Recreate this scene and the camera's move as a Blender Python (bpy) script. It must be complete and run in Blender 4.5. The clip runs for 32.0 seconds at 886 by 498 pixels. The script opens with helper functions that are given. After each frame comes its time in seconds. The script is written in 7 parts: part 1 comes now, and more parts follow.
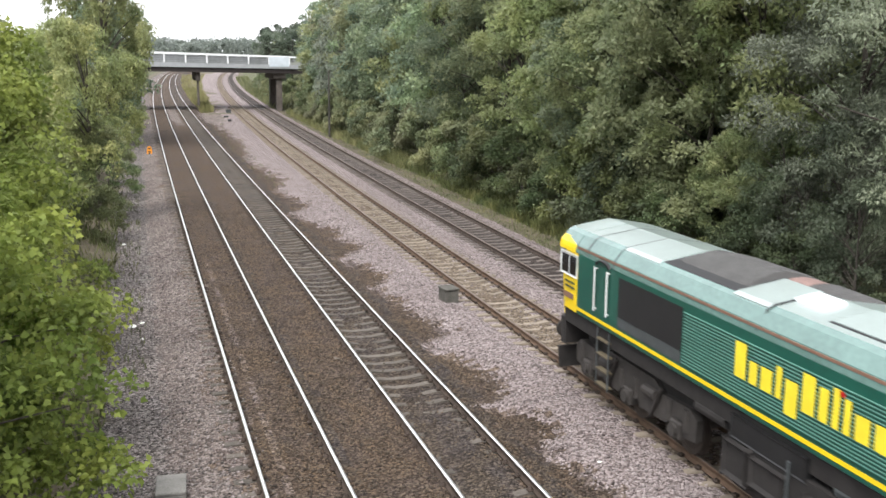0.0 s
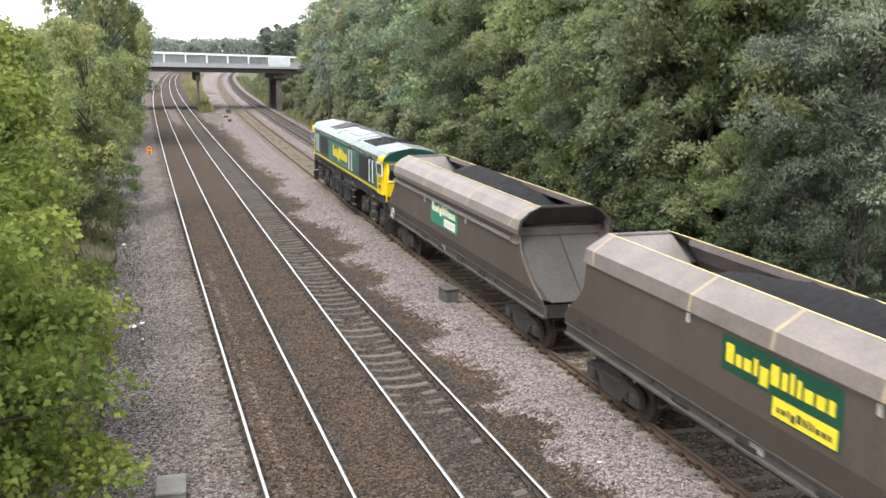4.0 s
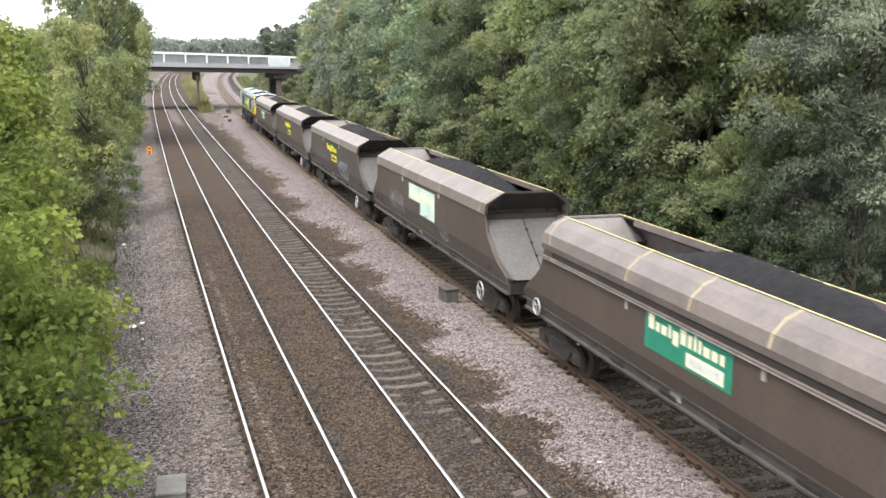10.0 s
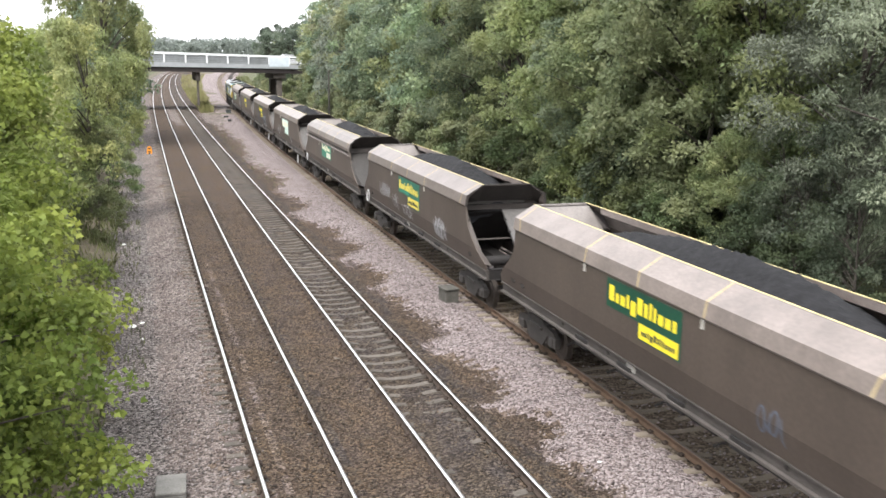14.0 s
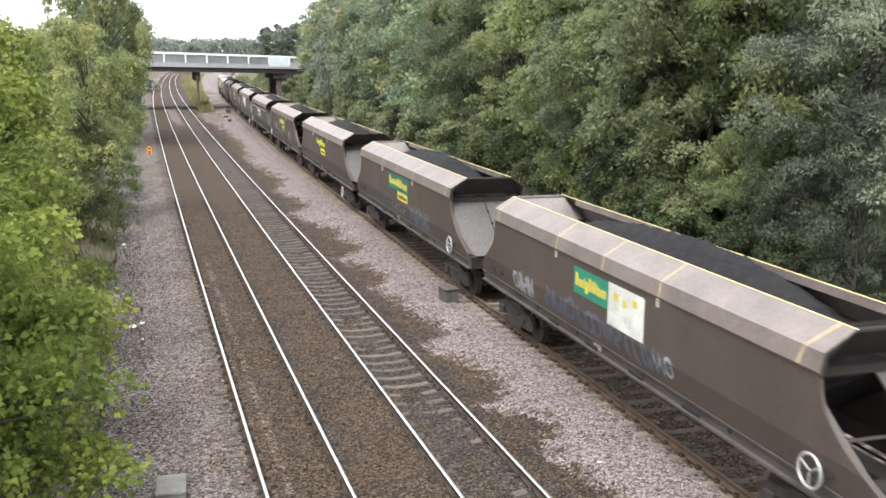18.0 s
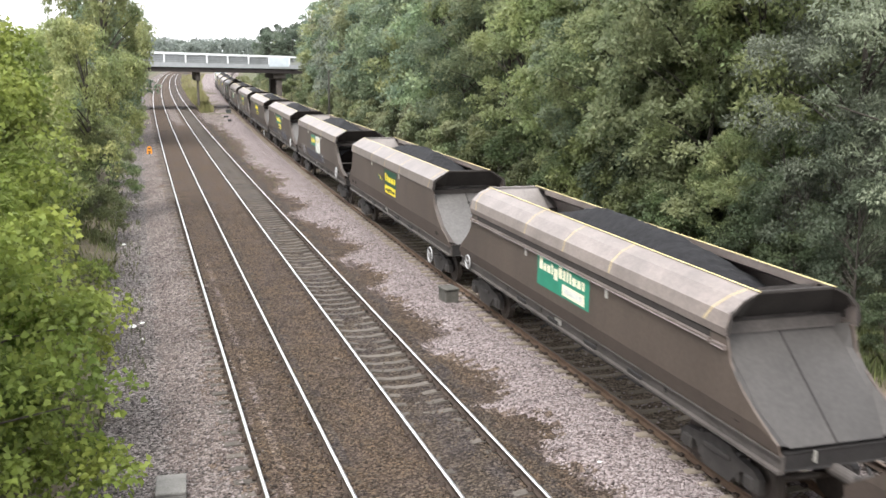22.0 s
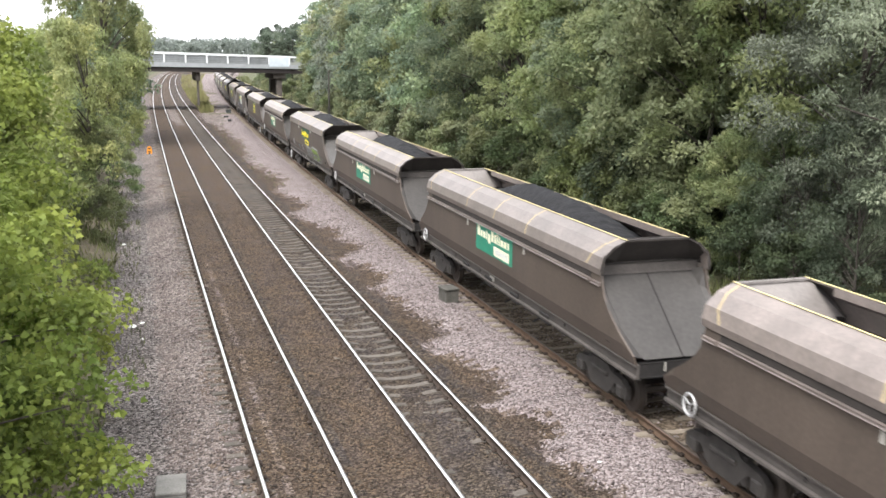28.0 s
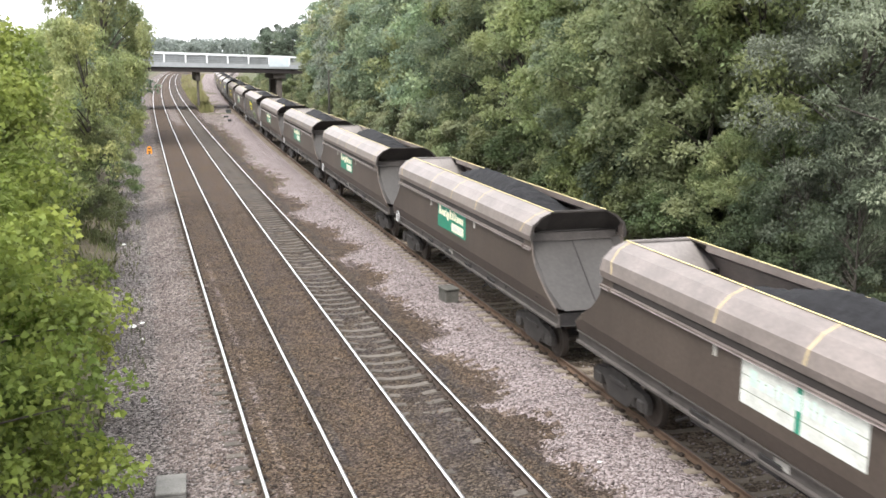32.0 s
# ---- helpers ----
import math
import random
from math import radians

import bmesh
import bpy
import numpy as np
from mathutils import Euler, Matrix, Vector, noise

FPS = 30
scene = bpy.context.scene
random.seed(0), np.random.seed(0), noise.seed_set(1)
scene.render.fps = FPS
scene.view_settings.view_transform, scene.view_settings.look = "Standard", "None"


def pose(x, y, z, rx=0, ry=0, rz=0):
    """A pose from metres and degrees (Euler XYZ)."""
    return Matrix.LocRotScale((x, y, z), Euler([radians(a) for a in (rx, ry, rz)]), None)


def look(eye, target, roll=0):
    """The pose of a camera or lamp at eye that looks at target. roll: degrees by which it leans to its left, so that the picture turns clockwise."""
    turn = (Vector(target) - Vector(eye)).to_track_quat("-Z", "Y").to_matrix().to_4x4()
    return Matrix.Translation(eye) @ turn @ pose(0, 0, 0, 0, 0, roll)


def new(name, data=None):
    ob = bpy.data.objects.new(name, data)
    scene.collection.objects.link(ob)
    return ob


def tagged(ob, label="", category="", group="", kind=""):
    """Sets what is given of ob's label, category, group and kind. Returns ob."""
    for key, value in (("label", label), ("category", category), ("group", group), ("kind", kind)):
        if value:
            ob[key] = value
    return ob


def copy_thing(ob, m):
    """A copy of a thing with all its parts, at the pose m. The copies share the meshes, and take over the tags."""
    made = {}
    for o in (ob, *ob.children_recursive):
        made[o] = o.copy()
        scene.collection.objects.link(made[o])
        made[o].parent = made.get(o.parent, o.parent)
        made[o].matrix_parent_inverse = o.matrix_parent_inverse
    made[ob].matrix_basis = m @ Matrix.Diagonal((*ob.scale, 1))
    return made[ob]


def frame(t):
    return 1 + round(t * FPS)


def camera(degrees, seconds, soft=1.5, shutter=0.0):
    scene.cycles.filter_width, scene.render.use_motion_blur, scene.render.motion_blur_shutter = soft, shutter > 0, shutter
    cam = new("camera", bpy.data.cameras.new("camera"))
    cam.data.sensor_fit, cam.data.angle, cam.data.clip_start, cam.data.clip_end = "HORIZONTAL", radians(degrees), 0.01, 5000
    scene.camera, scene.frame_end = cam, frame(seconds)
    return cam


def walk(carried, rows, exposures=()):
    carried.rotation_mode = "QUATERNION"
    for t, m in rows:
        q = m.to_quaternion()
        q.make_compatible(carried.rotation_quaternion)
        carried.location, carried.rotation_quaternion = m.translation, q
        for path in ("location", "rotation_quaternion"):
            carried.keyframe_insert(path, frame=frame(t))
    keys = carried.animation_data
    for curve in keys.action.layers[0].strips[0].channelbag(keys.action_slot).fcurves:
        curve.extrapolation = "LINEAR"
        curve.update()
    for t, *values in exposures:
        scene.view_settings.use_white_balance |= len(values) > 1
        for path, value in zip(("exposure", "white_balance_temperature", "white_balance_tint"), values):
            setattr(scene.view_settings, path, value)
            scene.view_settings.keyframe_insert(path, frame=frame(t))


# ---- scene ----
# ---- camera ----
EYE = (0.0, 0.0, 7.80)
cam = camera(48.57, 32.0, soft=1.6, shutter=0.3)
YAW, PITCH = radians(17.428), radians(11.148)
AIM = (math.sin(YAW) * math.cos(PITCH), math.cos(YAW) * math.cos(PITCH), 7.80 - math.sin(PITCH))
STAND = look(EYE, AIM, 0.44)
walk(cam, [(0.0, STAND), (32.0, STAND)], exposures=[(0.0, 1.15), (1.0, 1.07), (2.0, 1.10), (6.0, 1.28), (8.0, 1.31), (10.0, 1.28), (14.0, 1.40), (16.5, 1.36), (18.0, 1.30), (20.0, 1.36),
                                                          (21.5, 1.42), (23.0, 1.39), (25.0, 1.35), (28.0, 1.43), (32.0, 1.48)])

# ---- world and sun: bright overcast ----
world = bpy.data.worlds.new("overcast_sky")
scene.world = world
world.use_nodes = True
wn, wl = world.node_tree.nodes, world.node_tree.links
wn.clear()
w_out = wn.new("ShaderNodeOutputWorld")
w_bg = wn.new("ShaderNodeBackground")
w_sky = wn.new("ShaderNodeTexSky")
w_sky.sky_type = "NISHITA"
w_sky.sun_disc = False
w_sky.sun_elevation, w_sky.sun_rotation = radians(56), radians(217)
w_sky.dust_density, w_sky.air_density = 4.0, 1.2
w_mix = wn.new("ShaderNodeMixRGB")
w_mix.inputs["Fac"].default_value = 0.86
w_mix.inputs["Color2"].default_value = (10.25, 10.35, 10.85, 1)
w_bg.inputs["Strength"].default_value = 0.1
wl.new(w_sky.outputs["Color"], w_mix.inputs["Color1"])
wl.new(w_mix.outputs["Color"], w_bg.inputs["Color"])
wl.new(w_bg.outputs["Background"], w_out.inputs["Surface"])

sun = new("sun", bpy.data.lights.new("sun", "SUN"))
sun.data.energy, sun.data.angle, sun.data.color = 2.0, radians(25), (1.0, 0.97, 0.93)
sun.matrix_world = look((0, 0, 60), (24.0, 32.0, 0))


# ---- materials ----
def material(name, color, rough=0.7, metal=0.0, vary=0.25, scale=3.0, bump=0.0, bump_scale=40.0, second=None,
             fine=None, rand=0.0, spec=0.4, coords="Object", island=0.0, streak=None):
    """Principled surface with two scales of variation, a bump, and a little per-object change."""
    m = bpy.data.materials.new(name)
    m.use_nodes = True
    n, l = m.node_tree.nodes, m.node_tree.links
    b = n["Principled BSDF"]
    if max(color) < 0.6:
        color = tuple(0.73 * c for c in color)
        second = second and tuple(0.73 * c for c in second)
    b.inputs["Roughness"].default_value = rough
    b.inputs["Metallic"].default_value = metal
    b.inputs["Specular IOR Level"].default_value = spec
    tc = n.new("ShaderNodeTexCoord")
    src = tc.outputs[coords]
    if streak:
        mp = n.new("ShaderNodeMapping")
        mp.inputs["Scale"].default_value = streak
        l.new(src, mp.inputs["Vector"])
        vec_big = mp.outputs["Vector"]
    else:
        vec_big = src
    big = n.new("ShaderNodeTexNoise")
    big.inputs["Scale"].default_value = scale
    big.inputs["Detail"].default_value = 5
    big.inputs["Roughness"].default_value = 0.65
    l.new(vec_big, big.inputs["Vector"])
    ramp = n.new("ShaderNodeValToRGB")
    ramp.color_ramp.elements[0].position, ramp.color_ramp.elements[1].position = 0.32, 0.68
    second = second or tuple(c * (1 - vary) for c in color)
    lift = tuple(min(1, c * (1 + vary * 0.5)) for c in color)
    ramp.color_ramp.elements[0].color = (*second, 1)
    ramp.color_ramp.elements[1].color = (*lift, 1)
    l.new(big.outputs["Fac"], ramp.inputs["Fac"])
    out = ramp.outputs["Color"]
    small = n.new("ShaderNodeTexNoise")
    small.inputs["Scale"].default_value = fine or scale * 14
    small.inputs["Detail"].default_value = 3
    l.new(src, small.inputs["Vector"])
    hsv = n.new("ShaderNodeHueSaturation")
    mr = n.new("ShaderNodeMapRange")
    mr.inputs["From Min"].default_value, mr.inputs["From Max"].default_value = 0.3, 0.7
    mr.inputs["To Min"].default_value, mr.inputs["To Max"].default_value = 1 - vary * 0.6, 1 + vary * 0.6
    l.new(small.outputs["Fac"], mr.inputs["Value"])
    l.new(out, hsv.inputs["Color"])
    val = mr.outputs["Result"]
    if rand or island:
        if island:
            inf = n.new("ShaderNodeNewGeometry")
            r_out, amount = inf.outputs["Random Per Island"], island
        else:
            inf = n.new("ShaderNodeObjectInfo")
            r_out, amount = inf.outputs["Random"], rand
        rr = n.new("ShaderNodeMapRange")
        rr.inputs["To Min"].default_value, rr.inputs["To Max"].default_value = 1 - amount, 1 + amount
        l.new(r_out, rr.inputs["Value"])
        mul = n.new("ShaderNodeMath")
        mul.operation = "MULTIPLY"
        l.new(val, mul.inputs[0])
        l.new(rr.outputs["Result"], mul.inputs[1])
        val = mul.outputs["Value"]
    l.new(val, hsv.inputs["Value"])
    l.new(hsv.outputs["Color"], b.inputs["Base Color"])
    if bump:
        bn = n.new("ShaderNodeTexNoise")
        bn.inputs["Scale"].default_value = bump_scale
        bn.inputs["Detail"].default_value = 4
        l.new(src, bn.inputs["Vector"])
        bp = n.new("ShaderNodeBump")
        bp.inputs["Strength"].default_value = min(1, bump)
        bp.inputs["Distance"].default_value = 0.02
        l.new(bn.outputs["Fac"], bp.inputs["Height"])
        l.new(bp.outputs["Normal"], b.inputs["Normal"])
    return m


def gravel(name, base, dark, light, stone=22.0, patch=None, tones=((1, 1, 1), (1, 1, 1))):
    """Loose stone chippings: each cell its own tone, a dark gap between cells, broad dirty patches."""
    m = bpy.data.materials.new(name)
    m.use_nodes = True
    n, l = m.node_tree.nodes, m.node_tree.links
    b = n["Principled BSDF"]
    b.inputs["Roughness"].default_value = 0.92
    b.inputs["Specular IOR Level"].default_value = 0.2
    tc = n.new("ShaderNodeTexCoord")
    wob = n.new("ShaderNodeTexNoise")
    wob.inputs["Scale"].default_value = stone * 0.6
    l.new(tc.outputs["Object"], wob.inputs["Vector"])
    add = n.new("ShaderNodeVectorMath")
    add.operation = "MULTIPLY_ADD"
    add.inputs[1].default_value = (0.05, 0.05, 0.05)
    l.new(wob.outputs["Color"], add.inputs[0])
    l.new(tc.outputs["Object"], add.inputs[2])
    vor = n.new("ShaderNodeTexVoronoi")
    vor.inputs["Scale"].default_value = stone
    l.new(add.outputs["Vector"], vor.inputs["Vector"])
    sep = n.new("ShaderNodeSeparateColor")
    l.new(vor.outputs["Color"], sep.inputs["Color"])
    ramp = n.new("ShaderNodeValToRGB")
    dark, base, light = [tuple(0.935 * c for c in k) for k in (dark, base, light)]
    e = ramp.color_ramp.elements
    e[0].position, e[0].color = 0.05, (*dark, 1)
    e[1].position, e[1].color = 0.98, (*light, 1)
    mid = e.new(0.5)
    mid.color = (*base, 1)
    l.new(sep.outputs["Red"], ramp.inputs["Fac"])
    wob_at = n.new("ShaderNodeMapping")
    wob_at.inputs["Scale"].default_value = (1.0, 0.5, 1.0)
    l.new(tc.outputs["Object"], wob_at.inputs["Vector"])
    broad = n.new("ShaderNodeTexNoise")
    broad.inputs["Scale"].default_value, broad.inputs["Detail"].default_value = 0.7, 6
    broad.inputs["Roughness"].default_value = 0.7
    l.new(tc.outputs["Object"], broad.inputs["Vector"])
    br = n.new("ShaderNodeMapRange")
    br.inputs["From Min"].default_value, br.inputs["From Max"].default_value = 0.35, 0.66
    l.new(broad.outputs["Fac"], br.inputs["Value"])
    mix = n.new("ShaderNodeMixRGB")
    mix.blend_type = "MULTIPLY"
    mix.inputs["Color2"].default_value = (*(patch or (0.72, 0.68, 0.64)), 1)
    l.new(br.outputs["Result"], mix.inputs["Fac"])
    # sandy and mauve areas a stride or two across
    hue = n.new("ShaderNodeTexNoise")
    hue.inputs["Scale"].default_value, hue.inputs["Detail"].default_value = 1.5, 4
    l.new(wob_at.outputs["Vector"], hue.inputs["Vector"])
    tone = n.new("ShaderNodeValToRGB")
    tone.color_ramp.elements[0].position, tone.color_ramp.elements[0].color = 0.38, (*[0.6 * c for c in tones[0]], 1)
    tone.color_ramp.elements[1].position, tone.color_ramp.elements[1].color = 0.62, (*[0.6 * c for c in tones[1]], 1)
    l.new(hue.outputs["Fac"], tone.inputs["Fac"])
    dye = n.new("ShaderNodeVectorMath")
    dye.operation = "MULTIPLY"
    l.new(ramp.outputs["Color"], dye.inputs[0])
    l.new(tone.outputs["Color"], dye.inputs[1])
    lift = n.new("ShaderNodeVectorMath")
    lift.operation = "SCALE"
    lift.inputs["Scale"].default_value = 1 / 0.6
    l.new(dye.outputs["Vector"], lift.inputs[0])
    l.new(lift.outputs["Vector"], mix.inputs["Color1"])
    l.new(mix.outputs["Color"], b.inputs["Base Color"])
    bp = n.new("ShaderNodeBump")
    bp.invert = True
    bp.inputs["Strength"].default_value, bp.inputs["Distance"].default_value = 1.0, 0.05
    l.new(vor.outputs["Distance"], bp.inputs["Height"])
    l.new(bp.outputs["Normal"], b.inputs["Normal"])
    return m


def leaf_material(name, color, vary=0.2, hue=0.03, gloss=0.45, back=0.25, sat=(0.78, 1.04)):
    """Leaf: per-leaf tone, broad change over the crown, some light through the blade."""
    m = bpy.data.materials.new(name)
    m.use_nodes = True
    n, l = m.node_tree.nodes, m.node_tree.links
    b = n["Principled BSDF"]
    b.inputs["Roughness"].default_value = gloss
    b.inputs["Specular IOR Level"].default_value = 0.25
    geo = n.new("ShaderNodeNewGeometry")
    inf = n.new("ShaderNodeObjectInfo")
    tc = n.new("ShaderNodeTexCoord")
    broad = n.new("ShaderNodeTexNoise")
    broad.inputs["Scale"].default_value, broad.inputs["Detail"].default_value = 0.55, 3
    l.new(tc.outputs["Object"], broad.inputs["Vector"])
    hsv = n.new("ShaderNodeHueSaturation")
    hsv.inputs["Color"].default_value = (*color, 1)

    def ranged(src, lo, hi, a=0.0, c=1.0):
        r = n.new("ShaderNodeMapRange")
        r.inputs["From Min"].default_value, r.inputs["From Max"].default_value = a, c
        r.inputs["To Min"].default_value, r.inputs["To Max"].default_value = lo, hi
        l.new(src, r.inputs["Value"])
        return r.outputs["Result"]

    def times(a, c):
        k = n.new("ShaderNodeMath")
        k.operation = "MULTIPLY"
        l.new(a, k.inputs[0])
        l.new(c, k.inputs[1])
        return k.outputs["Value"]

    l.new(times(times(ranged(geo.outputs["Random Per Island"], 1 - vary, 1 + vary),
                      ranged(broad.outputs["Fac"], 0.72, 1.3, 0.3, 0.7)),
                ranged(inf.outputs["Random"], 0.82, 1.2)), hsv.inputs["Value"])
    l.new(ranged(broad.outputs["Fac"], 0.5 + hue, 0.5 - hue, 0.3, 0.7), hsv.inputs["Hue"])
    l.new(ranged(inf.outputs["Random"], *sat), hsv.inputs["Saturation"])
    l.new(hsv.outputs["Color"], b.inputs["Base Color"])
    tr = n.new("ShaderNodeBsdfTranslucent")
    l.new(hsv.outputs["Color"], tr.inputs["Color"])
    mx = n.new("ShaderNodeMixShader")
    mx.inputs["Fac"].default_value = back
    l.new(b.outputs["BSDF"], mx.inputs[1])
    l.new(tr.outputs["BSDF"], mx.inputs[2])
    l.new(mx.outputs["Shader"], n["Material Output"].inputs["Surface"])
    return m


M_BROWN = gravel("brown_ballast", (0.067, 0.0495, 0.0365), (0.021, 0.0155, 0.0120), (0.162, 0.126, 0.098), stone=23, patch=(0.76, 0.74, 0.72), tones=((1.09, 1.01, 0.88), (0.95, 0.93, 0.98)))
M_OILY = gravel("oily_grey_ballast", (0.053, 0.044, 0.038), (0.018, 0.0150, 0.0130), (0.140, 0.120, 0.104), stone=23, tones=((1.09, 1.01, 0.88), (0.95, 0.93, 0.98)))
M_PINK = gravel("pinkish_ballast", (0.213, 0.176, 0.170), (0.066, 0.053, 0.052), (0.42, 0.370, 0.365), stone=21, patch=(0.80, 0.77, 0.76))
M_THIN = gravel("thinly_strewn_ballast", (0.125, 0.100, 0.088), (0.032, 0.026, 0.022), (0.255, 0.220, 0.198), stone=20, tones=((1.09, 1.01, 0.88), (0.95, 0.93, 0.98)))
M_TAN = gravel("tan_ballast", (0.142, 0.113, 0.084), (0.054, 0.042, 0.031), (0.245, 0.200, 0.153), stone=18)
M_DARK = gravel("dark_ballast", (0.048, 0.039, 0.035), (0.020, 0.017, 0.016), (0.098, 0.083, 0.077), stone=18)
M_GREY = gravel("grey_cess_gravel", (0.128, 0.113, 0.106), (0.032, 0.028, 0.027), (0.34, 0.312, 0.302), stone=20)
M_PATH = gravel("pale_cess_path", (0.160, 0.132, 0.120), (0.060, 0.050, 0.045), (0.330, 0.290, 0.272), stone=20, patch=(0.70, 0.66, 0.64))
M_SOIL = material("verge_soil", (0.13, 0.102, 0.074), 0.95, vary=0.55, scale=1.6, bump=0.8, bump_scale=18, second=(0.075, 0.075, 0.035))
M_GRASS = material("rough_grass_floor", (0.09, 0.105, 0.04), 0.95, vary=0.45, scale=0.6, bump=0.9, bump_scale=22, second=(0.06, 0.05, 0.028))
M_RAILTOP = material("polished_rail_head", (0.80, 0.80, 0.80), 0.28, 0.75, vary=0.06, scale=2, spec=0.6)
M_RAILRUST = material("rusty_rail_side", (0.080, 0.058, 0.046), 0.85, 0.1, vary=0.35, scale=2.5)
M_RAILBROWN = material("orange_brown_rail_side", (0.148, 0.094, 0.061), 0.85, 0.1, vary=0.3, scale=2.5)
M_RAILDULL = material("dull_rail_head", (0.24, 0.185, 0.15), 0.5, 0.5, vary=0.15, scale=2)
M_SLEEPER = material("dusty_concrete_sleeper", (0.124, 0.108, 0.091), 0.9, vary=0.35, scale=3, bump=0.5, bump_scale=60, rand=0.25)
M_SLEEPER_TAN = material("tan_concrete_sleeper", (0.270, 0.227, 0.178), 0.9, vary=0.25, scale=3, bump=0.4, bump_scale=60, rand=0.15)
M_SLEEPER_DARK = material("dark_timber_sleeper", (0.17, 0.145, 0.13), 0.9, vary=0.35, scale=4, bump=0.6, bump_scale=50, rand=0.25)
M_CONC = material("weathered_concrete", (0.24, 0.232, 0.212), 0.9, vary=0.28, scale=2.2, bump=0.4, bump_scale=35)
M_CONC_DARK = material("dark_concrete", (0.115, 0.11, 0.095), 0.9, vary=0.3, scale=3, bump=0.4, bump_scale=35)
M_WHITE_PAINT = material("white_bridge_paint", (0.74, 0.76, 0.77), 0.5, vary=0.08, scale=0.8)
M_GREY_PAINT = material("pale_grey_bridge_paint", (0.40, 0.42, 0.43), 0.6, vary=0.12, scale=1.0)
M_BLUE_PANEL = material("pale_blue_grey_panel", (0.52, 0.58, 0.62), 0.6, vary=0.12, scale=1.2)
M_BLACK_GIRDER = material("dark_girder", (0.035, 0.028, 0.026), 0.7, vary=0.3, scale=1.5)
M_PIER = material("stained_pier_concrete", (0.15, 0.13, 0.115), 0.9, vary=0.4, scale=0.9, bump=0.4, bump_scale=12)


# ---- mesh helpers ----
def np_mesh(name, verts, faces, mats, index=None, smooth=False):
    """A mesh from arrays; all faces have the same number of corners."""
    verts, faces = np.asarray(verts, np.float32), np.asarray(faces, np.int32)
    me = bpy.data.meshes.new(name)
    me.vertices.add(len(verts))
    me.vertices.foreach_set("co", verts.ravel())
    k = faces.shape[1]
    me.loops.add(faces.size)
    me.loops.foreach_set("vertex_index", faces.ravel())
    me.polygons.add(len(faces))
    me.polygons.foreach_set("loop_start", np.arange(0, faces.size, k, dtype=np.int32))
    if index is not None:
        me.polygons.foreach_set("material_index", np.asarray(index, np.int32))
    if smooth:
        me.polygons.foreach_set("use_smooth", np.ones(len(faces), bool))
    for m in mats:
        me.materials.append(m)
    me.update(calc_edges=True)
    return me


def bm_mesh(name, bm, mat, smooth=False):
    me = bpy.data.meshes.new(name)
    bm.normal_update()
    bm.to_mesh(me)
    bm.free()
    for m in (mat if isinstance(mat, (list, tuple)) else [mat]):
        me.materials.append(m)
    if smooth:
        for f in me.polygons:
            f.use_smooth = True
    return me


def part(name, bm, mat, parent, label="", smooth=False):
    """One mesh object under a thing or under a part; bm may be a bmesh or a finished mesh."""
    me = bm if isinstance(bm, bpy.types.Mesh) else bm_mesh(name, bm, mat, smooth)
    ob = new(name, me)
    ob.parent = parent
    return tagged(ob, label)


def box(x0, x1, y0, y1, z0, z1, bevel=0.0, bm=None):
    bm = bm or bmesh.new()
    made = bmesh.ops.create_cube(bm, size=1.0)["verts"]
    for v in made:
        v.co = Vector((x0 + (v.co.x + 0.5) * (x1 - x0), y0 + (v.co.y + 0.5) * (y1 - y0), z0 + (v.co.z + 0.5) * (z1 - z0)))
    if bevel:
        edges = {e for v in made for e in v.link_edges}
        bmesh.ops.bevel(bm, geom=list(edges), offset=bevel, segments=1, affect="EDGES", profile=0.5)
    return bm


def tube(a, b, r, seg=8, r2=None, bm=None, caps=True):
    """A round bar from a to b."""
    bm = bm or bmesh.new()
    a, b = Vector(a), Vector(b)
    d = b - a
    m = Matrix.Translation((a + b) / 2) @ d.to_track_quat("Z", "Y").to_matrix().to_4x4()
    bmesh.ops.create_cone(bm, cap_ends=caps, segments=seg, radius1=r, radius2=r if r2 is None else r2, depth=d.length, matrix=m)
    return bm


def ring(centre, radius, thick, axis="X", seg=20, ring_seg=6, bm=None):
    bm = bm or bmesh.new()
    rows = []
    for i in range(seg):
        a = 2 * math.pi * i / seg
        row = []
        for j in range(ring_seg):
            c = 2 * math.pi * j / ring_seg
            rr = radius + thick * math.cos(c)
            u, v, w = rr * math.cos(a), rr * math.sin(a), thick * math.sin(c)
            p = (w, u, v) if axis == "X" else (u, w, v) if axis == "Y" else (u, v, w)
            row.append(bm.verts.new(Vector(p) + Vector(centre)))
        rows.append(row)
    for i in range(seg):
        for j in range(ring_seg):
            bm.faces.new((rows[i][j], rows[i][(j + 1) % ring_seg], rows[(i + 1) % seg][(j + 1) % ring_seg], rows[(i + 1) % seg][j]))
    bmesh.ops.recalc_face_normals(bm, faces=bm.faces)
    return bm


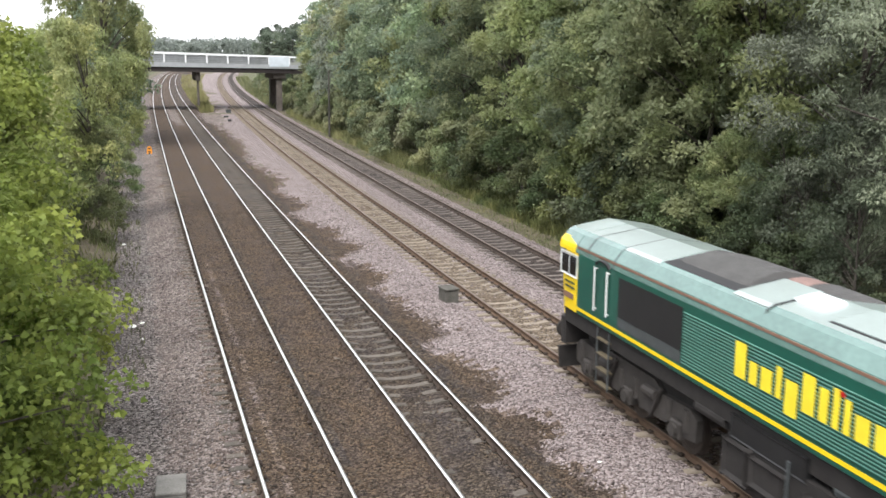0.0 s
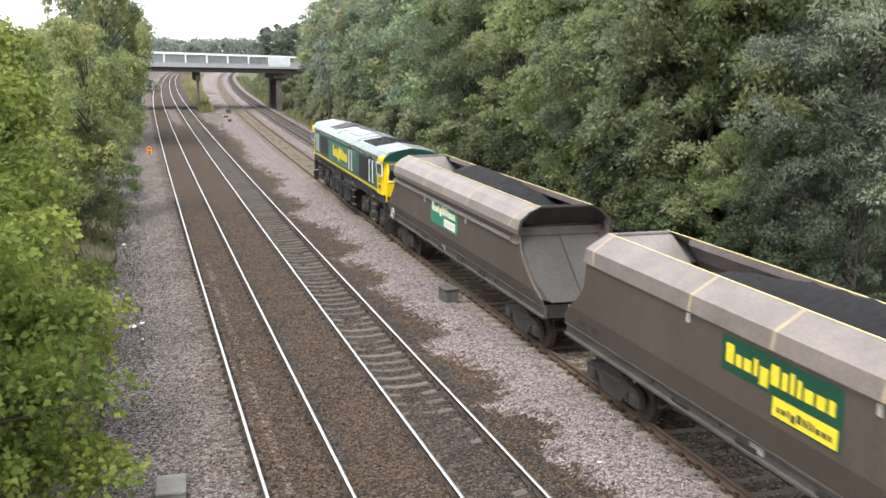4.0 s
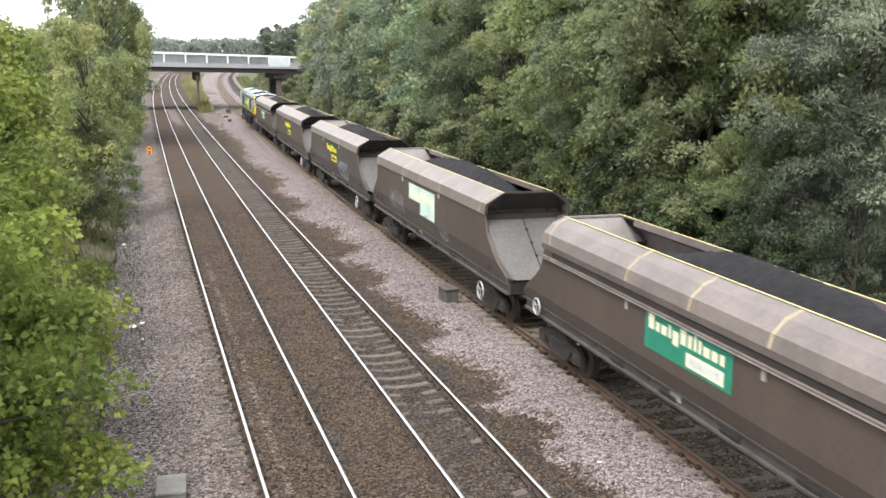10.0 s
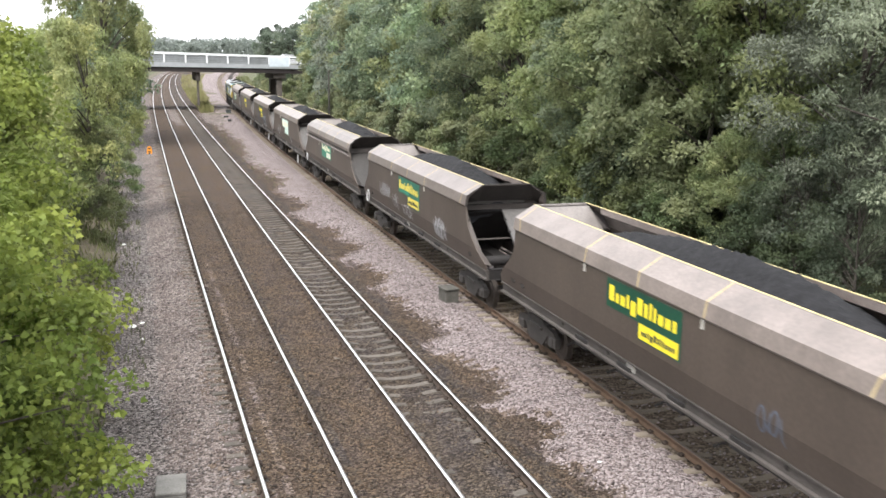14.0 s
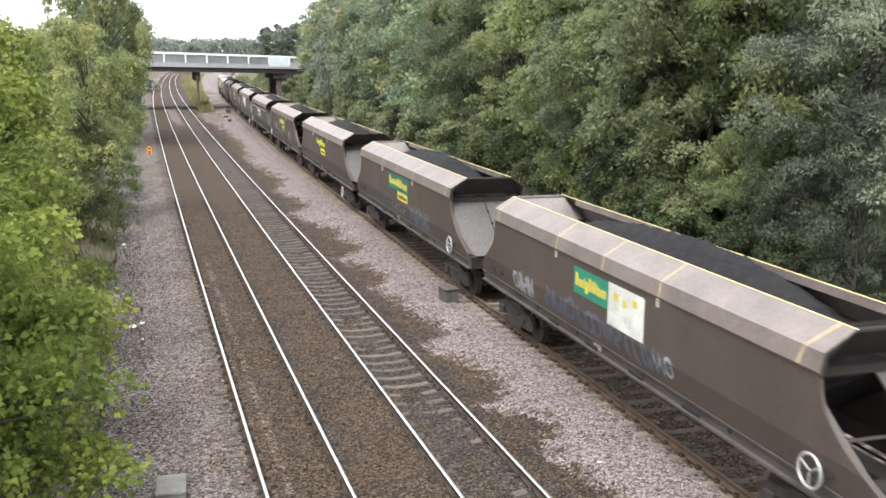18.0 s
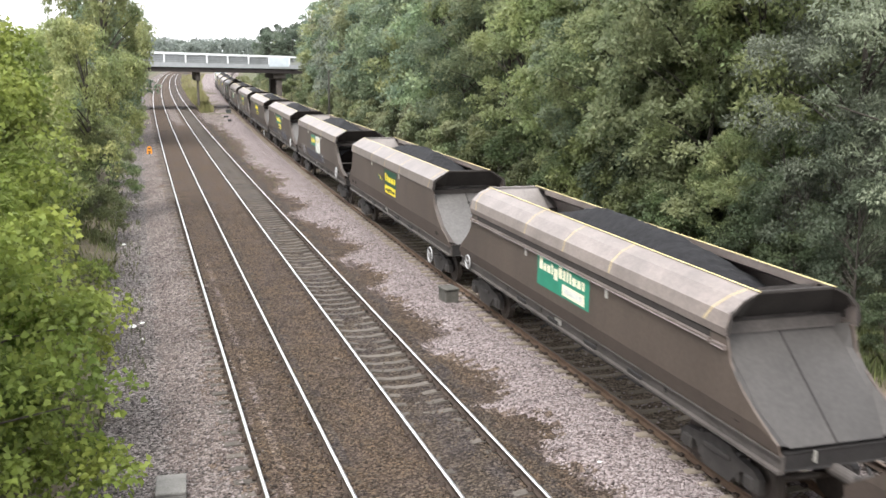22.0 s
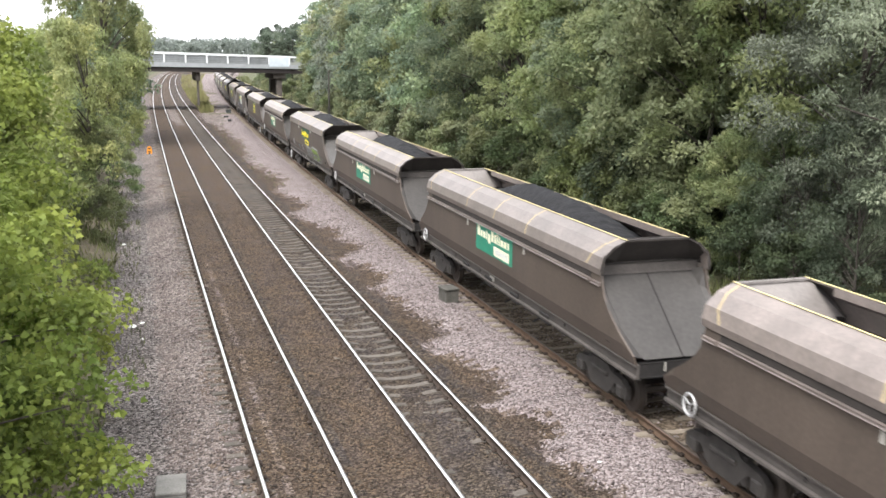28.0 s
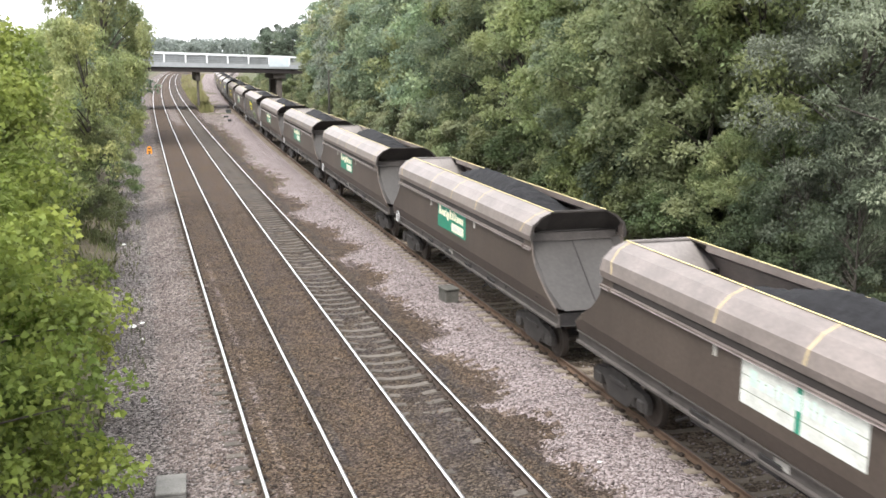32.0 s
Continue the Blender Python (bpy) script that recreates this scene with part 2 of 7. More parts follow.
def plate(outline, x0, x1, bm=None, axis="X"):
    """A flat plate with an outline, from x0 to x1 along an axis: outline in (y, z) for X, (x, z) for Y, (x, y) for Z."""
    bm = bm or bmesh.new()

    def at(p, d):
        return (d, p[0], p[1]) if axis == "X" else (p[0], d, p[1]) if axis == "Y" else (p[0], p[1], d)
    lo = [bm.verts.new(at(p, x0)) for p in outline]
    hi = [bm.verts.new(at(p, x1)) for p in outline]
    n = len(outline)
    fs = [bm.faces.new(lo), bm.faces.new(hi)]
    fs += [bm.faces.new((lo[i], lo[(i + 1) % n], hi[(i + 1) % n], hi[i])) for i in range(n)]
    bmesh.ops.recalc_face_normals(bm, faces=fs)
    return bm


def sweep(section, y0, y1, bm=None):
    """A closed (x, z) section drawn out along y."""
    return plate(section, y0, y1, bm, axis="Y")


def thing(name, label, category, group="", kind="", m=None):
    ob = new(name)
    ob.empty_display_size = 0.3
    if m is not None:
        ob.matrix_basis = m
    return tagged(ob, label, category, group, kind)


# ---- lines of the railway ----
TRACK = {1: 2.70, 2: 6.06, 3: 10.76, 4: 14.22}


def bend_left_pair(y):
    return 5.42e-5 * np.maximum(0, y - 21.8) ** 2 + 4.2e-5 * np.maximum(0, y - 140.0) ** 2


def bend_right_pair(y):
    return 1.308e-4 * np.maximum(0, y + 26.1) ** 2


def bend(u, y):
    w = np.clip((u - 7.0) / 2.4, 0, 1)
    return bend_left_pair(y) * (1 - w) + bend_right_pair(y) * w


def wave(x, y, k):
    """Cheap smooth noise from a few sines."""
    return (np.sin(x * 1.7 * k + 1.3 * np.sin(y * 0.9 * k)) + np.sin(y * 1.3 * k + 1.1 * np.sin(x * 1.1 * k + 2.0))
            + 0.6 * np.sin((x + y) * 2.9 * k + 0.7)) / 2.6


# left edge of the fresh pale ballast: lobes where it was tipped
LOBE_Y = (8, 13, 14.5, 15.7, 16.8, 17.8, 18.7, 19.5, 20.3, 21.3, 22.8, 24.3, 25.5, 26.6, 28.5, 30.5, 32.6, 34.2, 36, 37.7, 40.3, 42.5, 44.7, 48.9, 53, 58, 64, 74, 90, 120, 160, 700)
LOBE_X = (8.0, 7.8, 8.05, 8.15, 8.0, 7.7, 8.55, 8.3, 7.4, 8.35, 8.3, 7.95, 7.35, 8.45, 8.2, 7.95, 7.55, 8.4, 8.1, 7.4, 8.8, 8.2, 8.5, 7.2, 8.5, 7.6, 8.4, 7.7, 8.2, 7.8, 8.0, 8.0)


def lobe_edge(y):
    e = np.interp(y, LOBE_Y, LOBE_X)
    return e + 0.16 * np.sin(y * 5.3 + 2 * np.sin(y * 1.7)) * np.sin(y * 2.1) + 0.07 * np.sin(y * 13.7 + 1.0)


def ground_height(u, y):
    z = np.full(np.shape(u), -0.21)
    z = z + 0.02 * wave(u, y, 2.1)
    z = np.where(u < 1.3, -0.21 - 0.16 * np.clip((1.3 - u) / 0.9, 0, 1), z)
    z = np.where(u < -1.1, z + 2.6 * np.clip((-1.1 - u) / 7.0, 0, 1) ** 1.1, z)
    # ballast lies over the sleeper ends of the two bright tracks, and over all of the first
    for c, inner in ((2.70, 0.04), (6.06, -0.02)):
        d = np.abs(u - c)
        z = z + np.where(d > 0.84, np.where((u < c) & (c < 3), 0.012, 0.05) * np.clip((1.5 - d) / 0.3, 0, 1), 0) + np.where(d < 0.66, inner, 0)
    z = z + np.where(np.abs(u - 6.06) < 0.66, 0.046 * np.clip((22.5 - y) / 3.0, 0, 1) * (1 + 0.4 * wave(u, y, 1.7)), 0)
    fresh = np.clip((u - lobe_edge(y)) / 0.35, 0, 1) * np.clip((9.6 + 0.4 * np.clip((27 - y) / 3, 0, 1) - u) / 0.4, 0, 1)
    z = z + fresh * (0.07 + 0.03 * wave(u, y, 3.0))
    z = np.where((u > 7.3) & (u < 9.2), z - 0.05 * (1 - fresh), z)
    z = z - 0.018 * np.clip((u - 9.45) / 0.15, 0, 1) * np.clip((12.1 - u) / 0.15, 0, 1)
    z = np.where(u > 15.9, z - 0.28 * np.clip((u - 15.9) / 0.6, 0, 1), z)
    z = np.where(u > 18.6, z + 3.8 * np.clip((u - 18.6) / 12.0, 0, 1), z)
    return z


def build_ground():
    us = np.concatenate([[-1500, -500, -200, -90, -45, -25, -16, -11, -8, -6, -4.5, -3.3, -2.5, -1.9], np.arange(-1.5, 18.6, 0.16),
                         [18.8, 19.4, 20.2, 21.5, 23.5, 26, 29, 33, 40, 60, 110, 250, 600, 1600]])
    ys = np.concatenate([[-400, -150, -70, -40, -25, -15, -8, -2, 4, 8, 11], np.arange(13, 62, 0.22), np.arange(62, 110, 0.6), np.arange(110, 180, 1.6),
                         np.arange(180, 420, 8), [440, 480, 540, 620, 760, 1000, 1500, 2400, 3800]])
    U, Y = np.meshgrid(us, ys)
    Yb = np.clip(Y, -400, 620)
    inside = np.clip((70 - np.abs(U - 8)) / 40, 0, 1)
    X = U + bend(U, Yb) * np.where(np.abs(U) > 400, 0, 1)
    Z = ground_height(U, Y)
    rough = np.where((U > -1.5) & (U < 18.6), 0.016, 0.12)
    Z = Z + rough * (np.random.rand(*Z.shape) - 0.5) * inside
    verts = np.stack([X, Y, Z], -1).reshape(-1, 3)
    r, c = U.shape
    i = np.arange(r * c).reshape(r, c)
    faces = np.stack([i[:-1, :-1], i[:-1, 1:], i[1:, 1:], i[1:, :-1]], -1).reshape(-1, 4)
    uc, yc = (U[:-1, :-1] + U[1:, 1:]) / 2, (Y[:-1, :-1] + Y[1:, 1:]) / 2
    jit = 0.10 * (np.random.rand(*uc.shape) - 0.5) + 0.12 * wave(uc, yc, 2.3)
    uj = uc + jit
    idx = np.zeros(uc.shape, int)
    for limit, k in ((-1.2, 5), (0.35, 6)):
        idx = np.where(uj > limit, k, idx)
    # brown ballast from within the first track on, oily in and beside the second
    soft = 0.45 * (np.random.rand(*uc.shape) - 0.5) + 0.35 * wave(uc, yc, 1.1)
    idx = np.where(uc + 0.6 * soft > 1.42, 9, idx)
    idx = np.where(uc + 0.6 * soft > 1.92, 1, idx)
    streak = np.abs(uc - 2.44 + 0.05 * wave(uc, yc, 1.9)) < 0.12 * (np.random.rand(*uc.shape) + 0.2) * np.clip((40 - yc) / 14, 0, 1)
    idx = np.where(streak & (idx == 1) & (np.random.rand(*uc.shape) < 0.7), 9, idx)
    oil = (np.abs(uc - 6.06) < 0.72 + 0.3 * soft) | (np.abs(uc - 7.25 + 0.6 * soft) < 0.2) | (np.abs(uc - 3.62) < 0.14 + 0.3 * soft)
    idx = np.where(oil, 8, idx)
    # the pale stone thins out over the old brown ballast
    thin = 0.4 * (np.random.rand(*uc.shape) - 0.5)
    over = uc - lobe_edge(yc) - jit * 0.7 - thin
    idx = np.where(over > -0.16, 9, idx)
    idx = np.where(over > 0.06, 2, idx)
    # cleaned pale ballast on the left pair just before the bridge
    edge = 4 * wave(uc, yc, 0.8)
    for u0, u1, y0, y1, k in ((3.75, 4.95, 118, 150, 6), (7.3, 8.6, 117, 142, 6)):
        idx = np.where((uj > u0) & (uj < u1) & (yc + edge > y0) & (yc + edge < y1), k, idx)
    for limit, k in ((10.1, 3), (11.42, 2), (13.2, 4), (14.98, 2)):
        idx = np.where(uj > limit, k, idx)
    idx = np.where(uj + 0.5 * wave(uc, yc, 0.4) > 16.2, 7, idx)
    idx = np.where(uj + 0.7 * wave(uc, yc, 0.5) > 18.0, 0, idx)
    # a weedy gore between the pairs of lines towards and beyond the bridge
    gore = (uc > 7.7) & (uc < 9.3) & (yc > 122)
    idx = np.where(gore & (wave(uc, yc, 0.6) > 0.45), 7, idx)
    idx = np.where((uc < -0.8) & (uj < -1.1 + 0.4 * wave(uc, yc, 0.7)), 7, idx)
    idx = np.where(uc < -2.2, 0, idx)
    me = np_mesh("ground", verts, faces, [M_GRASS, M_BROWN, M_PINK, M_TAN, M_DARK, M_GREY, M_PATH, M_SOIL, M_OILY, M_THIN], idx.ravel())
    return tagged(new("ground", me), "ground of brown and pinkish railway ballast with weedy soil banks", "ground", kind="structure")


ground = build_ground()


def on_ground(x, y):
    """Height of the ground sheet at a place."""
    yy = np.array(float(y))
    u = float(x)
    for _ in range(6):
        u = float(x) - float(bend(np.array(u), yy))
    return float(ground_height(np.array([u]), np.array([float(y)]))[0])


def build_stones():
    """Loose chippings lying on the ballast near the camera."""
    rng = np.random.default_rng(5)
    base = np.array([(1, 0, 0), (-1, 0, 0), (0, 1, 0), (0, -1, 0), (0, 0, 1), (0, 0, -1)], float)
    tri = np.array([(0, 2, 4), (2, 1, 4), (1, 3, 4), (3, 0, 4), (2, 0, 5), (1, 2, 5), (3, 1, 5), (0, 3, 5)])
    n = 60000
    y = 14.0 + 40.0 * rng.random(n) ** 1.7
    u = rng.uniform(-1.1, 16.2, n)
    e = lobe_edge(y) + 0.7 * (rng.random(n) - 0.5)
    zone = np.where(u + 0.6 * (rng.random(n) - 0.5) < 1.9, 0, np.where(u < e, 1, 2))
    keep = (np.abs(u - TRACK[4]) > 0.95) & (rng.random(n) < np.where(zone == 2, 0.95, 0.75))
    for k in (1, 2, 3):
        keep &= (np.abs(np.abs(u - TRACK[k]) - 0.7525) > 0.11)
    keep &= ~((np.abs(u - TRACK[3]) < 1.28) & (rng.random(n) < 0.85))
    keep &= ~((np.abs(u - TRACK[2]) < 0.7) & (rng.random(n) < 0.6))
    for z, (name, mat, label) in enumerate((("grey_chippings", M_ST_GREY, "loose grey stone chippings on the cess"),
                                            ("brown_chippings", M_ST_BROWN, "loose brown oil-stained ballast stones"),
                                            ("pale_chippings", M_ST_PINK, "loose pale pinkish granite ballast stones"))):
        s = keep & (zone == z)
        uu, yy = u[s], y[s]
        k = len(uu)
        x = uu + bend(uu, yy)
        size = rng.uniform(0.020, 0.042, k)
        stretch = rng.uniform(0.6, 1.25, (k, 6, 1))
        v = base[None] * stretch * size[:, None, None]
        a = rng.uniform(0, 6.28, k)
        ca, sa = np.cos(a), np.sin(a)
        vx = v[:, :, 0] * ca[:, None] - v[:, :, 1] * sa[:, None] + 0.4 * v[:, :, 2]
        vy = v[:, :, 0] * sa[:, None] + v[:, :, 1] * ca[:, None]
        vz = v[:, :, 2] * 0.75
        gz = ground_height(uu, yy) + size * 0.35
        verts = np.stack([vx + x[:, None], vy + yy[:, None], vz + gz[:, None]], -1).reshape(-1, 3)
        faces = (tri[None] + 6 * np.arange(k)[:, None, None]).reshape(-1, 3)
        tagged(new(name, np_mesh(name, verts, faces, [mat])), label, "gravel", kind="stuff")


M_ST_GREY = material("grey_chipping", (0.235, 0.205, 0.195), 0.9, vary=0.25, scale=8, island=0.75)
M_ST_BROWN = material("brown_chipping", (0.104, 0.079, 0.058), 0.9, vary=0.25, scale=8, island=0.7)
M_ST_PINK = material("pink_chipping", (0.335, 0.288, 0.282), 0.9, vary=0.2, scale=8, island=0.45)
build_stones()


# ---- tracks ----
def rail_section(c):
    return [(c - 0.036, 0), (c + 0.036, 0), (c + 0.036, -0.035), (c + 0.01, -0.05), (c + 0.01, -0.135), (c + 0.07, -0.15), (c + 0.07, -0.165),
            (c - 0.07, -0.165), (c - 0.07, -0.15), (c - 0.01, -0.135), (c - 0.01, -0.05), (c - 0.036, -0.035)]


def rail_mesh(centre, curve, shiny, y0=-60.0, y1=420.0):
    ys = np.concatenate([[y0, 0.0, 10.0, 16.0, 20.0, 25.0], np.arange(30, y1 + 1, 6.0)])
    sec = np.array(rail_section(0.0))
    n = len(sec)
    cx = centre + curve(ys)
    verts = np.stack([cx[:, None] + sec[None, :, 0], np.repeat(ys[:, None], n, 1), np.repeat(sec[None, :, 1], len(ys), 0)], -1).reshape(-1, 3)
    faces, idx = [], []
    for i in range(len(ys) - 1):
        for j in range(n):
            a, b = i * n + j, i * n + (j + 1) % n
            faces.append((a, b, b + n, a + n))
            idx.append(0 if j == 0 else 1)
    return np_mesh("rail", verts, faces, [M_RAILTOP, M_RAILRUST] if shiny else [M_RAILDULL, M_RAILBROWN if centre < 12 else M_RAILRUST], idx)


def sleeper_mesh(mat):
    """Concrete sleeper: dished in the middle, raised at the rail seats."""
    prof = [(-1.25, -0.17), (-1.0, -0.165), (-0.5, -0.168), (-0.25, -0.205), (0.25, -0.205), (0.5, -0.168), (1.0, -0.165), (1.25, -0.17), (1.25, -0.36), (-1.25, -0.36)]
    bm = sweep([(x, z) for x, z in prof], -0.125, 0.125)
    for v in bm.verts:
        if v.co.z > -0.3:
            v.co.y *= 0.82
    return bm_mesh("sleeper", bm, mat)


def clip_mesh():
    """Rail fastening: a bent spring clip on its shoulder."""
    bm = box(-0.05, 0.05, -0.06, 0.06, -0.165, -0.13)
    for y in (-0.035, 0.035):
        box(-0.045, 0.03, y - 0.012, y + 0.012, -0.135, -0.105, bm=bm)
    return bm_mesh("rail_clip", bm, M_RAILRUST)


def build_track(k, curve, shiny, sl_mat, label, rise, step=0.65, count=225, first=10.0):
    t = thing("railway_track", label, "track", "railway tracks", "structure")
    for s in (-1, 1):
        part("rail", rail_mesh(TRACK[k] + s * 0.7525, curve, shiny), None, t, "polished steel running rail" if shiny else "dull brown running rail")
    me = sleeper_mesh(sl_mat)
    clips = clip_mesh()
    rng = random.Random(k)
    for i in range(count):
        y = first + i * step
        o = new("sleeper", me)
        o.parent = t
        slope = (float(curve(np.array(y + 0.5))) - float(curve(np.array(y - 0.5))))
        o.matrix_basis = pose(TRACK[k] + float(curve(np.array(y))) + rng.uniform(-0.015, 0.015), y + rng.uniform(-0.02, 0.02),
                              rise + rng.uniform(-0.012, 0.008), 0, 0, -math.degrees(slope) + rng.uniform(-0.5, 0.5))
    # fastenings of the stretch near the camera, as one mesh of small pieces
    src = np.array([v.co[:] for v in clips.vertices])
    fc = np.array([p.vertices[:] for p in clips.polygons])
    vs, fs, m = [], [], 0
    for i in range(70):
        y = first + i * step
        for s in (-0.7525, 0.7525):
            for side in (-1, 1):
                v = src.copy()
                v[:, 0] = v[:, 0] * side + TRACK[k] + s + side * 0.095 + float(curve(np.array(y)))
                v[:, 1] += y
                vs.append(v)
                fs.append(fc + m)
                m += len(src)
    o = new("rail_clips", np_mesh("rail_clips", np.concatenate(vs), np.concatenate(fs), [M_RAILRUST]))
    o.parent = t
    tagged(o, "rusty spring clips holding the rails", kind="stuff")
    return t


build_track(1, bend_left_pair, True, M_SLEEPER, "straight track with bright rails in brown ballast", -0.018)
build_track(2, bend_left_pair, True, M_SLEEPER, "track with bright rails and exposed concrete sleepers", -0.012)
def bend_third(y):
    """The third track eases outward a little near the camera."""
    return bend_right_pair(y) + 0.05 + 0.10 * np.clip((34 - y) / 12, 0, 1)


build_track(3, bend_third, False, M_SLEEPER_TAN, "track with dull rails and dusty tan sleepers", -0.016)
build_track(4, bend_right_pair, False, M_SLEEPER_DARK, "track with dark dirty ballast and brown rails", 0.008)


# ---- road bridge over the line ----
def build_bridge():
    t = thing("road_bridge", "white-railed road bridge with dark girder over the tracks", "bridge")
    Y0 = 146.4

    def zt(x, z):
        # the deck falls to one side, the parapet a little more
        fall = np.interp(z, [5.9, 8.0], [-0.0137, -0.028])
        return z + float(fall) * (min(max(x, -30.0), 42.0) - 4.5)

    def bar(x0, x1, y0, y1, z0, z1, bm=None):
        """A beam that follows the fall of the deck."""
        bm = box(x0, x1, y0, y1, 0, 1, bm=bm)
        for v in list(bm.verts)[-8:]:
            v.co.z = zt(v.co.x, z0 + v.co.z * (z1 - z0))
        return bm
    A, B = -30.0, 42.0
    part("deck", bar(A, B, Y0 + 0.3, Y0 + 10.5, 5.55, 6.45), M_CONC, t, "concrete road deck")
    for yy in (Y0 + 0.1, Y0 + 9.9):
        part("girder", bar(A, B, yy, yy + 0.4, 5.27, 5.95), M_BLACK_GIRDER, t, "dark steel edge girder")
    for yy in (Y0 - 0.1, Y0 + 10.1):
        part("fascia", bar(A, B, yy, yy + 0.4, 5.95, 6.62), M_GREY_PAINT, t, "pale grey painted parapet fascia")
    for yy in (Y0 + 0.05, Y0 + 10.2):
        part("top_rail", bar(A, B, yy - 0.14, yy + 0.14, 7.74, 8.02), M_WHITE_PAINT, t, "broad white top rail")
        for z in (6.78, 7.04, 7.3, 7.54):
            part("rail_bar", bar(A, B, yy - 0.03, yy + 0.03, z, z + 0.09), M_GREY_PAINT, t, "grey horizontal parapet bar")
    for i in range(-11, 13):
        x = 4.5 + i * 2.94
        part("parapet_post", bar(x - 0.1, x + 0.1, Y0 - 0.14, Y0 + 0.02, 6.60, 7.78), M_WHITE_PAINT, t, "white parapet post")
    part("solid_panel", bar(19.2, 22.1, Y0 - 0.17, Y0 - 0.10, 6.25, 7.86), M_BLUE_PANEL, t, "pale blue-grey solid parapet panel")
    part("mesh_screen", bar(A, 19.1, Y0 + 0.10, Y0 + 0.12, 6.6, 7.7), M_GREY_SCREEN, t, "fine grey mesh behind the parapet bars")
    # piers: a slender one between the pairs of lines, a stout one beside the fourth
    for x, w in ((9.1, 0.14), (20.75, 0.42)):
        for dy in ((1.0, 8.2) if x > 10 else (1.0,)):
            part("pier", box(x - w, x + w, Y0 + dy, Y0 + dy + 1.2, -0.6, zt(x, 5.2), 0.05), M_PIER, t, "stained concrete pier")
    for x, w, d in ((9.1, 0.34, 1.25), (20.75, 0.95, 0.8)):
        part("crosshead", box(x - w, x + w, Y0 + 0.7, Y0 + 9.6, zt(x, 5.27) - d, zt(x, 5.26), 0.05), M_PIER, t, "dark pier crosshead")
    part("abutment", box(-5.5, -1.2, Y0 + 0.5, Y0 + 10, -0.8, 5.3), M_PIER, t, "concrete abutment")
    part("abutment", box(28.0, 33, Y0 + 0.5, Y0 + 10, -0.8, 4.9), M_PIER, t, "concrete abutment")
    for x0, x1, name in ((-360.0, -3.0, "road_embankment"), (31.0, 300.0, "road_embankment")):
        z0, z1 = deck_height(x0) - 0.004, deck_height(x1) - 0.004
        bm = bmesh.new()
        lo = [bm.verts.new((x, y, -0.6)) for x, y in ((x0, Y0 - 6), (x1, Y0 - 6), (x1, Y0 + 17), (x0, Y0 + 17))]
        zs = (z0, z1, z1, z0)
        hi = [bm.verts.new((x, y, z)) for (x, y), z in zip(((x0, Y0 + 0.4), (x1, Y0 + 0.4), (x1, Y0 + 10.2), (x0, Y0 + 10.2)), zs)]
        bm.faces.new(hi)
        for k in range(4):
            bm.faces.new((lo[k], lo[(k + 1) % 4], hi[(k + 1) % 4], hi[k]))
        bmesh.ops.recalc_face_normals(bm, faces=bm.faces)
        tagged(new(name, bm_mesh(name, bm, M_GRASS)), "grassy embankment carrying the approach road", "embankment", kind="structure")
    return t


def deck_height(x):
    """Height of the road surface."""
    return 6.45 - 0.0137 * (min(max(x, -30.0), 42.0) - 4.5)


M_GREY_SCREEN = material("parapet_mesh", (0.32, 0.335, 0.335), 0.7, vary=0.2, scale=1.2)
build_bridge()


# ---- the coal train ----
M_BODY = material("grimy_brown_grey_wagon_paint", (0.105, 0.082, 0.067), 0.52, vary=0.2, scale=0.9, streak=(1, 0.7, 0.25), rand=0.10, spec=0.4)
M_CANOPY = material("dusty_pale_canopy_paint", (0.228, 0.191, 0.172), 0.42, vary=0.26, scale=1.1, rand=0.12, spec=0.6)
# shade put into the colour: leaning ends, end beam, canopy gap and holes
M_SHADE_DARK = material("shade_dark_steel", (0.042, 0.035, 0.031), 0.9, vary=0.3, scale=2)
M_SHEET = material("grey_end_sheet", (0.128, 0.121, 0.116), 0.5, vary=0.26, scale=0.8, streak=(1, 1, 0.3), rand=0.15)
M_SHEET_B = material("dull_grey_end_sheet", (0.062, 0.057, 0.053), 0.62, vary=0.22, scale=0.8, streak=(1, 1, 0.3), rand=0.1)
M_SHEET_EDGE = material("brown_end_gusset", (0.125, 0.108, 0.098), 0.6, vary=0.2, scale=1.2)
M_SOLEBAR = material("dusty_grey_solebar", (0.098, 0.086, 0.078), 0.75, vary=0.3, scale=1.5)
M_UNDER = material("black_underframe", (0.028, 0.025, 0.024), 0.8, vary=0.4, scale=2.5)
M_BOGIE = material("dusty_bogie_steel", (0.056, 0.050, 0.046), 0.75, vary=0.4, scale=3)
M_WHEEL = material("worn_wheel_steel", (0.085, 0.070, 0.060), 0.6, 0.4, vary=0.3, scale=4)
M_COAL = material("black_coal", (0.019, 0.019, 0.021), 0.85, vary=0.5, scale=5, bump=1.0, bump_scale=9, fine=30, spec=0.25)
M_INNER = material("worn_inner_steel", (0.26, 0.235, 0.22), 0.6, vary=0.2, scale=1.2)
M_YELLOW_LINE = material("worn_yellow_band", (0.56, 0.45, 0.27), 0.6, vary=0.25, scale=4)
M_EDGE_LINE = material("faint_yellow_edge", (0.62, 0.53, 0.26), 0.6, vary=0.3, scale=4)
M_SILVER = material("silver_handwheel_paint", (0.55, 0.55, 0.55), 0.45, 0.3, vary=0.1, scale=6)
M_LOGO_YELLOW = material("lettering_yellow", (0.75, 0.61, 0.035), 0.5, vary=0.1, scale=3)
M_LOGO_CREAM = material("lettering_cream", (0.78, 0.74, 0.55), 0.5, vary=0.12, scale=3)
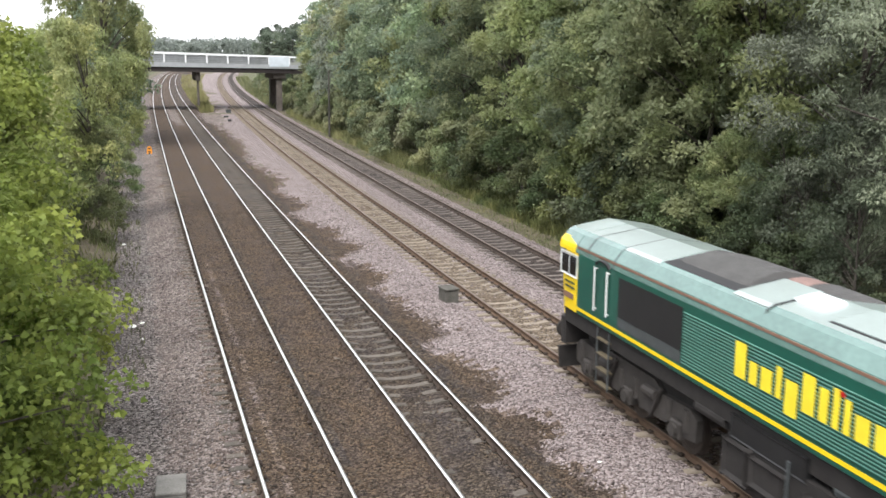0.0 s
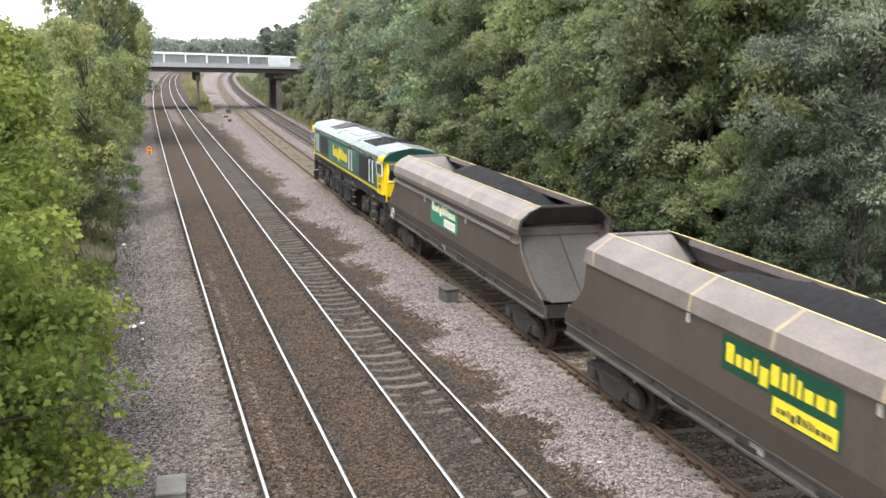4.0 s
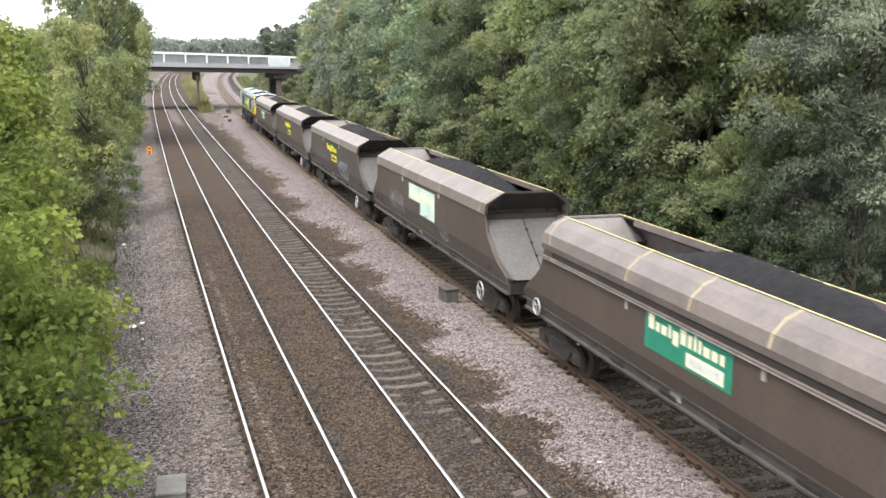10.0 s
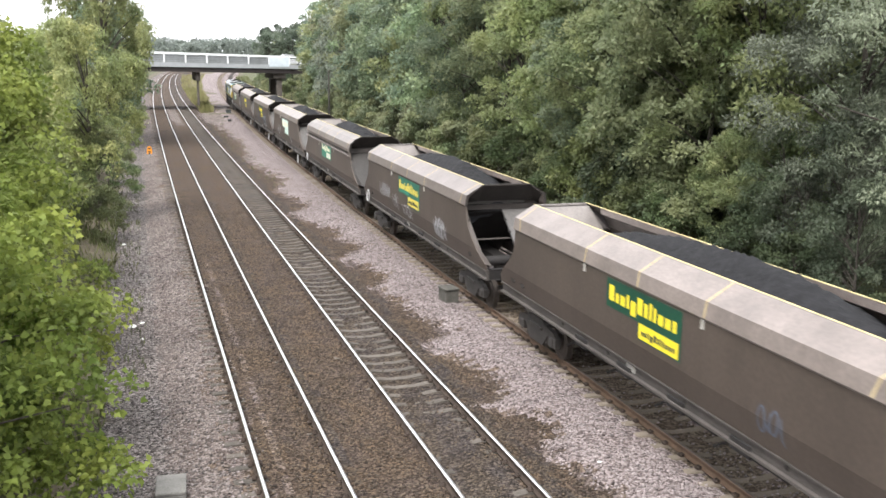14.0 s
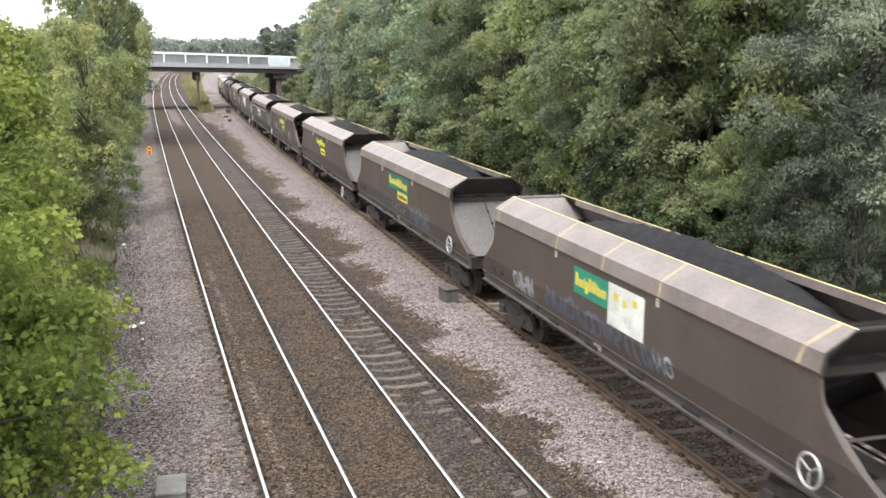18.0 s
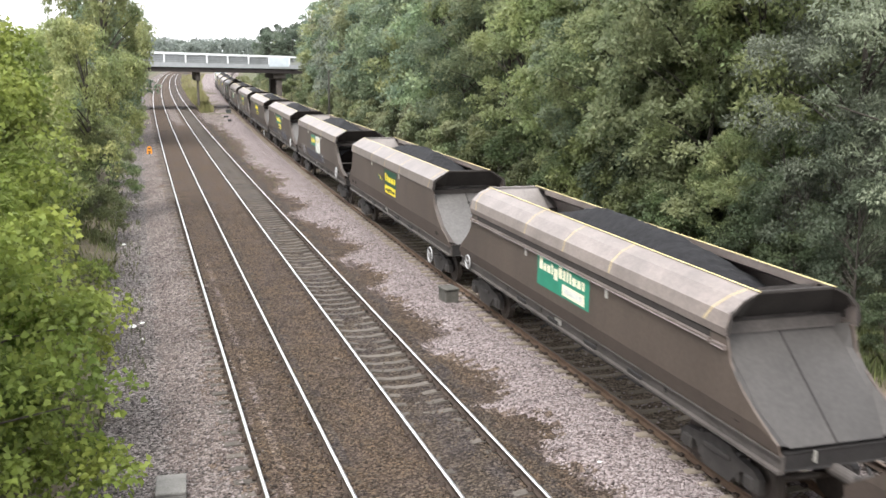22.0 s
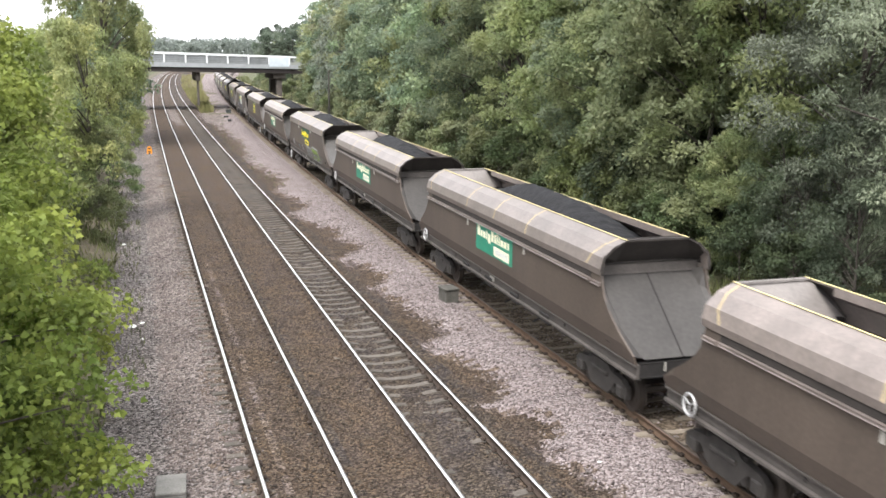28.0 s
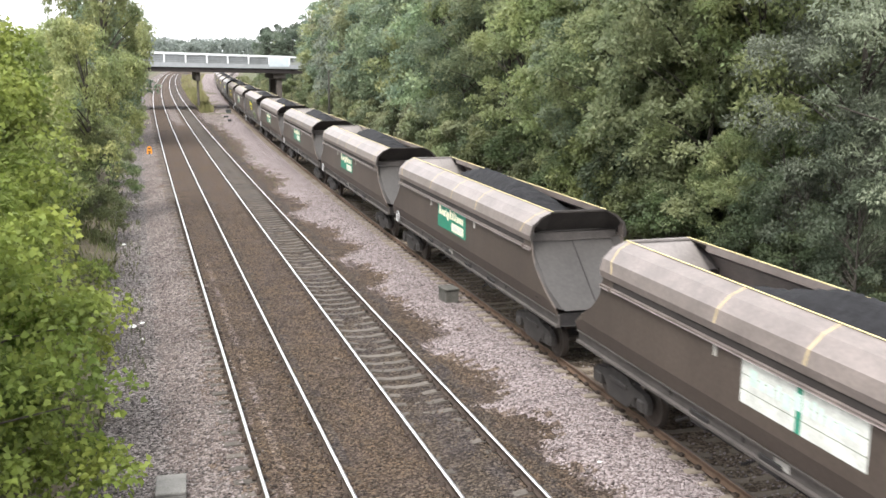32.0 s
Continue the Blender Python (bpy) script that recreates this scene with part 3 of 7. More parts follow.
M_BOARD_DARK = material("dark_green_board", (0.012, 0.085, 0.050), 0.45, vary=0.15, scale=2)
M_BOARD_TEAL = material("faded_teal_board", (0.030, 0.190, 0.125), 0.5, vary=0.3, scale=2)
M_BOARD_GREEN = material("bright_green_board", (0.035, 0.30, 0.19), 0.45, vary=0.15, scale=2)
M_BOARD_FADED = material("faded_mint_board", (0.56, 0.70, 0.62), 0.5, vary=0.18, scale=1.4)
M_BOARD_GOLD = material("faded_gold_lettering", (0.62, 0.50, 0.08), 0.5, vary=0.2, scale=3)
M_BOARD_WHITE = material("white_overpaint", (0.61, 0.62, 0.57), 0.5, vary=0.25, scale=2)
M_BARS = material("dark_print_bars", (0.08, 0.09, 0.05), 0.6, vary=0.1, scale=3)
M_TAG_SILVER = material("silver_spray_paint", (0.46, 0.46, 0.47), 0.5, vary=0.2, scale=2)
M_TAG_BLUE = material("dull_blue_spray_paint", (0.14, 0.155, 0.20), 0.6, vary=0.2, scale=2)
M_TAG_GREY = material("worn_grey_spray_paint", (0.27, 0.27, 0.27), 0.6, vary=0.35, scale=4)
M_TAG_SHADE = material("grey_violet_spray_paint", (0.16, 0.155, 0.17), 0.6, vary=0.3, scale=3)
M_TAG_LIME = material("lime_green_spray_paint", (0.20, 0.30, 0.05), 0.55, vary=0.35, scale=4)
M_TAG_SKY = material("pale_blue_spray_paint", (0.26, 0.36, 0.40), 0.6, vary=0.3, scale=4)
M_TAG_GREEN = material("grey_green_spray_paint", (0.17, 0.22, 0.13), 0.6, vary=0.25, scale=2)
M_LABEL = material("white_data_panel", (0.46, 0.44, 0.40), 0.6, vary=0.1, scale=5)

TOP, FOOT = 7.16, 8.72


SIDE_TOP, FOLD = {"A": 3.19, "B": 3.05}, {"A": 1.97, "B": 1.80}


def wagon_side(sign, kind):
    """Side sheet with cut-back curved ends and a folded-in lower edge."""
    bm = bmesh.new()
    top, fold, low = SIDE_TOP[kind], FOLD[kind], 1.44
    run = ((0.0, top), (0.06, top - 0.02), (0.12, 2.85), (0.19, 2.62), (0.36, 2.42), (0.60, 2.23), (0.85, 2.07), (1.10, 1.93), (FOOT - TOP, 1.63))
    reach = [(TOP + d, z) for d, z in run]
    rows = [(-y, z) for y, z in reversed(reach)] + [(y, top) for y in (-4.5, -1.5, 1.5, 4.5)] + reach
    rings = []
    for y, zt in rows:
        x_at = 1.33 if zt > fold else 1.21 + 0.12 * (zt - low) / (fold - low)
        out = [(x_at, zt), (min(x_at, 1.33), min(zt - 0.001, fold)), (1.21, low)]
        rings.append([bm.verts.new((sign * x, y, z)) for x, z in out] + [bm.verts.new((sign * (x - 0.05), y, z)) for x, z in reversed(out)])
    for a, b in zip(rings, rings[1:]):
        for j in range(6):
            bm.faces.new((a[j], a[(j + 1) % 6], b[(j + 1) % 6], b[j]))
    bm.faces.new(rings[0])
    bm.faces.new(rings[-1])
    bmesh.ops.recalc_face_normals(bm, faces=bm.faces)
    return bm


def canopy_section(sign, kind):
    if kind == "A":
        pts = [(1.345, 3.15), (1.375, 3.19), (1.325, 3.50), (0.79, 3.82), (0.75, 3.81), (1.25, 3.46), (1.29, 3.15)]
    else:
        pts = [(1.36, 3.05), (1.39, 3.20), (1.325, 3.45), (1.08, 3.68), (0.78, 3.81), (0.75, 3.79), (1.05, 3.64), (1.27, 3.42), (1.31, 3.05)]
    return [(sign * x, z) for x, z in pts]


def coal_mesh(seed, fore=6.9, aft=-6.7, heap=1.0):
    rng = np.random.default_rng(seed)
    ny, nx = 90, 13
    ys, xs = np.linspace(aft, fore, ny), np.linspace(-1.0, 1.0, nx)
    X, Y = np.meshgrid(xs, ys)
    end = np.clip((fore - Y) / 4.2, 0, 1) * np.clip((Y - aft) / 3.6, 0, 1)
    Z = 2.75 + heap * np.sqrt(end) - 0.34 * np.abs(X) ** 1.5 + 0.06 * np.sin(Y * 1.1 + seed) + 0.09 * (rng.random(X.shape) - 0.5)
    # below the rims the load leans against the sides
    Z = np.minimum(Z, 3.60 + 0.75 * (0.72 - np.abs(X)) + 0.05 * rng.random(X.shape))
    i = np.arange(ny * nx).reshape(ny, nx)
    f = np.stack([i[:-1, :-1], i[:-1, 1:], i[1:, 1:], i[1:, :-1]], -1).reshape(-1, 4)
    return np_mesh("coal_load", np.stack([X, Y, Z], -1).reshape(-1, 3), f, [M_COAL])


def bogie(parent, y, wheel_me, frame_me, bolster_me):
    b = part("bogie", bolster_me, None, parent, "black two-axle bogie")
    b.matrix_basis = pose(0.08, y, 0)
    for s in (-1, 1):
        f = part("side_frame", frame_me, None, b)
        f.matrix_basis = pose(s * 0.98, 0, 0)
    for dy in (-1.03, 1.03):
        w = part("wheelset", wheel_me, None, b, "steel wheels on an axle")
        w.matrix_basis = pose(0, dy, 0.46)
    return b


def wheelset_mesh(r=0.46, gauge=0.72):
    bm = tube((-1.0, 0, 0), (1.0, 0, 0), 0.075, 10)
    for s in (-1, 1):
        tube((s * (gauge - 0.06), 0, 0), (s * (gauge + 0.06), 0, 0), r, 28, bm=bm)
        tube((s * (gauge - 0.085), 0, 0), (s * (gauge - 0.055), 0, 0), r + 0.03, 28, bm=bm)
        tube((s * (gauge + 0.055), 0, 0), (s * (gauge + 0.075), 0, 0), r * 0.80, 24, r2=r * 0.72, bm=bm)
        tube((s * (gauge + 0.05), 0, 0), (s * 0.95, 0, 0), 0.11, 12, bm=bm)
        for a in range(3):
            c, d = 0.6 * r * math.cos(a * 2.1), 0.6 * r * math.sin(a * 2.1)
            tube((s * (gauge + 0.07), c, d), (s * (gauge + 0.082), c, d), 0.035, 8, bm=bm)
    return bm_mesh("wheelset", bm, M_WHEEL)


def side_frame_mesh(half=1.03):
    """Cast side frame with arched top, spring nest and axle boxes."""
    out = [(-half - 0.28, 0.36), (-half - 0.28, 0.62), (-half - 0.1, 0.74), (-0.55, 0.80), (-0.4, 0.90), (0.4, 0.90), (0.55, 0.80), (half + 0.1, 0.74),
           (half + 0.28, 0.62), (half + 0.28, 0.36), (half + 0.16, 0.36), (half + 0.1, 0.56), (half - 0.25, 0.58), (0.5, 0.30), (0.42, 0.22), (-0.42, 0.22),
           (-0.5, 0.30), (-half + 0.25, 0.58), (-half - 0.1, 0.56), (-half - 0.16, 0.36)]
    bm = plate(out, -0.07, 0.07)
    for s in (-1, 1):
        box(-0.11, 0.12, s * half - 0.15, s * half + 0.15, 0.34, 0.60, 0.03, bm)
        tube((0.1, s * half, 0.46), (0.15, s * half, 0.46), 0.10, 12, bm=bm)
        box(-0.05, 0.11, s * 0.62 - 0.06, s * 0.62 + 0.06, 0.30, 0.86, 0.02, bm)
    for k in (-0.24, 0.0, 0.24):
        tube((0.02, k, 0.28), (0.02, k, 0.62), 0.09, 10, bm=bm)
    box(-0.12, 0.12, -0.42, 0.42, 0.62, 0.72, 0.02, bm)
    return bm_mesh("side_frame", bm, M_BOGIE)


def bolster_mesh():
    bm = box(-0.98, 0.98, -0.22, 0.22, 0.62, 0.92, 0.03)
    tube((0, 0, 0.9), (0, 0, 1.25), 0.28, 16, bm=bm)
    for s in (-1, 1):
        box(-0.9, 0.9, s * 0.55 - 0.06, s * 0.55 + 0.06, 0.40, 0.54, bm=bm)
    return bm_mesh("bogie", bm, M_UNDER)


WHEEL_ME, FRAME_ME, BOLSTER_ME = wheelset_mesh(), side_frame_mesh(), bolster_mesh()


def end_sheet_half(side, s):
    """Half of a sloping end cover: from under the canopy down and outward to the headstock. side: -1 left, 1 right; s: end."""
    bm = bmesh.new()
    def z(y):
        return 2.98 - 0.834 * (y - TOP + 0.35)
    a = [(side * x, y, z(y)) for x, y in ((0.015, TOP - 0.35), (1.14, TOP - 0.35), (1.17, TOP + 0.1), (1.15, TOP + 0.80), (1.08, TOP + 1.22), (0.92, TOP + 1.43), (0.015, TOP + 1.43))]
    top = [bm.verts.new((x, s * (y - 0.0), z)) for x, y, z in a]
    low = [bm.verts.new((x, s * (y - 0.04), z - 0.02)) for x, y, z in a]
    bm.faces.new(top)
    bm.faces.new(list(reversed(low)))
    for i in range(7):
        bm.faces.new((top[i], low[i], low[(i + 1) % 7], top[(i + 1) % 7]))
    bmesh.ops.triangulate(bm, faces=[f for f in bm.faces if len(f.verts) > 4])
    bmesh.ops.recalc_face_normals(bm, faces=bm.faces)
    return bm


def end_gusset(side, s):
    """Curved corner plate that closes the end between side sheet and end cover."""
    bm = bmesh.new()
    outer = ((1.325, TOP - 0.02, 3.1), (1.32, TOP + 0.15, 2.64), (1.315, TOP + 0.57, 2.24), (1.28, TOP + 1.06, 1.94), (1.22, FOOT - 0.02, 1.62))
    inner = ((1.14, TOP - 0.35, 2.975), (1.165, TOP + 0.02, 2.665), (1.155, TOP + 0.5, 2.265), (1.12, TOP + 0.95, 1.89), (0.95, TOP + 1.40, 1.515))
    o = [bm.verts.new((side * x, s * y, z)) for x, y, z in outer]
    n = [bm.verts.new((side * x, s * y, z)) for x, y, z in inner]
    for k in range(4):
        bm.faces.new((o[k], o[k + 1], n[k + 1], n[k]))
    got = bmesh.ops.extrude_face_region(bm, geom=list(bm.faces))
    for e in got["geom"]:
        if isinstance(e, bmesh.types.BMVert):
            e.co.y -= s * 0.03
    bmesh.ops.recalc_face_normals(bm, faces=bm.faces)
    return bm


# how far the front, the rear and the foot of the rear are drawn in
PULL = {"A": (-0.18, 0.18, 0.0), "B": (-0.01, 0.39, 0.36)}


def loft_oval(x, y, z, ry, rz):
    """A flat oval plate facing sideways."""
    pts = [(y + ry * math.cos(a), z + rz * math.sin(a)) for a in [k * math.pi / 6 for k in range(12)]]
    return plate(pts, x * 0.955, x * 0.985)


def build_wagon(kind, label):
    w = thing("coal_hopper_wagon", label, "wagon", "coal hopper wagons in the train")
    for s in (-1, 1):
        part("body_side", wagon_side(s, kind), M_BODY, w)
        part("solebar", sweep([(s * 1.10, 1.12), (s * 1.23, 1.12), (s * 1.23, 1.17), (s * 1.17, 1.19), (s * 1.17, 1.38), (s * 1.235, 1.40), (s * 1.235, 1.436), (s * 1.10, 1.436)],
                              -FOOT, FOOT), M_SOLEBAR, w, "dusty grey solebar channel")
        can = part("canopy", sweep(canopy_section(s, kind), -TOP - 0.12, TOP + 0.12), M_CANOPY, w, "pale dusty sloping canopy")
        part("edge_line", box(s * 0.745, s * 0.79, -TOP - 0.12, TOP + 0.12, 3.824, 3.829), M_EDGE_LINE, can, "worn yellow edge line")
        # upright strip added to stand for the canopy's underside catching light
        part("rim_flange", box(s * 0.735, s * 0.752, -TOP + 0.75, TOP - 0.7, 3.655, 3.81), M_CANOPY, can, "pale strip for the lit underside of the canopy rim")
        if kind == "B":
            part("side_rail", box(s * 1.335, s * 1.395, -TOP + 0.45, TOP - 0.45, 2.835, 2.895, 0.01), M_CANOPY, w, "pale rail along the side")
            # flat strip in the shade colour where the gap would be
            part("side_slot", box(s * 1.331, s * 1.338, -TOP + 0.45, TOP - 0.45, 2.90, 3.045), M_SHADE_DARK, w, "dark strip for the shaded gap under the canopy")
            for y in (-TOP + 0.14, TOP - 0.14):
                part("rail_end", box(s * 1.335, s * 1.395, y - 0.2, y + 0.2, 2.815, 2.885, 0.01), M_CANOPY, w, "short pale end of the side rail")
        # yellow bands over the canopy
        for y, lean in (((-6.55, -0.2), (-2.22, 0), (0.32, 0), (2.87, 0), (6.95, 0.2)) if kind == "A" else ((-6.15, -0.42), (-2.31, 0), (0.18, 0), (2.70, 0), (6.72, 0.36))):
            sec = canopy_section(s, kind)
            k = 3 if kind == "A" else 4
            pts = sec[1:k + 1]
            bm = bmesh.new()
            zs = [z for _, z in pts]
            off = [y + lean * (z - min(zs)) / (max(zs) - min(zs)) for z in zs]
            lo = [bm.verts.new((x + s * 0.004, o - 0.034, z + 0.004)) for (x, z), o in zip(pts, off)]
            hi = [bm.verts.new((x + s * 0.004, o + 0.034, z + 0.004)) for (x, z), o in zip(pts, off)]
            for i in range(len(pts) - 1):
                bm.faces.new((lo[i], lo[i + 1], hi[i + 1], hi[i]))
            part("yellow_band", bm, M_YELLOW_LINE, can)
        for y in ((2.9, -2.15) if kind == "A" else (2.66, -2.18)):
            part("tie_clip", box(s * 1.33, s * 1.36, y - 0.035, y + 0.035, *((2.98, 3.14) if kind == "A" else (2.62, 2.80)), 0.01), M_LABEL, w, "small white tie clip")
        for y in (-4.6, -1.4, 1.9, 4.4):
            part("hook_hole", tube((s * 1.165, y, 1.30), (s * 1.18, y, 1.30), 0.05, 10), M_SHADE_DARK, w)
        for y in ((-7.35, 6.95, 7.65) if kind == "A" else (-7.2,)):
            part("step_hole", loft_oval(s * 1.30, y, 1.70, 0.15, 0.075), M_SHADE_DARK, w, "dark step hole in the lower side")
        part("pipe", tube((s * 1.02, -8.6, 1.06), (s * 1.02, 8.6, 1.06), 0.03, 6), M_UNDER, w)
    for s in (-1, 1):
        # end of the canopy: leaning in, coloured dark for its shade, with a stiffening beam below it
        bm = bmesh.new()
        a = [(-1.34, 3.17), (-1.31, 3.48), (-0.77, 3.80), (0.77, 3.80), (1.31, 3.48), (1.34, 3.17)]
        lo = [(-1.3, 3.1), (-1.22, 3.38), (-0.74, 3.5), (0.74, 3.5), (1.22, 3.38), (1.3, 3.1)]
        o = [bm.verts.new((x, s * (TOP + 0.11), z)) for x, z in a]
        i_ = [bm.verts.new((x * 0.97, s * (TOP - 0.45), 3.12 + (z - 3.1) * 0.25)) for x, z in lo]
        for j in range(5):
            bm.faces.new((o[j], o[j + 1], i_[j + 1], i_[j]))
        got = bmesh.ops.extrude_face_region(bm, geom=list(bm.faces))
        for e in got["geom"]:
            if isinstance(e, bmesh.types.BMVert):
                e.co.y -= s * 0.03
        bmesh.ops.recalc_face_normals(bm, faces=bm.faces)
        part("canopy_end", bm, M_INNER if s > 0 else M_SHADE_DARK, w, "pale worn canopy end" if s > 0 else "inward-leaning canopy end coloured dark for its shade")
        part("end_top", sweep([(-0.78, 3.78), (0.78, 3.78), (0.78, 3.825), (-0.78, 3.825)], s * (TOP + 0.02), s * (TOP + 0.12)), M_INNER if s > 0 else M_SHADE_DARK, w)
        part("end_beam", box(-1.28, 1.28, s * (TOP - 0.44), s * (TOP - 0.30), 2.97, 3.13 if kind == "A" else 3.20, 0.015), M_SHADE_DARK if kind == "A" else M_SOLEBAR, w, "dark end beam" if kind == "A" else "grey end beam")
        # inside slope of the hopper above the load
        deep = 0.10 if s > 0 else 0.40
        bm = bmesh.new()
        q = [bm.verts.new(c) for c in ((-0.75, s * (TOP - deep), 3.77), (0.75, s * (TOP - deep), 3.77), (1.15, s * (TOP - deep - 0.9), 2.65), (-1.15, s * (TOP - deep - 0.9), 2.65))]
        q2 = [bm.verts.new(v.co + Vector((0, -s * 0.02, -0.03))) for v in q]
        bm.faces.new(q)
        bm.faces.new(q2[::-1])
        for j in range(4):
            bm.faces.new((q[j], q2[j], q2[(j + 1) % 4], q[(j + 1) % 4]))
        bmesh.ops.recalc_face_normals(bm, faces=bm.faces)
        part("inner_slope", bm, M_INNER, w, "pale worn inside of the hopper end")
        part("headstock", box(-1.16, 1.16, s * (FOOT - 0.30), s * (FOOT - 0.12), 1.10, 1.42, 0.02), M_UNDER, w, "dark dusty headstock")
        part("lamp_bracket", box(-0.46, -0.43, s * (FOOT - 0.12), s * (FOOT - 0.07), 1.22, 1.42), M_LABEL, w, "small pale lamp bracket")
        reach = 0.62 if kind == "A" else 0.44
        cp = part("coupler", tube((0, s * (FOOT - 0.6), 1.02), (0, s * (FOOT + reach - 0.15), 1.02), 0.12, 14), M_SOLEBAR, w, "dusty tubular coupler")
        part("coupler_head", box(-0.17, 0.17, s * (FOOT + reach - 0.2), s * (FOOT + reach), 0.84, 1.20, 0.04), M_BOGIE, cp)
        part("air_hose", tube((0.35, s * (FOOT - 0.14), 1.15), (0.30, s * (FOOT + reach - 0.05), 0.72), 0.03, 6), M_UNDER, w)
        for side in (-1, 1):
            part("end_gusset", end_gusset(side, s), M_SHEET_EDGE if kind == "A" else M_SHEET_B, w, "grey-brown corner plate")
        # structure behind the end cover
        part("inner_brace", tube((-1.1, s * 7.2, 2.1), (1.1, s * 7.2, 2.1), 0.03, 8), M_SOLEBAR, w)
        part("air_tank", tube((-0.9, s * 7.7, 1.50), (0.1, s * 7.7, 1.50), 0.16, 14), M_UNDER, w, "black air tank")
        bogie(w, s * 6.60 if kind == "A" else 6.95 if s > 0 else -6.22, WHEEL_ME, FRAME_ME, BOLSTER_ME)
        part("hopper_end", plate([(s * 4.5, 1.46), (s * 6.55, 2.86), (s * 6.5, 2.90), (s * 4.4, 1.52)], -1.2, 1.2), M_UNDER, w, "dark hopper underside")
    part("underframe", box(-0.22, 0.22, -FOOT + 0.3, FOOT - 0.3, 1.10, 1.44), M_UNDER, w, "black centre sill")
    for y in (-3.3, -1.1, 1.1, 3.3):
        bm = bmesh.new()
        up = [bm.verts.new((x, y + d, 1.6)) for x, d in ((-1.15, -1.08), (1.15, -1.08), (1.15, 1.08), (-1.15, 1.08))]
        dn = [bm.verts.new((x, y + d, 0.66)) for x, d in ((-0.62, -0.6), (0.62, -0.6), (0.62, 0.6), (-0.62, 0.6))]
        bm.faces.new(up)
        bm.faces.new(dn[::-1])
        for j in range(4):
            bm.faces.new((up[j], dn[j], dn[(j + 1) % 4], up[(j + 1) % 4]))
        bmesh.ops.recalc_face_normals(bm, faces=bm.faces)
        part("discharge_chute", bm, M_UNDER, w, "black discharge chute")
        part("door_gear", box(-1.20, -1.02, y - 0.32, y + 0.32, 1.02, 1.28, 0.02), M_UNDER, w, "black door gear box")
        part("door_lever", tube((-1.0, y + 0.5, 1.05), (-1.12, y + 0.9, 0.8), 0.03, 6), M_UNDER, w)
    part("door_shaft", tube((-0.98, -4.4, 1.0), (-0.98, 4.4, 1.0), 0.045, 8), M_BOGIE, w, "door operating shaft")
    part("brake_cylinder", tube((-1.0, 4.75, 1.05), (-0.6, 5.1, 1.05), 0.13, 12), M_BOGIE, w)
    part("coal_load", coal_mesh(3, 5.6, -6.4, 1.30) if kind == "A" else coal_mesh(8, 5.4, -6.2, 1.30), None, w, "heaped black coal")
    # the hopper sits a little forward on the underframe
    ends = PULL[kind]
    for o in w.children_recursive:
        if o.name.split(".")[0] in ("body_side", "canopy", "edge_line", "side_rail", "rail_end", "side_slot", "canopy_end", "end_top", "end_beam", "inner_slope", "end_gusset", "solebar", "headstock", "lamp_bracket", "pipe", "underframe"):
            pull_ends(o.data, *ends)
        # the canopy's end faces take the shade colour too
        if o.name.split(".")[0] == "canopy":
            o.data.materials.append(M_SHADE_DARK)
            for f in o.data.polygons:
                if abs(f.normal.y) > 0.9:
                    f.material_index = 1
    return w


def pull_ends(me, fore, aft, foot):
    """Draw the upper corners of both ends inward, by less towards the sole."""
    for v in me.vertices:
        if abs(v.co.y) > 6.6:
            k = min(1.0, max(0.0, (v.co.z - 1.62) / 1.3))
            v.co.y -= k * fore if v.co.y > 0 else -(foot + k * (aft - foot))
    me.update()



GLYPHS = ((0.8, 0, 1), (0.55, 0, 0.62), (0.75, 0, 0.62), (0.35, 0, 0.85), (0.78, -0.3, 0.62), (0.75, 0, 1), (0.5, 0, 0.85), (0.35, 0, 1), (0.35, 0, 0.85),
          (0.75, 0, 0.62), (0.75, 0, 0.62), (0.5, 0, 0.66))


def letters(parent, x, y_front, y_back, z, h, mat, label="", first=0):
    """Each block of a brand word as a part of its own."""
    use = GLYPHS[first:]
    k = (y_front - y_back) / (sum(g[0] for g in use) + 0.27 * (len(use) - 1))
    y = y_front
    for wd, lo, hi in use:
        part("letter_block", box(x - 0.006, x, y - wd * k, y, z + lo * h, z + hi * h), mat, parent, label)
        y -= (wd + 0.27) * k


def sprayed_shape(parent, ys, low, high, mat, lift=0.0, label="sprayed paint"):
    """A filled patch of paint on the left side between two edges, following the fold of the sheet."""
    bm = bmesh.new()
    last = None
    for y, z0, z1 in zip(ys, low, high):
        z0 = max(z0, 1.465)
        z1 = max(z1, z0 + 0.004)
        m = min(max(1.97, z0 + 0.001), z1 - 0.001)
        row = [bm.verts.new((-1.336 - lift + max(0.0, 1.97 - z) * 0.226, y, z)) for z in (z0, (z0 + m) / 2, m, z1)]
        if last:
            for j in range(3):
                bm.faces.new((last[j], row[j], row[j + 1], last[j + 1]))
        last = row
    part("sprayed_paint", bm, mat, parent, label)["kind"] = "stuff"


def sprayed_blob(parent, y, z, ry, rz, mat, lift, lean=0.0, edge=None):
    """A bubble of paint, with an outline of another colour under it."""
    us = [math.sin(math.pi * (k / 14 - 0.5)) for k in range(15)]
    for grow, m, up in ((0.035, edge, lift), (0.0, mat, lift + 0.002)):
        if m:
            h = [(rz + grow) * math.sqrt(max(0.0, 1 - u * u)) for u in us]
            sprayed_shape(parent, [y + (ry + grow) * u for u in us], [z - k + lean * u for k, u in zip(h, us)], [z + k + lean * u for k, u in zip(h, us)], m, up)


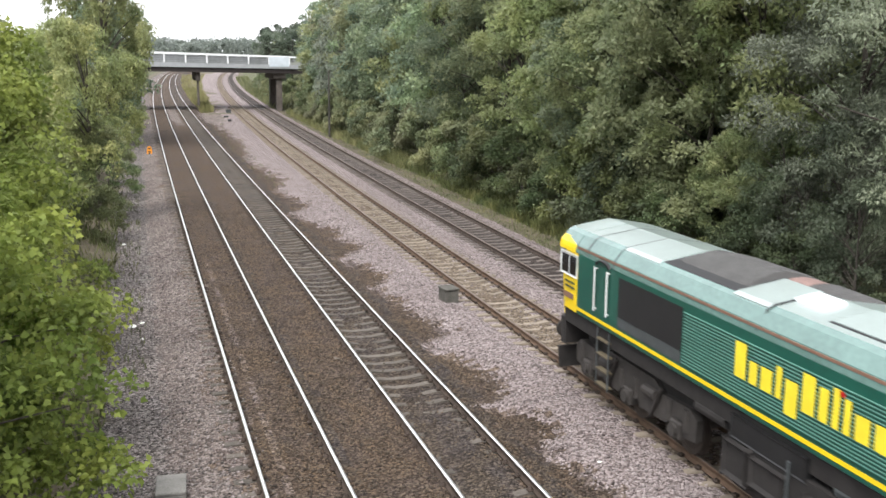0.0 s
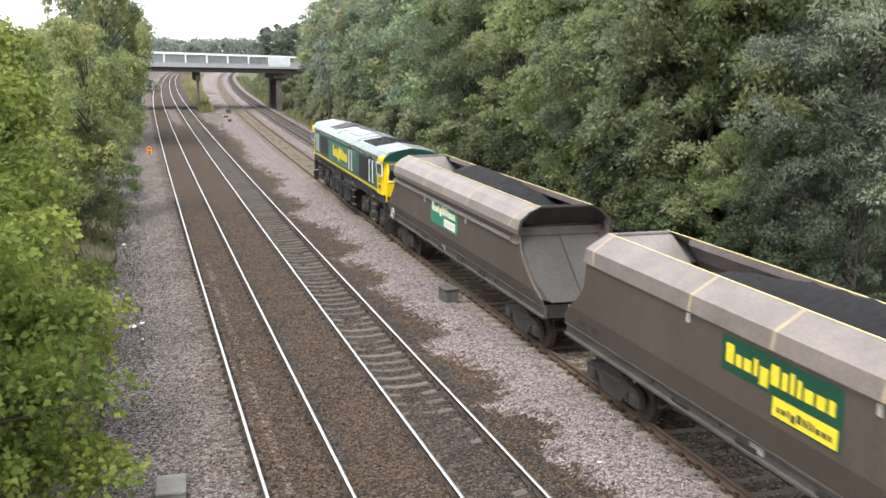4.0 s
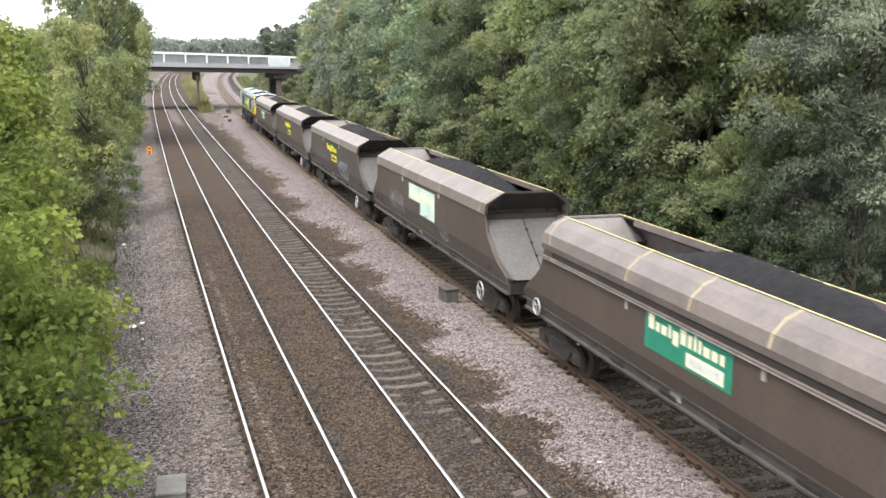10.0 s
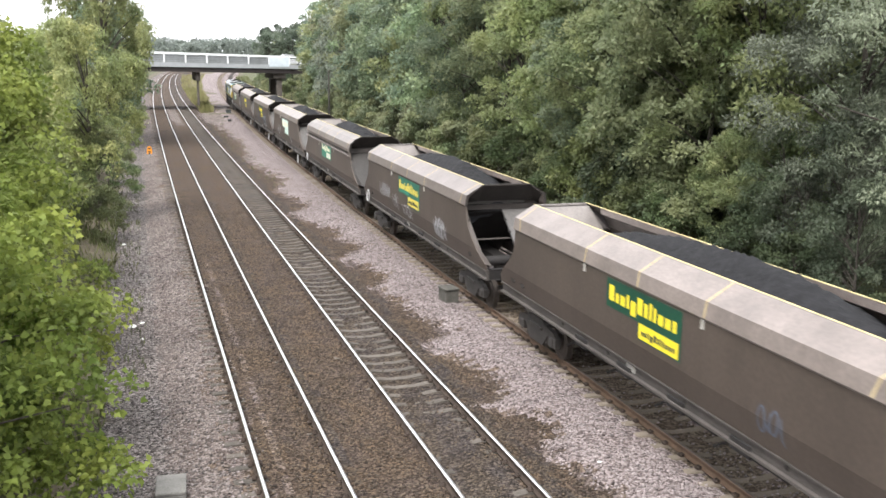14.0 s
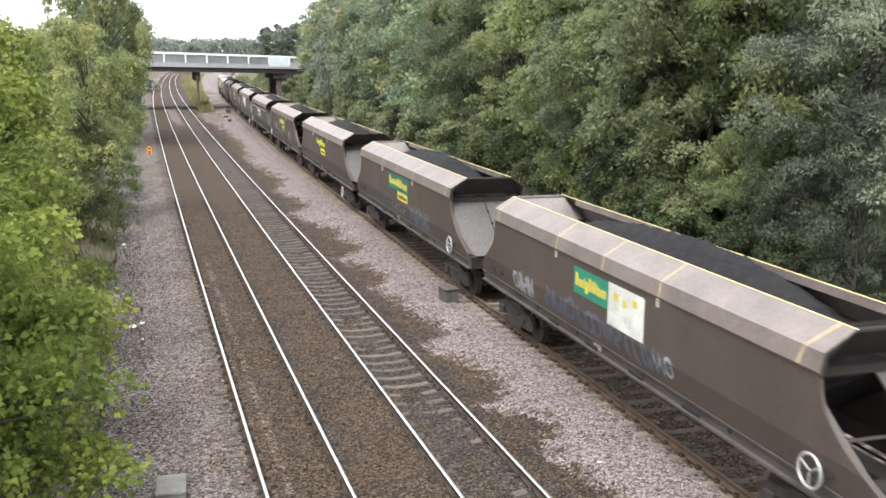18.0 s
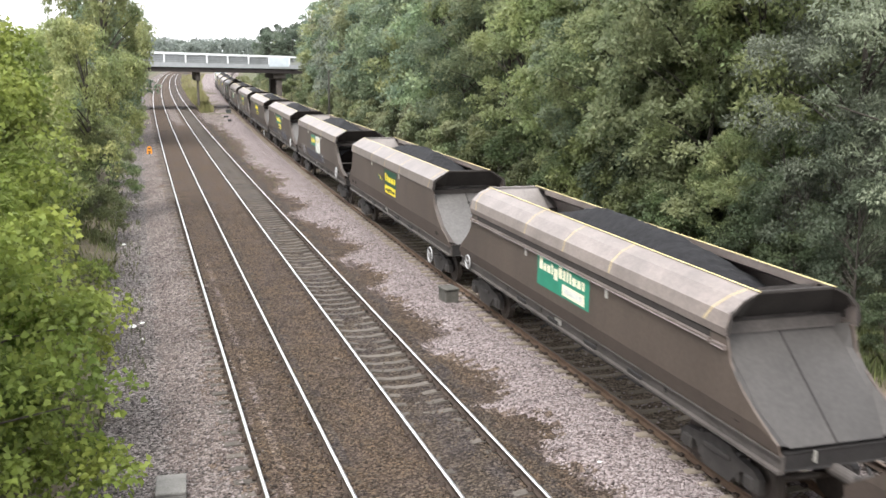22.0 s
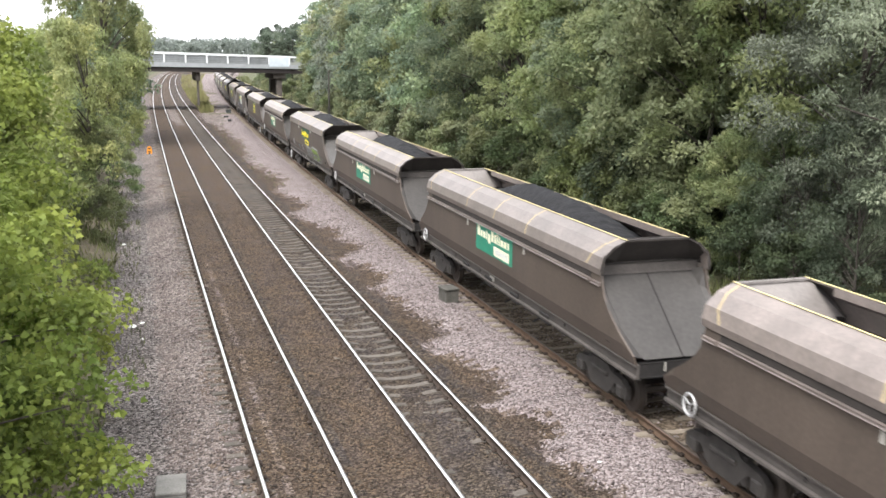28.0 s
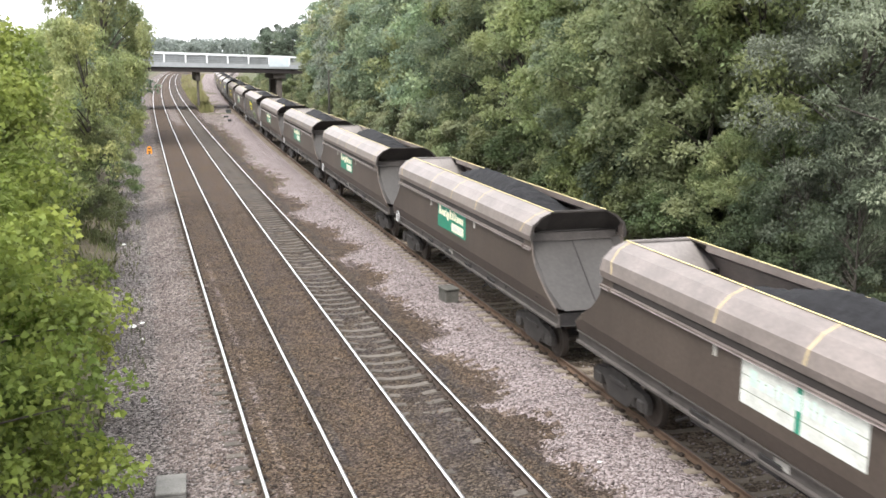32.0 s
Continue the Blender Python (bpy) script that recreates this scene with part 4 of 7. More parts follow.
def sprayed_beast(w):
    """The large green piece with a pale scalloped back, beside grey bubble letters."""
    for k in range(5):
        y = -0.45 - 0.42 * k
        sprayed_blob(w, y, 1.90 - 0.03 * k + 0.06 * (k % 2), 0.22, 0.26, M_TAG_GREY, 0.002, 0.05, M_UNDER if k % 2 else M_TAG_SILVER)
        sprayed_blob(w, y - 0.12, 1.60, 0.17, 0.13, M_TAG_GREY, 0.008, -0.04, M_SOLEBAR)
    ys = [-2.60 - 3.15 * k / 44 for k in range(45)]

    def back(y):
        return 2.13 - 0.62 * max(0.0, (-4.75 - y) / 1.0) ** 1.3

    def belly(y):
        return 1.50 + 0.42 * max(0.0, 1 - (-2.6 - y) / 0.55)

    scallop = [back(y) + 0.06 + 0.05 * abs(math.sin(9.5 * y)) for y in ys]
    sprayed_shape(w, ys, [belly(y) - 0.05 for y in ys], scallop, M_TAG_SILVER, 0.002, "pale scalloped outline of a sprayed piece")
    sprayed_shape(w, ys[1:-1], [belly(y) for y in ys[1:-1]], [back(y) + 0.01 for y in ys[1:-1]], M_TAG_SHADE, 0.004, "grey-violet sprayed filling")
    sprayed_shape(w, ys[2:-4], [max(belly(y), back(y) - 0.30 - 0.05 * math.sin(5 * y)) for y in ys[2:-4]], [back(y) - 0.03 for y in ys[2:-4]], M_TAG_LIME, 0.006, "lime green sprayed filling")
    for y, r in ((-3.32, 0.27), (-4.05, 0.18), (-4.75, 0.32)):
        sprayed_blob(w, y, 1.60, r, 0.11, M_TAG_LIME, 0.009, -0.05, M_TAG_SILVER)


def tag_strokes(rng, y0, y1, z0, z1, x=-1.338, width=0.05, count=7):
    """A sprayed scrawl of plain strokes on the left side."""
    bm = bmesh.new()
    step = (y1 - y0) / count
    for i in range(count):
        yc, h = y0 + step * (i + 0.5), (z1 - z0) * rng.uniform(0.75, 1.1)
        kind, n = rng.choice("losvz"), 13
        lean, ph, zc = rng.uniform(-0.25, 0.35), rng.uniform(0, 6.28), (z0 + z1) / 2 + rng.uniform(-0.06, 0.06)
        pts = []
        for k in range(n):
            t = k / (n - 1)
            if kind == "o":
                p = (0.48 * math.cos(6.6 * t + ph), 0.5 * math.sin(6.6 * t + ph))
            elif kind == "s":
                p = (0.42 * math.sin(6.28 * t), 0.5 - t)
            elif kind == "v":
                p = (t - 0.5, abs(2 * t - 1) - 0.5)
            elif kind == "z":
                p = (0.9 * (t - 0.5), 0.5 * math.cos(9.4 * t))
            else:
                p = (0.12 * math.sin(3 * t) + max(0, t - 0.75) * 2, 0.5 - t)
            pts.append(Vector((x, yc + abs(step) * 1.25 * (-p[0] - lean * p[1]), zc + h * p[1])))
        last = None
        for k in range(n):
            d = pts[min(k + 1, n - 1)] - pts[max(k - 1, 0)]
            w = Vector((0, -d.z, d.y)).normalized() * width * 0.5 * (0.55 + 0.6 * math.sin(3.0 * (k + 0.4) / n))
            row = [bm.verts.new(pts[k] + w), bm.verts.new(pts[k] - w)]
            if last:
                bm.faces.new((last[0], row[0], row[1], last[1]))
            last = row
    # on the folded lower sheet the paint follows the fold
    for v in bm.verts:
        if v.co.z < 1.97:
            v.co.x += (1.97 - v.co.z) * 0.226
        v.co.z = max(v.co.z, 1.46)
    return bm


def dress(w, style, seed, hand_end, open_left, tags, kind):
    """Boards, brake handwheel, end covers and sprayed paint of one wagon."""
    rng = random.Random(seed)
    X = -1.331
    if style == "G":
        b = part("name_board", box(X - 0.004, X, -1.27, 1.85, 2.05, 2.82), M_BOARD_GREEN, w, "bright green name board")
        letters(b, X - 0.004, 1.70, -1.02, 2.48, 0.30, M_LOGO_CREAM, "cream brand lettering blocks")
        c = part("name_plate", box(X - 0.008, X - 0.004, -1.03, 0.24, 2.11, 2.38), M_LOGO_CREAM, w, "cream plate with faint print")
        part("print_bar", box(X - 0.008 - 0.003, X - 0.008, -0.92, 0.14, 2.17, 2.32), M_BOARD_WHITE, c)
    elif style in ("Y", "D"):
        paint = M_BOARD_DARK if style == "Y" else M_BOARD_TEAL
        b = part("name_board", box(X - 0.004, X, -1.42, 1.76, 2.46, 3.09), paint, w, "dark green name board" if style == "Y" else "faded teal name board")
        part("name_board", box(X - 0.004, X, -1.42, 0.30, 2.10, 2.458), paint, w)
        letters(b, X - 0.004, 1.62, -1.24, 2.62, 0.34, M_LOGO_YELLOW if style == "Y" else M_BOARD_GOLD, "yellow brand lettering blocks")
        c = part("name_plate", box(X - 0.008, X - 0.004, -1.34, 0.24, 2.13, 2.45), M_LOGO_YELLOW if style == "Y" else M_BOARD_GOLD, w, "yellow plate with dark print")
        letters(c, X - 0.008, 0.12, -1.22, 2.22, 0.14, M_BARS, "", 1)
        if style == "D":
            part("overpaint", box(X - 0.012, X - 0.009, 0.1, 1.5, 2.52, 2.64), M_BOARD_GREEN, b)
    elif style == "F":
        b = part("name_board", box(X - 0.004, X, -1.6, 1.95, 2.44, 3.03), M_BOARD_FADED, w, "faded mint name board")
        part("name_board", box(X - 0.004, X, -1.6, 0.33, 2.03, 2.438), M_BOARD_FADED, w)
        letters(b, X - 0.004, 1.8, -1.45, 2.57, 0.33, M_LOGO_CREAM, "faint cream lettering blocks")
    elif style == "W":
        b = part("name_board", box(X - 0.004, X, 0.05, 1.85, 2.36, 2.98), M_BOARD_GREEN, w, "weathered green and gold board")
        letters(b, X - 0.004, 1.75, 0.15, 2.55, 0.30, M_BOARD_GOLD)
        part("overpaint", box(X - 0.007, X - 0.003, -1.6, 0.03, 2.06, 3.0), M_BOARD_WHITE, w, "white overpainted patch")
        for y, z, wd in ((-0.35, 2.66, 0.24), (-0.75, 2.60, 0.16), (-1.2, 2.70, 0.2)):
            part("torn_scrap", box(X - 0.010, X - 0.007, y - wd / 2, y + wd / 2, z, z + 0.16), M_BOARD_GOLD, w)
    elif style == "P":
        b = part("name_board", box(X - 0.004, X, -1.6, 0.42, 2.46, 3.08), M_BOARD_DARK, w, "torn dark green board")
        letters(b, X - 0.004, 0.30, -1.45, 2.61, 0.33, M_LOGO_YELLOW, "yellow remains of brand lettering", first=7)
        c = part("name_plate", box(X - 0.008, X - 0.004, -1.5, 0.34, 2.12, 2.44), M_LOGO_YELLOW, w, "yellow plate with dark print")
        letters(c, X - 0.008, 0.24, -1.36, 2.21, 0.15, M_BARS, "", 1)
        for y, z, r, mat in ((1.62, 2.66, 0.16, M_BOARD_DARK), (1.38, 2.62, 0.15, M_BOARD_DARK), (1.12, 2.57, 0.16, M_BOARD_DARK), (0.88, 2.60, 0.10, M_BOARD_DARK),
                             (1.45, 2.70, 0.06, M_LOGO_YELLOW), (1.22, 2.62, 0.07, M_LOGO_YELLOW), (0.95, 2.58, 0.06, M_LOGO_YELLOW)):
            lift = 0.004 if mat is M_BOARD_DARK else 0.008
            pts = [(y + r * (1 + 0.25 * math.sin(3 * a + y)) * math.cos(a), z + 0.6 * r * (1 + 0.2 * math.sin(2 * a)) * math.sin(a)) for a in [k * math.pi / 5 for k in range(10)]]
            part("torn_scrap", plate(pts, X - lift, X), mat, w, "torn scrap of the old board")
    elif style == "M":
        b = part("name_board", box(X - 0.004, X, -1.27, 1.85, 2.05, 2.82), M_BOARD_WHITE, w, "pale board with washed-out green marks")
        letters(b, X - 0.004, 1.6, -1.0, 2.42, 0.28, M_BOARD_FADED)
        for z in (2.28, 2.55):
            part("seam", box(X - 0.006, X - 0.004, -1.27, 1.85, z, z + 0.012), M_TAG_GREEN, b)
        part("seam", box(X - 0.006, X - 0.004, 0.22, 0.36, 2.05, 2.82), M_BOARD_GREEN, b)
    for mat, y0, y1, z0, z1, count, width in tags:
        part("sprayed_paint", tag_strokes(rng, y0 + 0.25, y1 + 0.25, z0 - 0.08, z1 - 0.02, count=count, width=width), mat, w, "sprayed scrawl")["kind"] = "stuff"
    if style == "Y" and hand_end == 1:
        sprayed_beast(w)
    s = hand_end
    r = 0.27 if kind == "A" else 0.21
    hy, hz = (7.60, 1.43) if s == 1 and kind == "B" else (7.53, 1.50) if s == 1 and style == "D" else (7.14, 0.84) if s == 1 else (7.0, 1.60) if tags and open_left or style == "D" else (6.75, 0.80)
    if style != "M":
        hw = part("handwheel", ring((-1.34, s * hy, hz), r, 0.026), M_SILVER, w, "silver brake handwheel")
        for a in (0.5, 2.6, 4.7):
            part("spoke", tube((-1.34, s * hy, hz), (-1.34, s * hy + r * math.cos(a), hz + r * math.sin(a)), 0.016, 6), M_SILVER, hw)
        part("handwheel_shaft", tube((-1.36, s * hy, hz), (-1.0, s * hy, hz), 0.02, 6), M_SOLEBAR, hw)
    part("data_panel", box(-1.176, -1.168, 0.6, 1.0, 1.22, 1.36), M_LABEL, w, "small white data panel")
    for s in (-1, 1):
        for side in (-1, 1):
            if open_left and s == -1 and side == -1:
                continue
            sh = part("end_cover", SHEETS[(kind, side, s)], None, w, "pale grey sloping end cover")
            if side == 1:
                part("cover_seam", SEAMS[(kind, s)], None, sh, "dark hinge line")
    return w


def seam_mesh(s, blobs):
    bm = tube((0, s * (TOP - 0.33), 2.97), (0, s * (TOP + 1.43), 1.50), 0.018, 6)
    for t in ((0.2, 0.42, 0.63, 0.85) if blobs else ()):
        y, z = TOP - 0.35 + 1.78 * t, 2.98 - 1.485 * t
        box(-0.035, 0.035, s * y - 0.05, s * y + 0.05, z - 0.03, z + 0.03, bm=bm)
    return bm_mesh("cover_seam", bm, M_UNDER)


SHEETS = {(k, side, s): bm_mesh("end_cover", end_sheet_half(side, s), M_SHEET if k == "A" else M_SHEET_B) for k in "AB" for side in (-1, 1) for s in (-1, 1)}
for (k, side, s), me in SHEETS.items():
    pull_ends(me, *PULL[k])
SEAMS = {(k, s): seam_mesh(s, k == "A") for k in "AB" for s in (-1, 1)}
for (k, s), me in SEAMS.items():
    pull_ends(me, *PULL[k])

SV, BL, GN = M_TAG_SILVER, M_TAG_BLUE, M_TAG_GREEN
# kind, board, handwheel end, open left rear cover, sprayed paint
WAGONS = [
    ("B", "G", 1, False, [(SV, 3.9, 3.2, 1.75, 1.95, 3, 0.04), (SV, -1.8, -3.0, 1.75, 1.9, 4, 0.04)]),
    ("A", "Y", -1, False, []),
    ("A", "Y", -1, False, [(BL, 3.2, 1.6, 1.66, 2.3, 5, 0.16), (BL, -1.8, -4.7, 1.66, 2.42, 7, 0.22), (SV, -1.9, -4.6, 1.68, 2.36, 5, 0.17)]),
    ("A", "F", -1, False, [(SV, 4.9, 2.6, 1.70, 2.45, 9, 0.035), (GN, 0.2, -1.6, 1.66, 2.1, 6, 0.06), (SV, -2.3, -3.4, 1.7, 2.0, 5, 0.05)]),
    ("B", "G", 1, False, []),
    ("A", "D", 1, True, [(SV, 5.0, 3.0, 2.0, 2.5, 6, 0.05), (SV, 2.6, 1.6, 1.75, 2.3, 4, 0.04), (SV, 0.9, -0.6, 1.66, 2.05, 6, 0.05), (SV, -3.7, -5.0, 1.66, 2.3, 5, 0.10), (SV, -3.6, -5.1, 1.7, 2.2, 6, 0.05)]),
    ("A", "Y", -1, False, [(BL, -4.2, -4.9, 1.8, 2.2, 4, 0.05)]),
    ("A", "D", -1, False, [(BL, 4.4, 1.4, 1.60, 1.95, 8, 0.10), (SV, 1.2, -1.2, 1.62, 2.0, 8, 0.03), (SV, -1.8, -4.6, 1.60, 2.25, 9, 0.035), (BL, -1.8, -4.6, 1.56, 2.1, 7, 0.16)]),
    ("A", "W", -1, True, [(SV, 5.6, 4.2, 1.62, 2.1, 6, 0.10), (BL, 3.4, -3.0, 1.66, 2.1, 18, 0.10), (SV, -2.3, -3.0, 1.75, 2.05, 3, 0.07)]),
    ("A", "P", -1, False, []),
    ("B", "G", 1, False, []),
    ("A", "Y", 1, False, [(SV, 5.9, 4.95, 1.80, 2.10, 3, 0.13), (M_TAG_SKY, 3.05, 2.4, 1.72, 1.88, 4, 0.06), (SV, 1.6, 1.0, 1.76, 1.98, 3, 0.08), (M_TAG_GREY, -6.1, -6.7, 1.75, 1.95, 3, 0.05)]),
    ("B", "G", 1, False, []),
    ("B", "G", 1, False, []),
    ("B", "G", 1, False, []),
    ("B", "G", 1, False, []),
    ("B", "M", 1, False, []),
    ("B", "G", 1, False, []),
]


def build_wagons():
    labels = {"G": "brown-grey coal hopper wagon with bright green board", "Y": "brown-grey coal hopper wagon with yellow lettering blocks",
              "F": "grimy coal hopper wagon with faded mint board", "D": "grimy coal hopper wagon with faded gold lettering blocks",
              "W": "sprayed coal hopper wagon with white patch, open end", "P": "brown-grey coal hopper wagon with torn board",
              "M": "brown-grey coal hopper wagon with washed-out pale board"}
    first = {k: build_wagon(k, "") for k in "AB"}
    used, made = set(), []
    copies = []
    for kind, *_ in WAGONS:
        if kind in used:
            copies.append(copy_thing(first[kind], pose(0, 0, 0)))
        else:
            used.add(kind)
            copies.append(first[kind])
    for i, (w, (kind, style, hand, gap, tags)) in enumerate(zip(copies, WAGONS)):
        dress(w, style, 20 + i, hand, gap, tags, kind)
        text = labels[style]
        if tags and style in "YD":
            text += " and sprayed paint"
        if gap and style == "D":
            text = "sprayed coal hopper wagon with faded gold lettering, open end"
        tagged(w, text, "wagon", "coal hopper wagons in the train")
        made.append(w)
    return made


wagons = build_wagons()


# ---- the diesel locomotive ----
M_LGREEN = material("dark_green_loco_paint", (0.014, 0.105, 0.075), 0.32, vary=0.14, scale=0.9, spec=0.5)
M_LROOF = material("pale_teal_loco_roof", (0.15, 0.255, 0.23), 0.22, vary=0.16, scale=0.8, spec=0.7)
# top and plates: pale from weathering and from sky sheen put into the colour
M_LTOP = material("weathered_sky_sheen_top", (0.33, 0.41, 0.39), 0.3, vary=0.14, scale=0.7, spec=1.0)
M_LPALE = material("weathered_sky_sheen_plate", (0.36, 0.44, 0.42), 0.3, vary=0.12, scale=0.9, spec=1.0)
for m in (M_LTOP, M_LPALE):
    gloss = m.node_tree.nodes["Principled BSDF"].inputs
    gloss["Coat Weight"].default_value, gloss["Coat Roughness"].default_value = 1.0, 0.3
M_LVISOR = material("deep_green_visor", (0.012, 0.06, 0.048), 0.35, vary=0.1, scale=1)
M_LYELLOW = material("loco_warning_yellow", (0.74, 0.53, 0.012), 0.38, vary=0.08, scale=1.5)
M_LBLACK = material("loco_black_panel", (0.020, 0.020, 0.021), 0.5, vary=0.2, scale=2)
M_LSTEP = material("grey_lower_panel", (0.075, 0.085, 0.088), 0.5, vary=0.2, scale=2)
M_LORANGE = material("orange_coach_line", (0.27, 0.155, 0.11), 0.45, vary=0.1, scale=2)
M_LGRILL = material("sooty_roof_grille", (0.085, 0.083, 0.080), 0.7, vary=0.25, scale=3, bump=0.5, bump_scale=60)
M_EXH = material("burnt_exhaust_steel", (0.30, 0.20, 0.175), 0.6, 0.3, vary=0.3, scale=3)
M_GLASS = material("dark_cab_glass", (0.012, 0.014, 0.015), 0.08, vary=0.05, scale=1, spec=0.8)
M_CHROME = material("pale_handrail_paint", (0.62, 0.64, 0.63), 0.4, 0.2, vary=0.08, scale=4)
M_STEP_EDGE = material("worn_step_edge", (0.15, 0.125, 0.08), 0.7, vary=0.35, scale=5)
M_RED = material("red_lamp_lens", (0.55, 0.02, 0.02), 0.3, vary=0.05, scale=4)
M_LAMP = material("clear_lamp_lens", (0.75, 0.77, 0.78), 0.15, vary=0.05, scale=4, spec=0.8)


def loft(sections, index=None, closed=True):
    """Skin through equal rings of points."""
    bm = bmesh.new()
    rows = [[bm.verts.new(p) for p in s] for s in sections]
    n = len(rows[0])
    for a, b in zip(rows, rows[1:]):
        for j in range(n if closed else n - 1):
            f = bm.faces.new((a[j], a[(j + 1) % n], b[(j + 1) % n], b[j]))
            if index:
                f.material_index = index[j]
    if closed:
        bm.faces.new(rows[0])
        bm.faces.new(rows[-1])
    bmesh.ops.recalc_face_normals(bm, faces=bm.faces)
    return bm


ROOF = [(1.30, 3.30), (1.27, 3.47), (1.09, 3.70), (0.96, 3.765), (0.45, 3.845), (0.0, 3.915)]


# 0 shoulders, 1 top facets, toned paler for the sky they mirror
ROOF_TONES = [0, 0, 0, 1, 1, 1, 1, 0, 0, 0, 0]


def roof_z(x):
    return float(np.interp(abs(x), [p[0] for p in reversed(ROOF)], [p[1] for p in reversed(ROOF)]))


def roof_patch(x0, x1, y0, y1, off, thick=0.03):
    """A plate that lies on the curved roof."""
    xs = sorted({x0, x1, *[v for v in (-1.09, -0.96, -0.45, 0.0, 0.45, 0.96, 1.09) if x0 < v < x1]})
    bm = bmesh.new()
    rows = [[bm.verts.new((x, y, roof_z(x) + d)) for x in xs] for y, d in ((y0, off - thick), (y0, off), (y1, off), (y1, off - thick))]
    for a, b in zip(rows, rows[1:]):
        for k in range(len(xs) - 1):
            bm.faces.new((a[k], a[k + 1], b[k + 1], b[k]))
    for k in (0, len(xs) - 1):
        bm.faces.new([r[k] for r in rows])
    bmesh.ops.recalc_face_normals(bm, faces=bm.faces)
    return bm


def roof_hump(x0, x1, ends, n=9):
    """A rounded cover across part of the roof: (y, height) along it."""
    rows = []
    for y, h in ends:
        xs = [x0 + (x1 - x0) * k / (n - 1) for k in range(n)]
        rows.append([(x, y, roof_z(x) - 0.02 + h * math.sin(math.pi * k / (n - 1)) ** 0.6) for k, x in enumerate(xs)])
    return loft(rows, closed=False)


def roof_ring(y, w=1.0, drop=0.0):
    half = ROOF
    pts = [(x * w, z - drop) for x, z in half] + [(-x * w, z - drop) for x, z in reversed(half[:-1])]
    return [(x, y, z) for x, z in pts]


def build_loco():
    t = thing("diesel_locomotive", "dark green diesel locomotive with yellow cab ends", "locomotive")
    body = part("body", box(-1.30, 1.30, -8.9, 8.9, 1.86, 3.30, 0.01), M_LGREEN, t, "dark green body side")
    for s in (-1, 1):
        part("sole_line", box(s * 1.304, s * 1.312, -8.9, 8.9, 1.95, 2.025), M_LYELLOW, body, "yellow line along the sole")
        part("coach_line", box(s * 1.283, s * 1.293, -8.95, 8.95, 3.405, 3.455), M_LORANGE, body, "orange coach line")
        # black panels, louvres, doors with handrails
        part("black_panel", box(s * 1.302, s * 1.310, 4.06, 6.75, 2.32, 3.18), M_LBLACK, body, "black panel")
        part("grey_panel", box(s * 1.302, s * 1.310, 4.06, 6.75, 2.08, 2.316), M_LSTEP, body)
        part("black_panel", box(s * 1.302, s * 1.310, -7.5, -4.85, 2.12, 3.20), M_LBLACK, body, "black panel")
        n = 17
        for i in range(n):
            z = 2.12 + i * (3.16 - 2.12) / n
            bm = plate([(-2.4, z), (4.0, z), (4.0, z + 0.014), (-2.4, z + 0.014)], s * 1.302, s * 1.330)
            part("louvre", bm, M_LROOF_EDGE, body)
        for y in (-8.25, -7.55, -3.28, -2.6, 7.2, 7.83):
            hr = part("handrail", tube((s * 1.37, y, 2.2), (s * 1.37, y, 3.2), 0.025, 8), M_CHROME, body, "pale vertical handrail")
            for z in (2.24, 3.16):
                part("bracket", tube((s * 1.30, y, z), (s * 1.37, y, z), 0.018, 6), M_CHROME, hr)
        for y in (-7.9, -2.95, 7.5):
            part("door", box(s * 1.301, s * 1.306, y - 0.3, y + 0.3, 2.08, 3.26), M_LGREEN, body, "green side door")
            part("rain_hood", loft([[(s * 1.30, y + 0.34 * math.cos(a), 3.28 + 0.12 * math.sin(a)), (s * 1.36, y + 0.34 * math.cos(a), 3.26 + 0.12 * math.sin(a)),
                                     (s * 1.36, y + 0.30 * math.cos(a), 3.25 + 0.09 * math.sin(a)), (s * 1.30, y + 0.30 * math.cos(a), 3.26 + 0.09 * math.sin(a))]
                                    for a in [k * math.pi / 8 for k in range(9)]]), M_LBLACK, body, "black rain strip over the door")
        for y in (-3.75, -8.62):
            part("data_plate", box(s * 1.302, s * 1.309, y - 0.07, y + 0.07, 2.98, 3.2), M_LABEL, body, "small white plate")
        part("cab_ladder", box(s * 1.18, s * 1.28, -8.35, -7.5, 1.1, 1.16), M_UNDER, body)
        for y in (-8.3, -7.55, -3.25, -2.65, 7.2, 7.8):
            part("ladder_rail", tube((s * 1.26, y, 0.45), (s * 1.26, y, 1.9), 0.018, 6), M_LSTEP, body)
        for y in (-7.92, -2.95, 7.5):
            for z in (0.5, 0.85, 1.2, 1.55):
                part("ladder_step", box(s * 1.14, s * 1.28, y - 0.28, y + 0.28, z, z + 0.035), M_STEP_EDGE, body, "worn yellow-edged step")
    part("accent", box(-1.342, -1.336, -0.62, -0.50, 2.98, 3.06), M_RED, body, "small red accent in the lettering")
    letters(body, -1.336, 2.20, -1.92, 2.45, 0.62, M_LOGO_YELLOW, "yellow brand lettering block")
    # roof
    roof = part("roof", loft([roof_ring(y) for y in (-9.0, -4.3, 0, 4.5, 9.0)], index=ROOF_TONES), [M_LROOF, M_LTOP], t, "pale teal glossy roof")
    y0, y1 = -7.35, -4.35
    part("radiator_grille", roof_patch(-1.0, 1.0, y0, y1, 0.012), M_LGRILL, roof, "dark ribbed radiator grille")
    for k in range(1, 24):
        y = y0 + (y1 - y0) * k / 24
        part("grille_bar", roof_patch(-1.0, 1.0, y - 0.014, y + 0.014, 0.03 if k % 8 else 0.045, 0.02), M_LBLACK, roof)
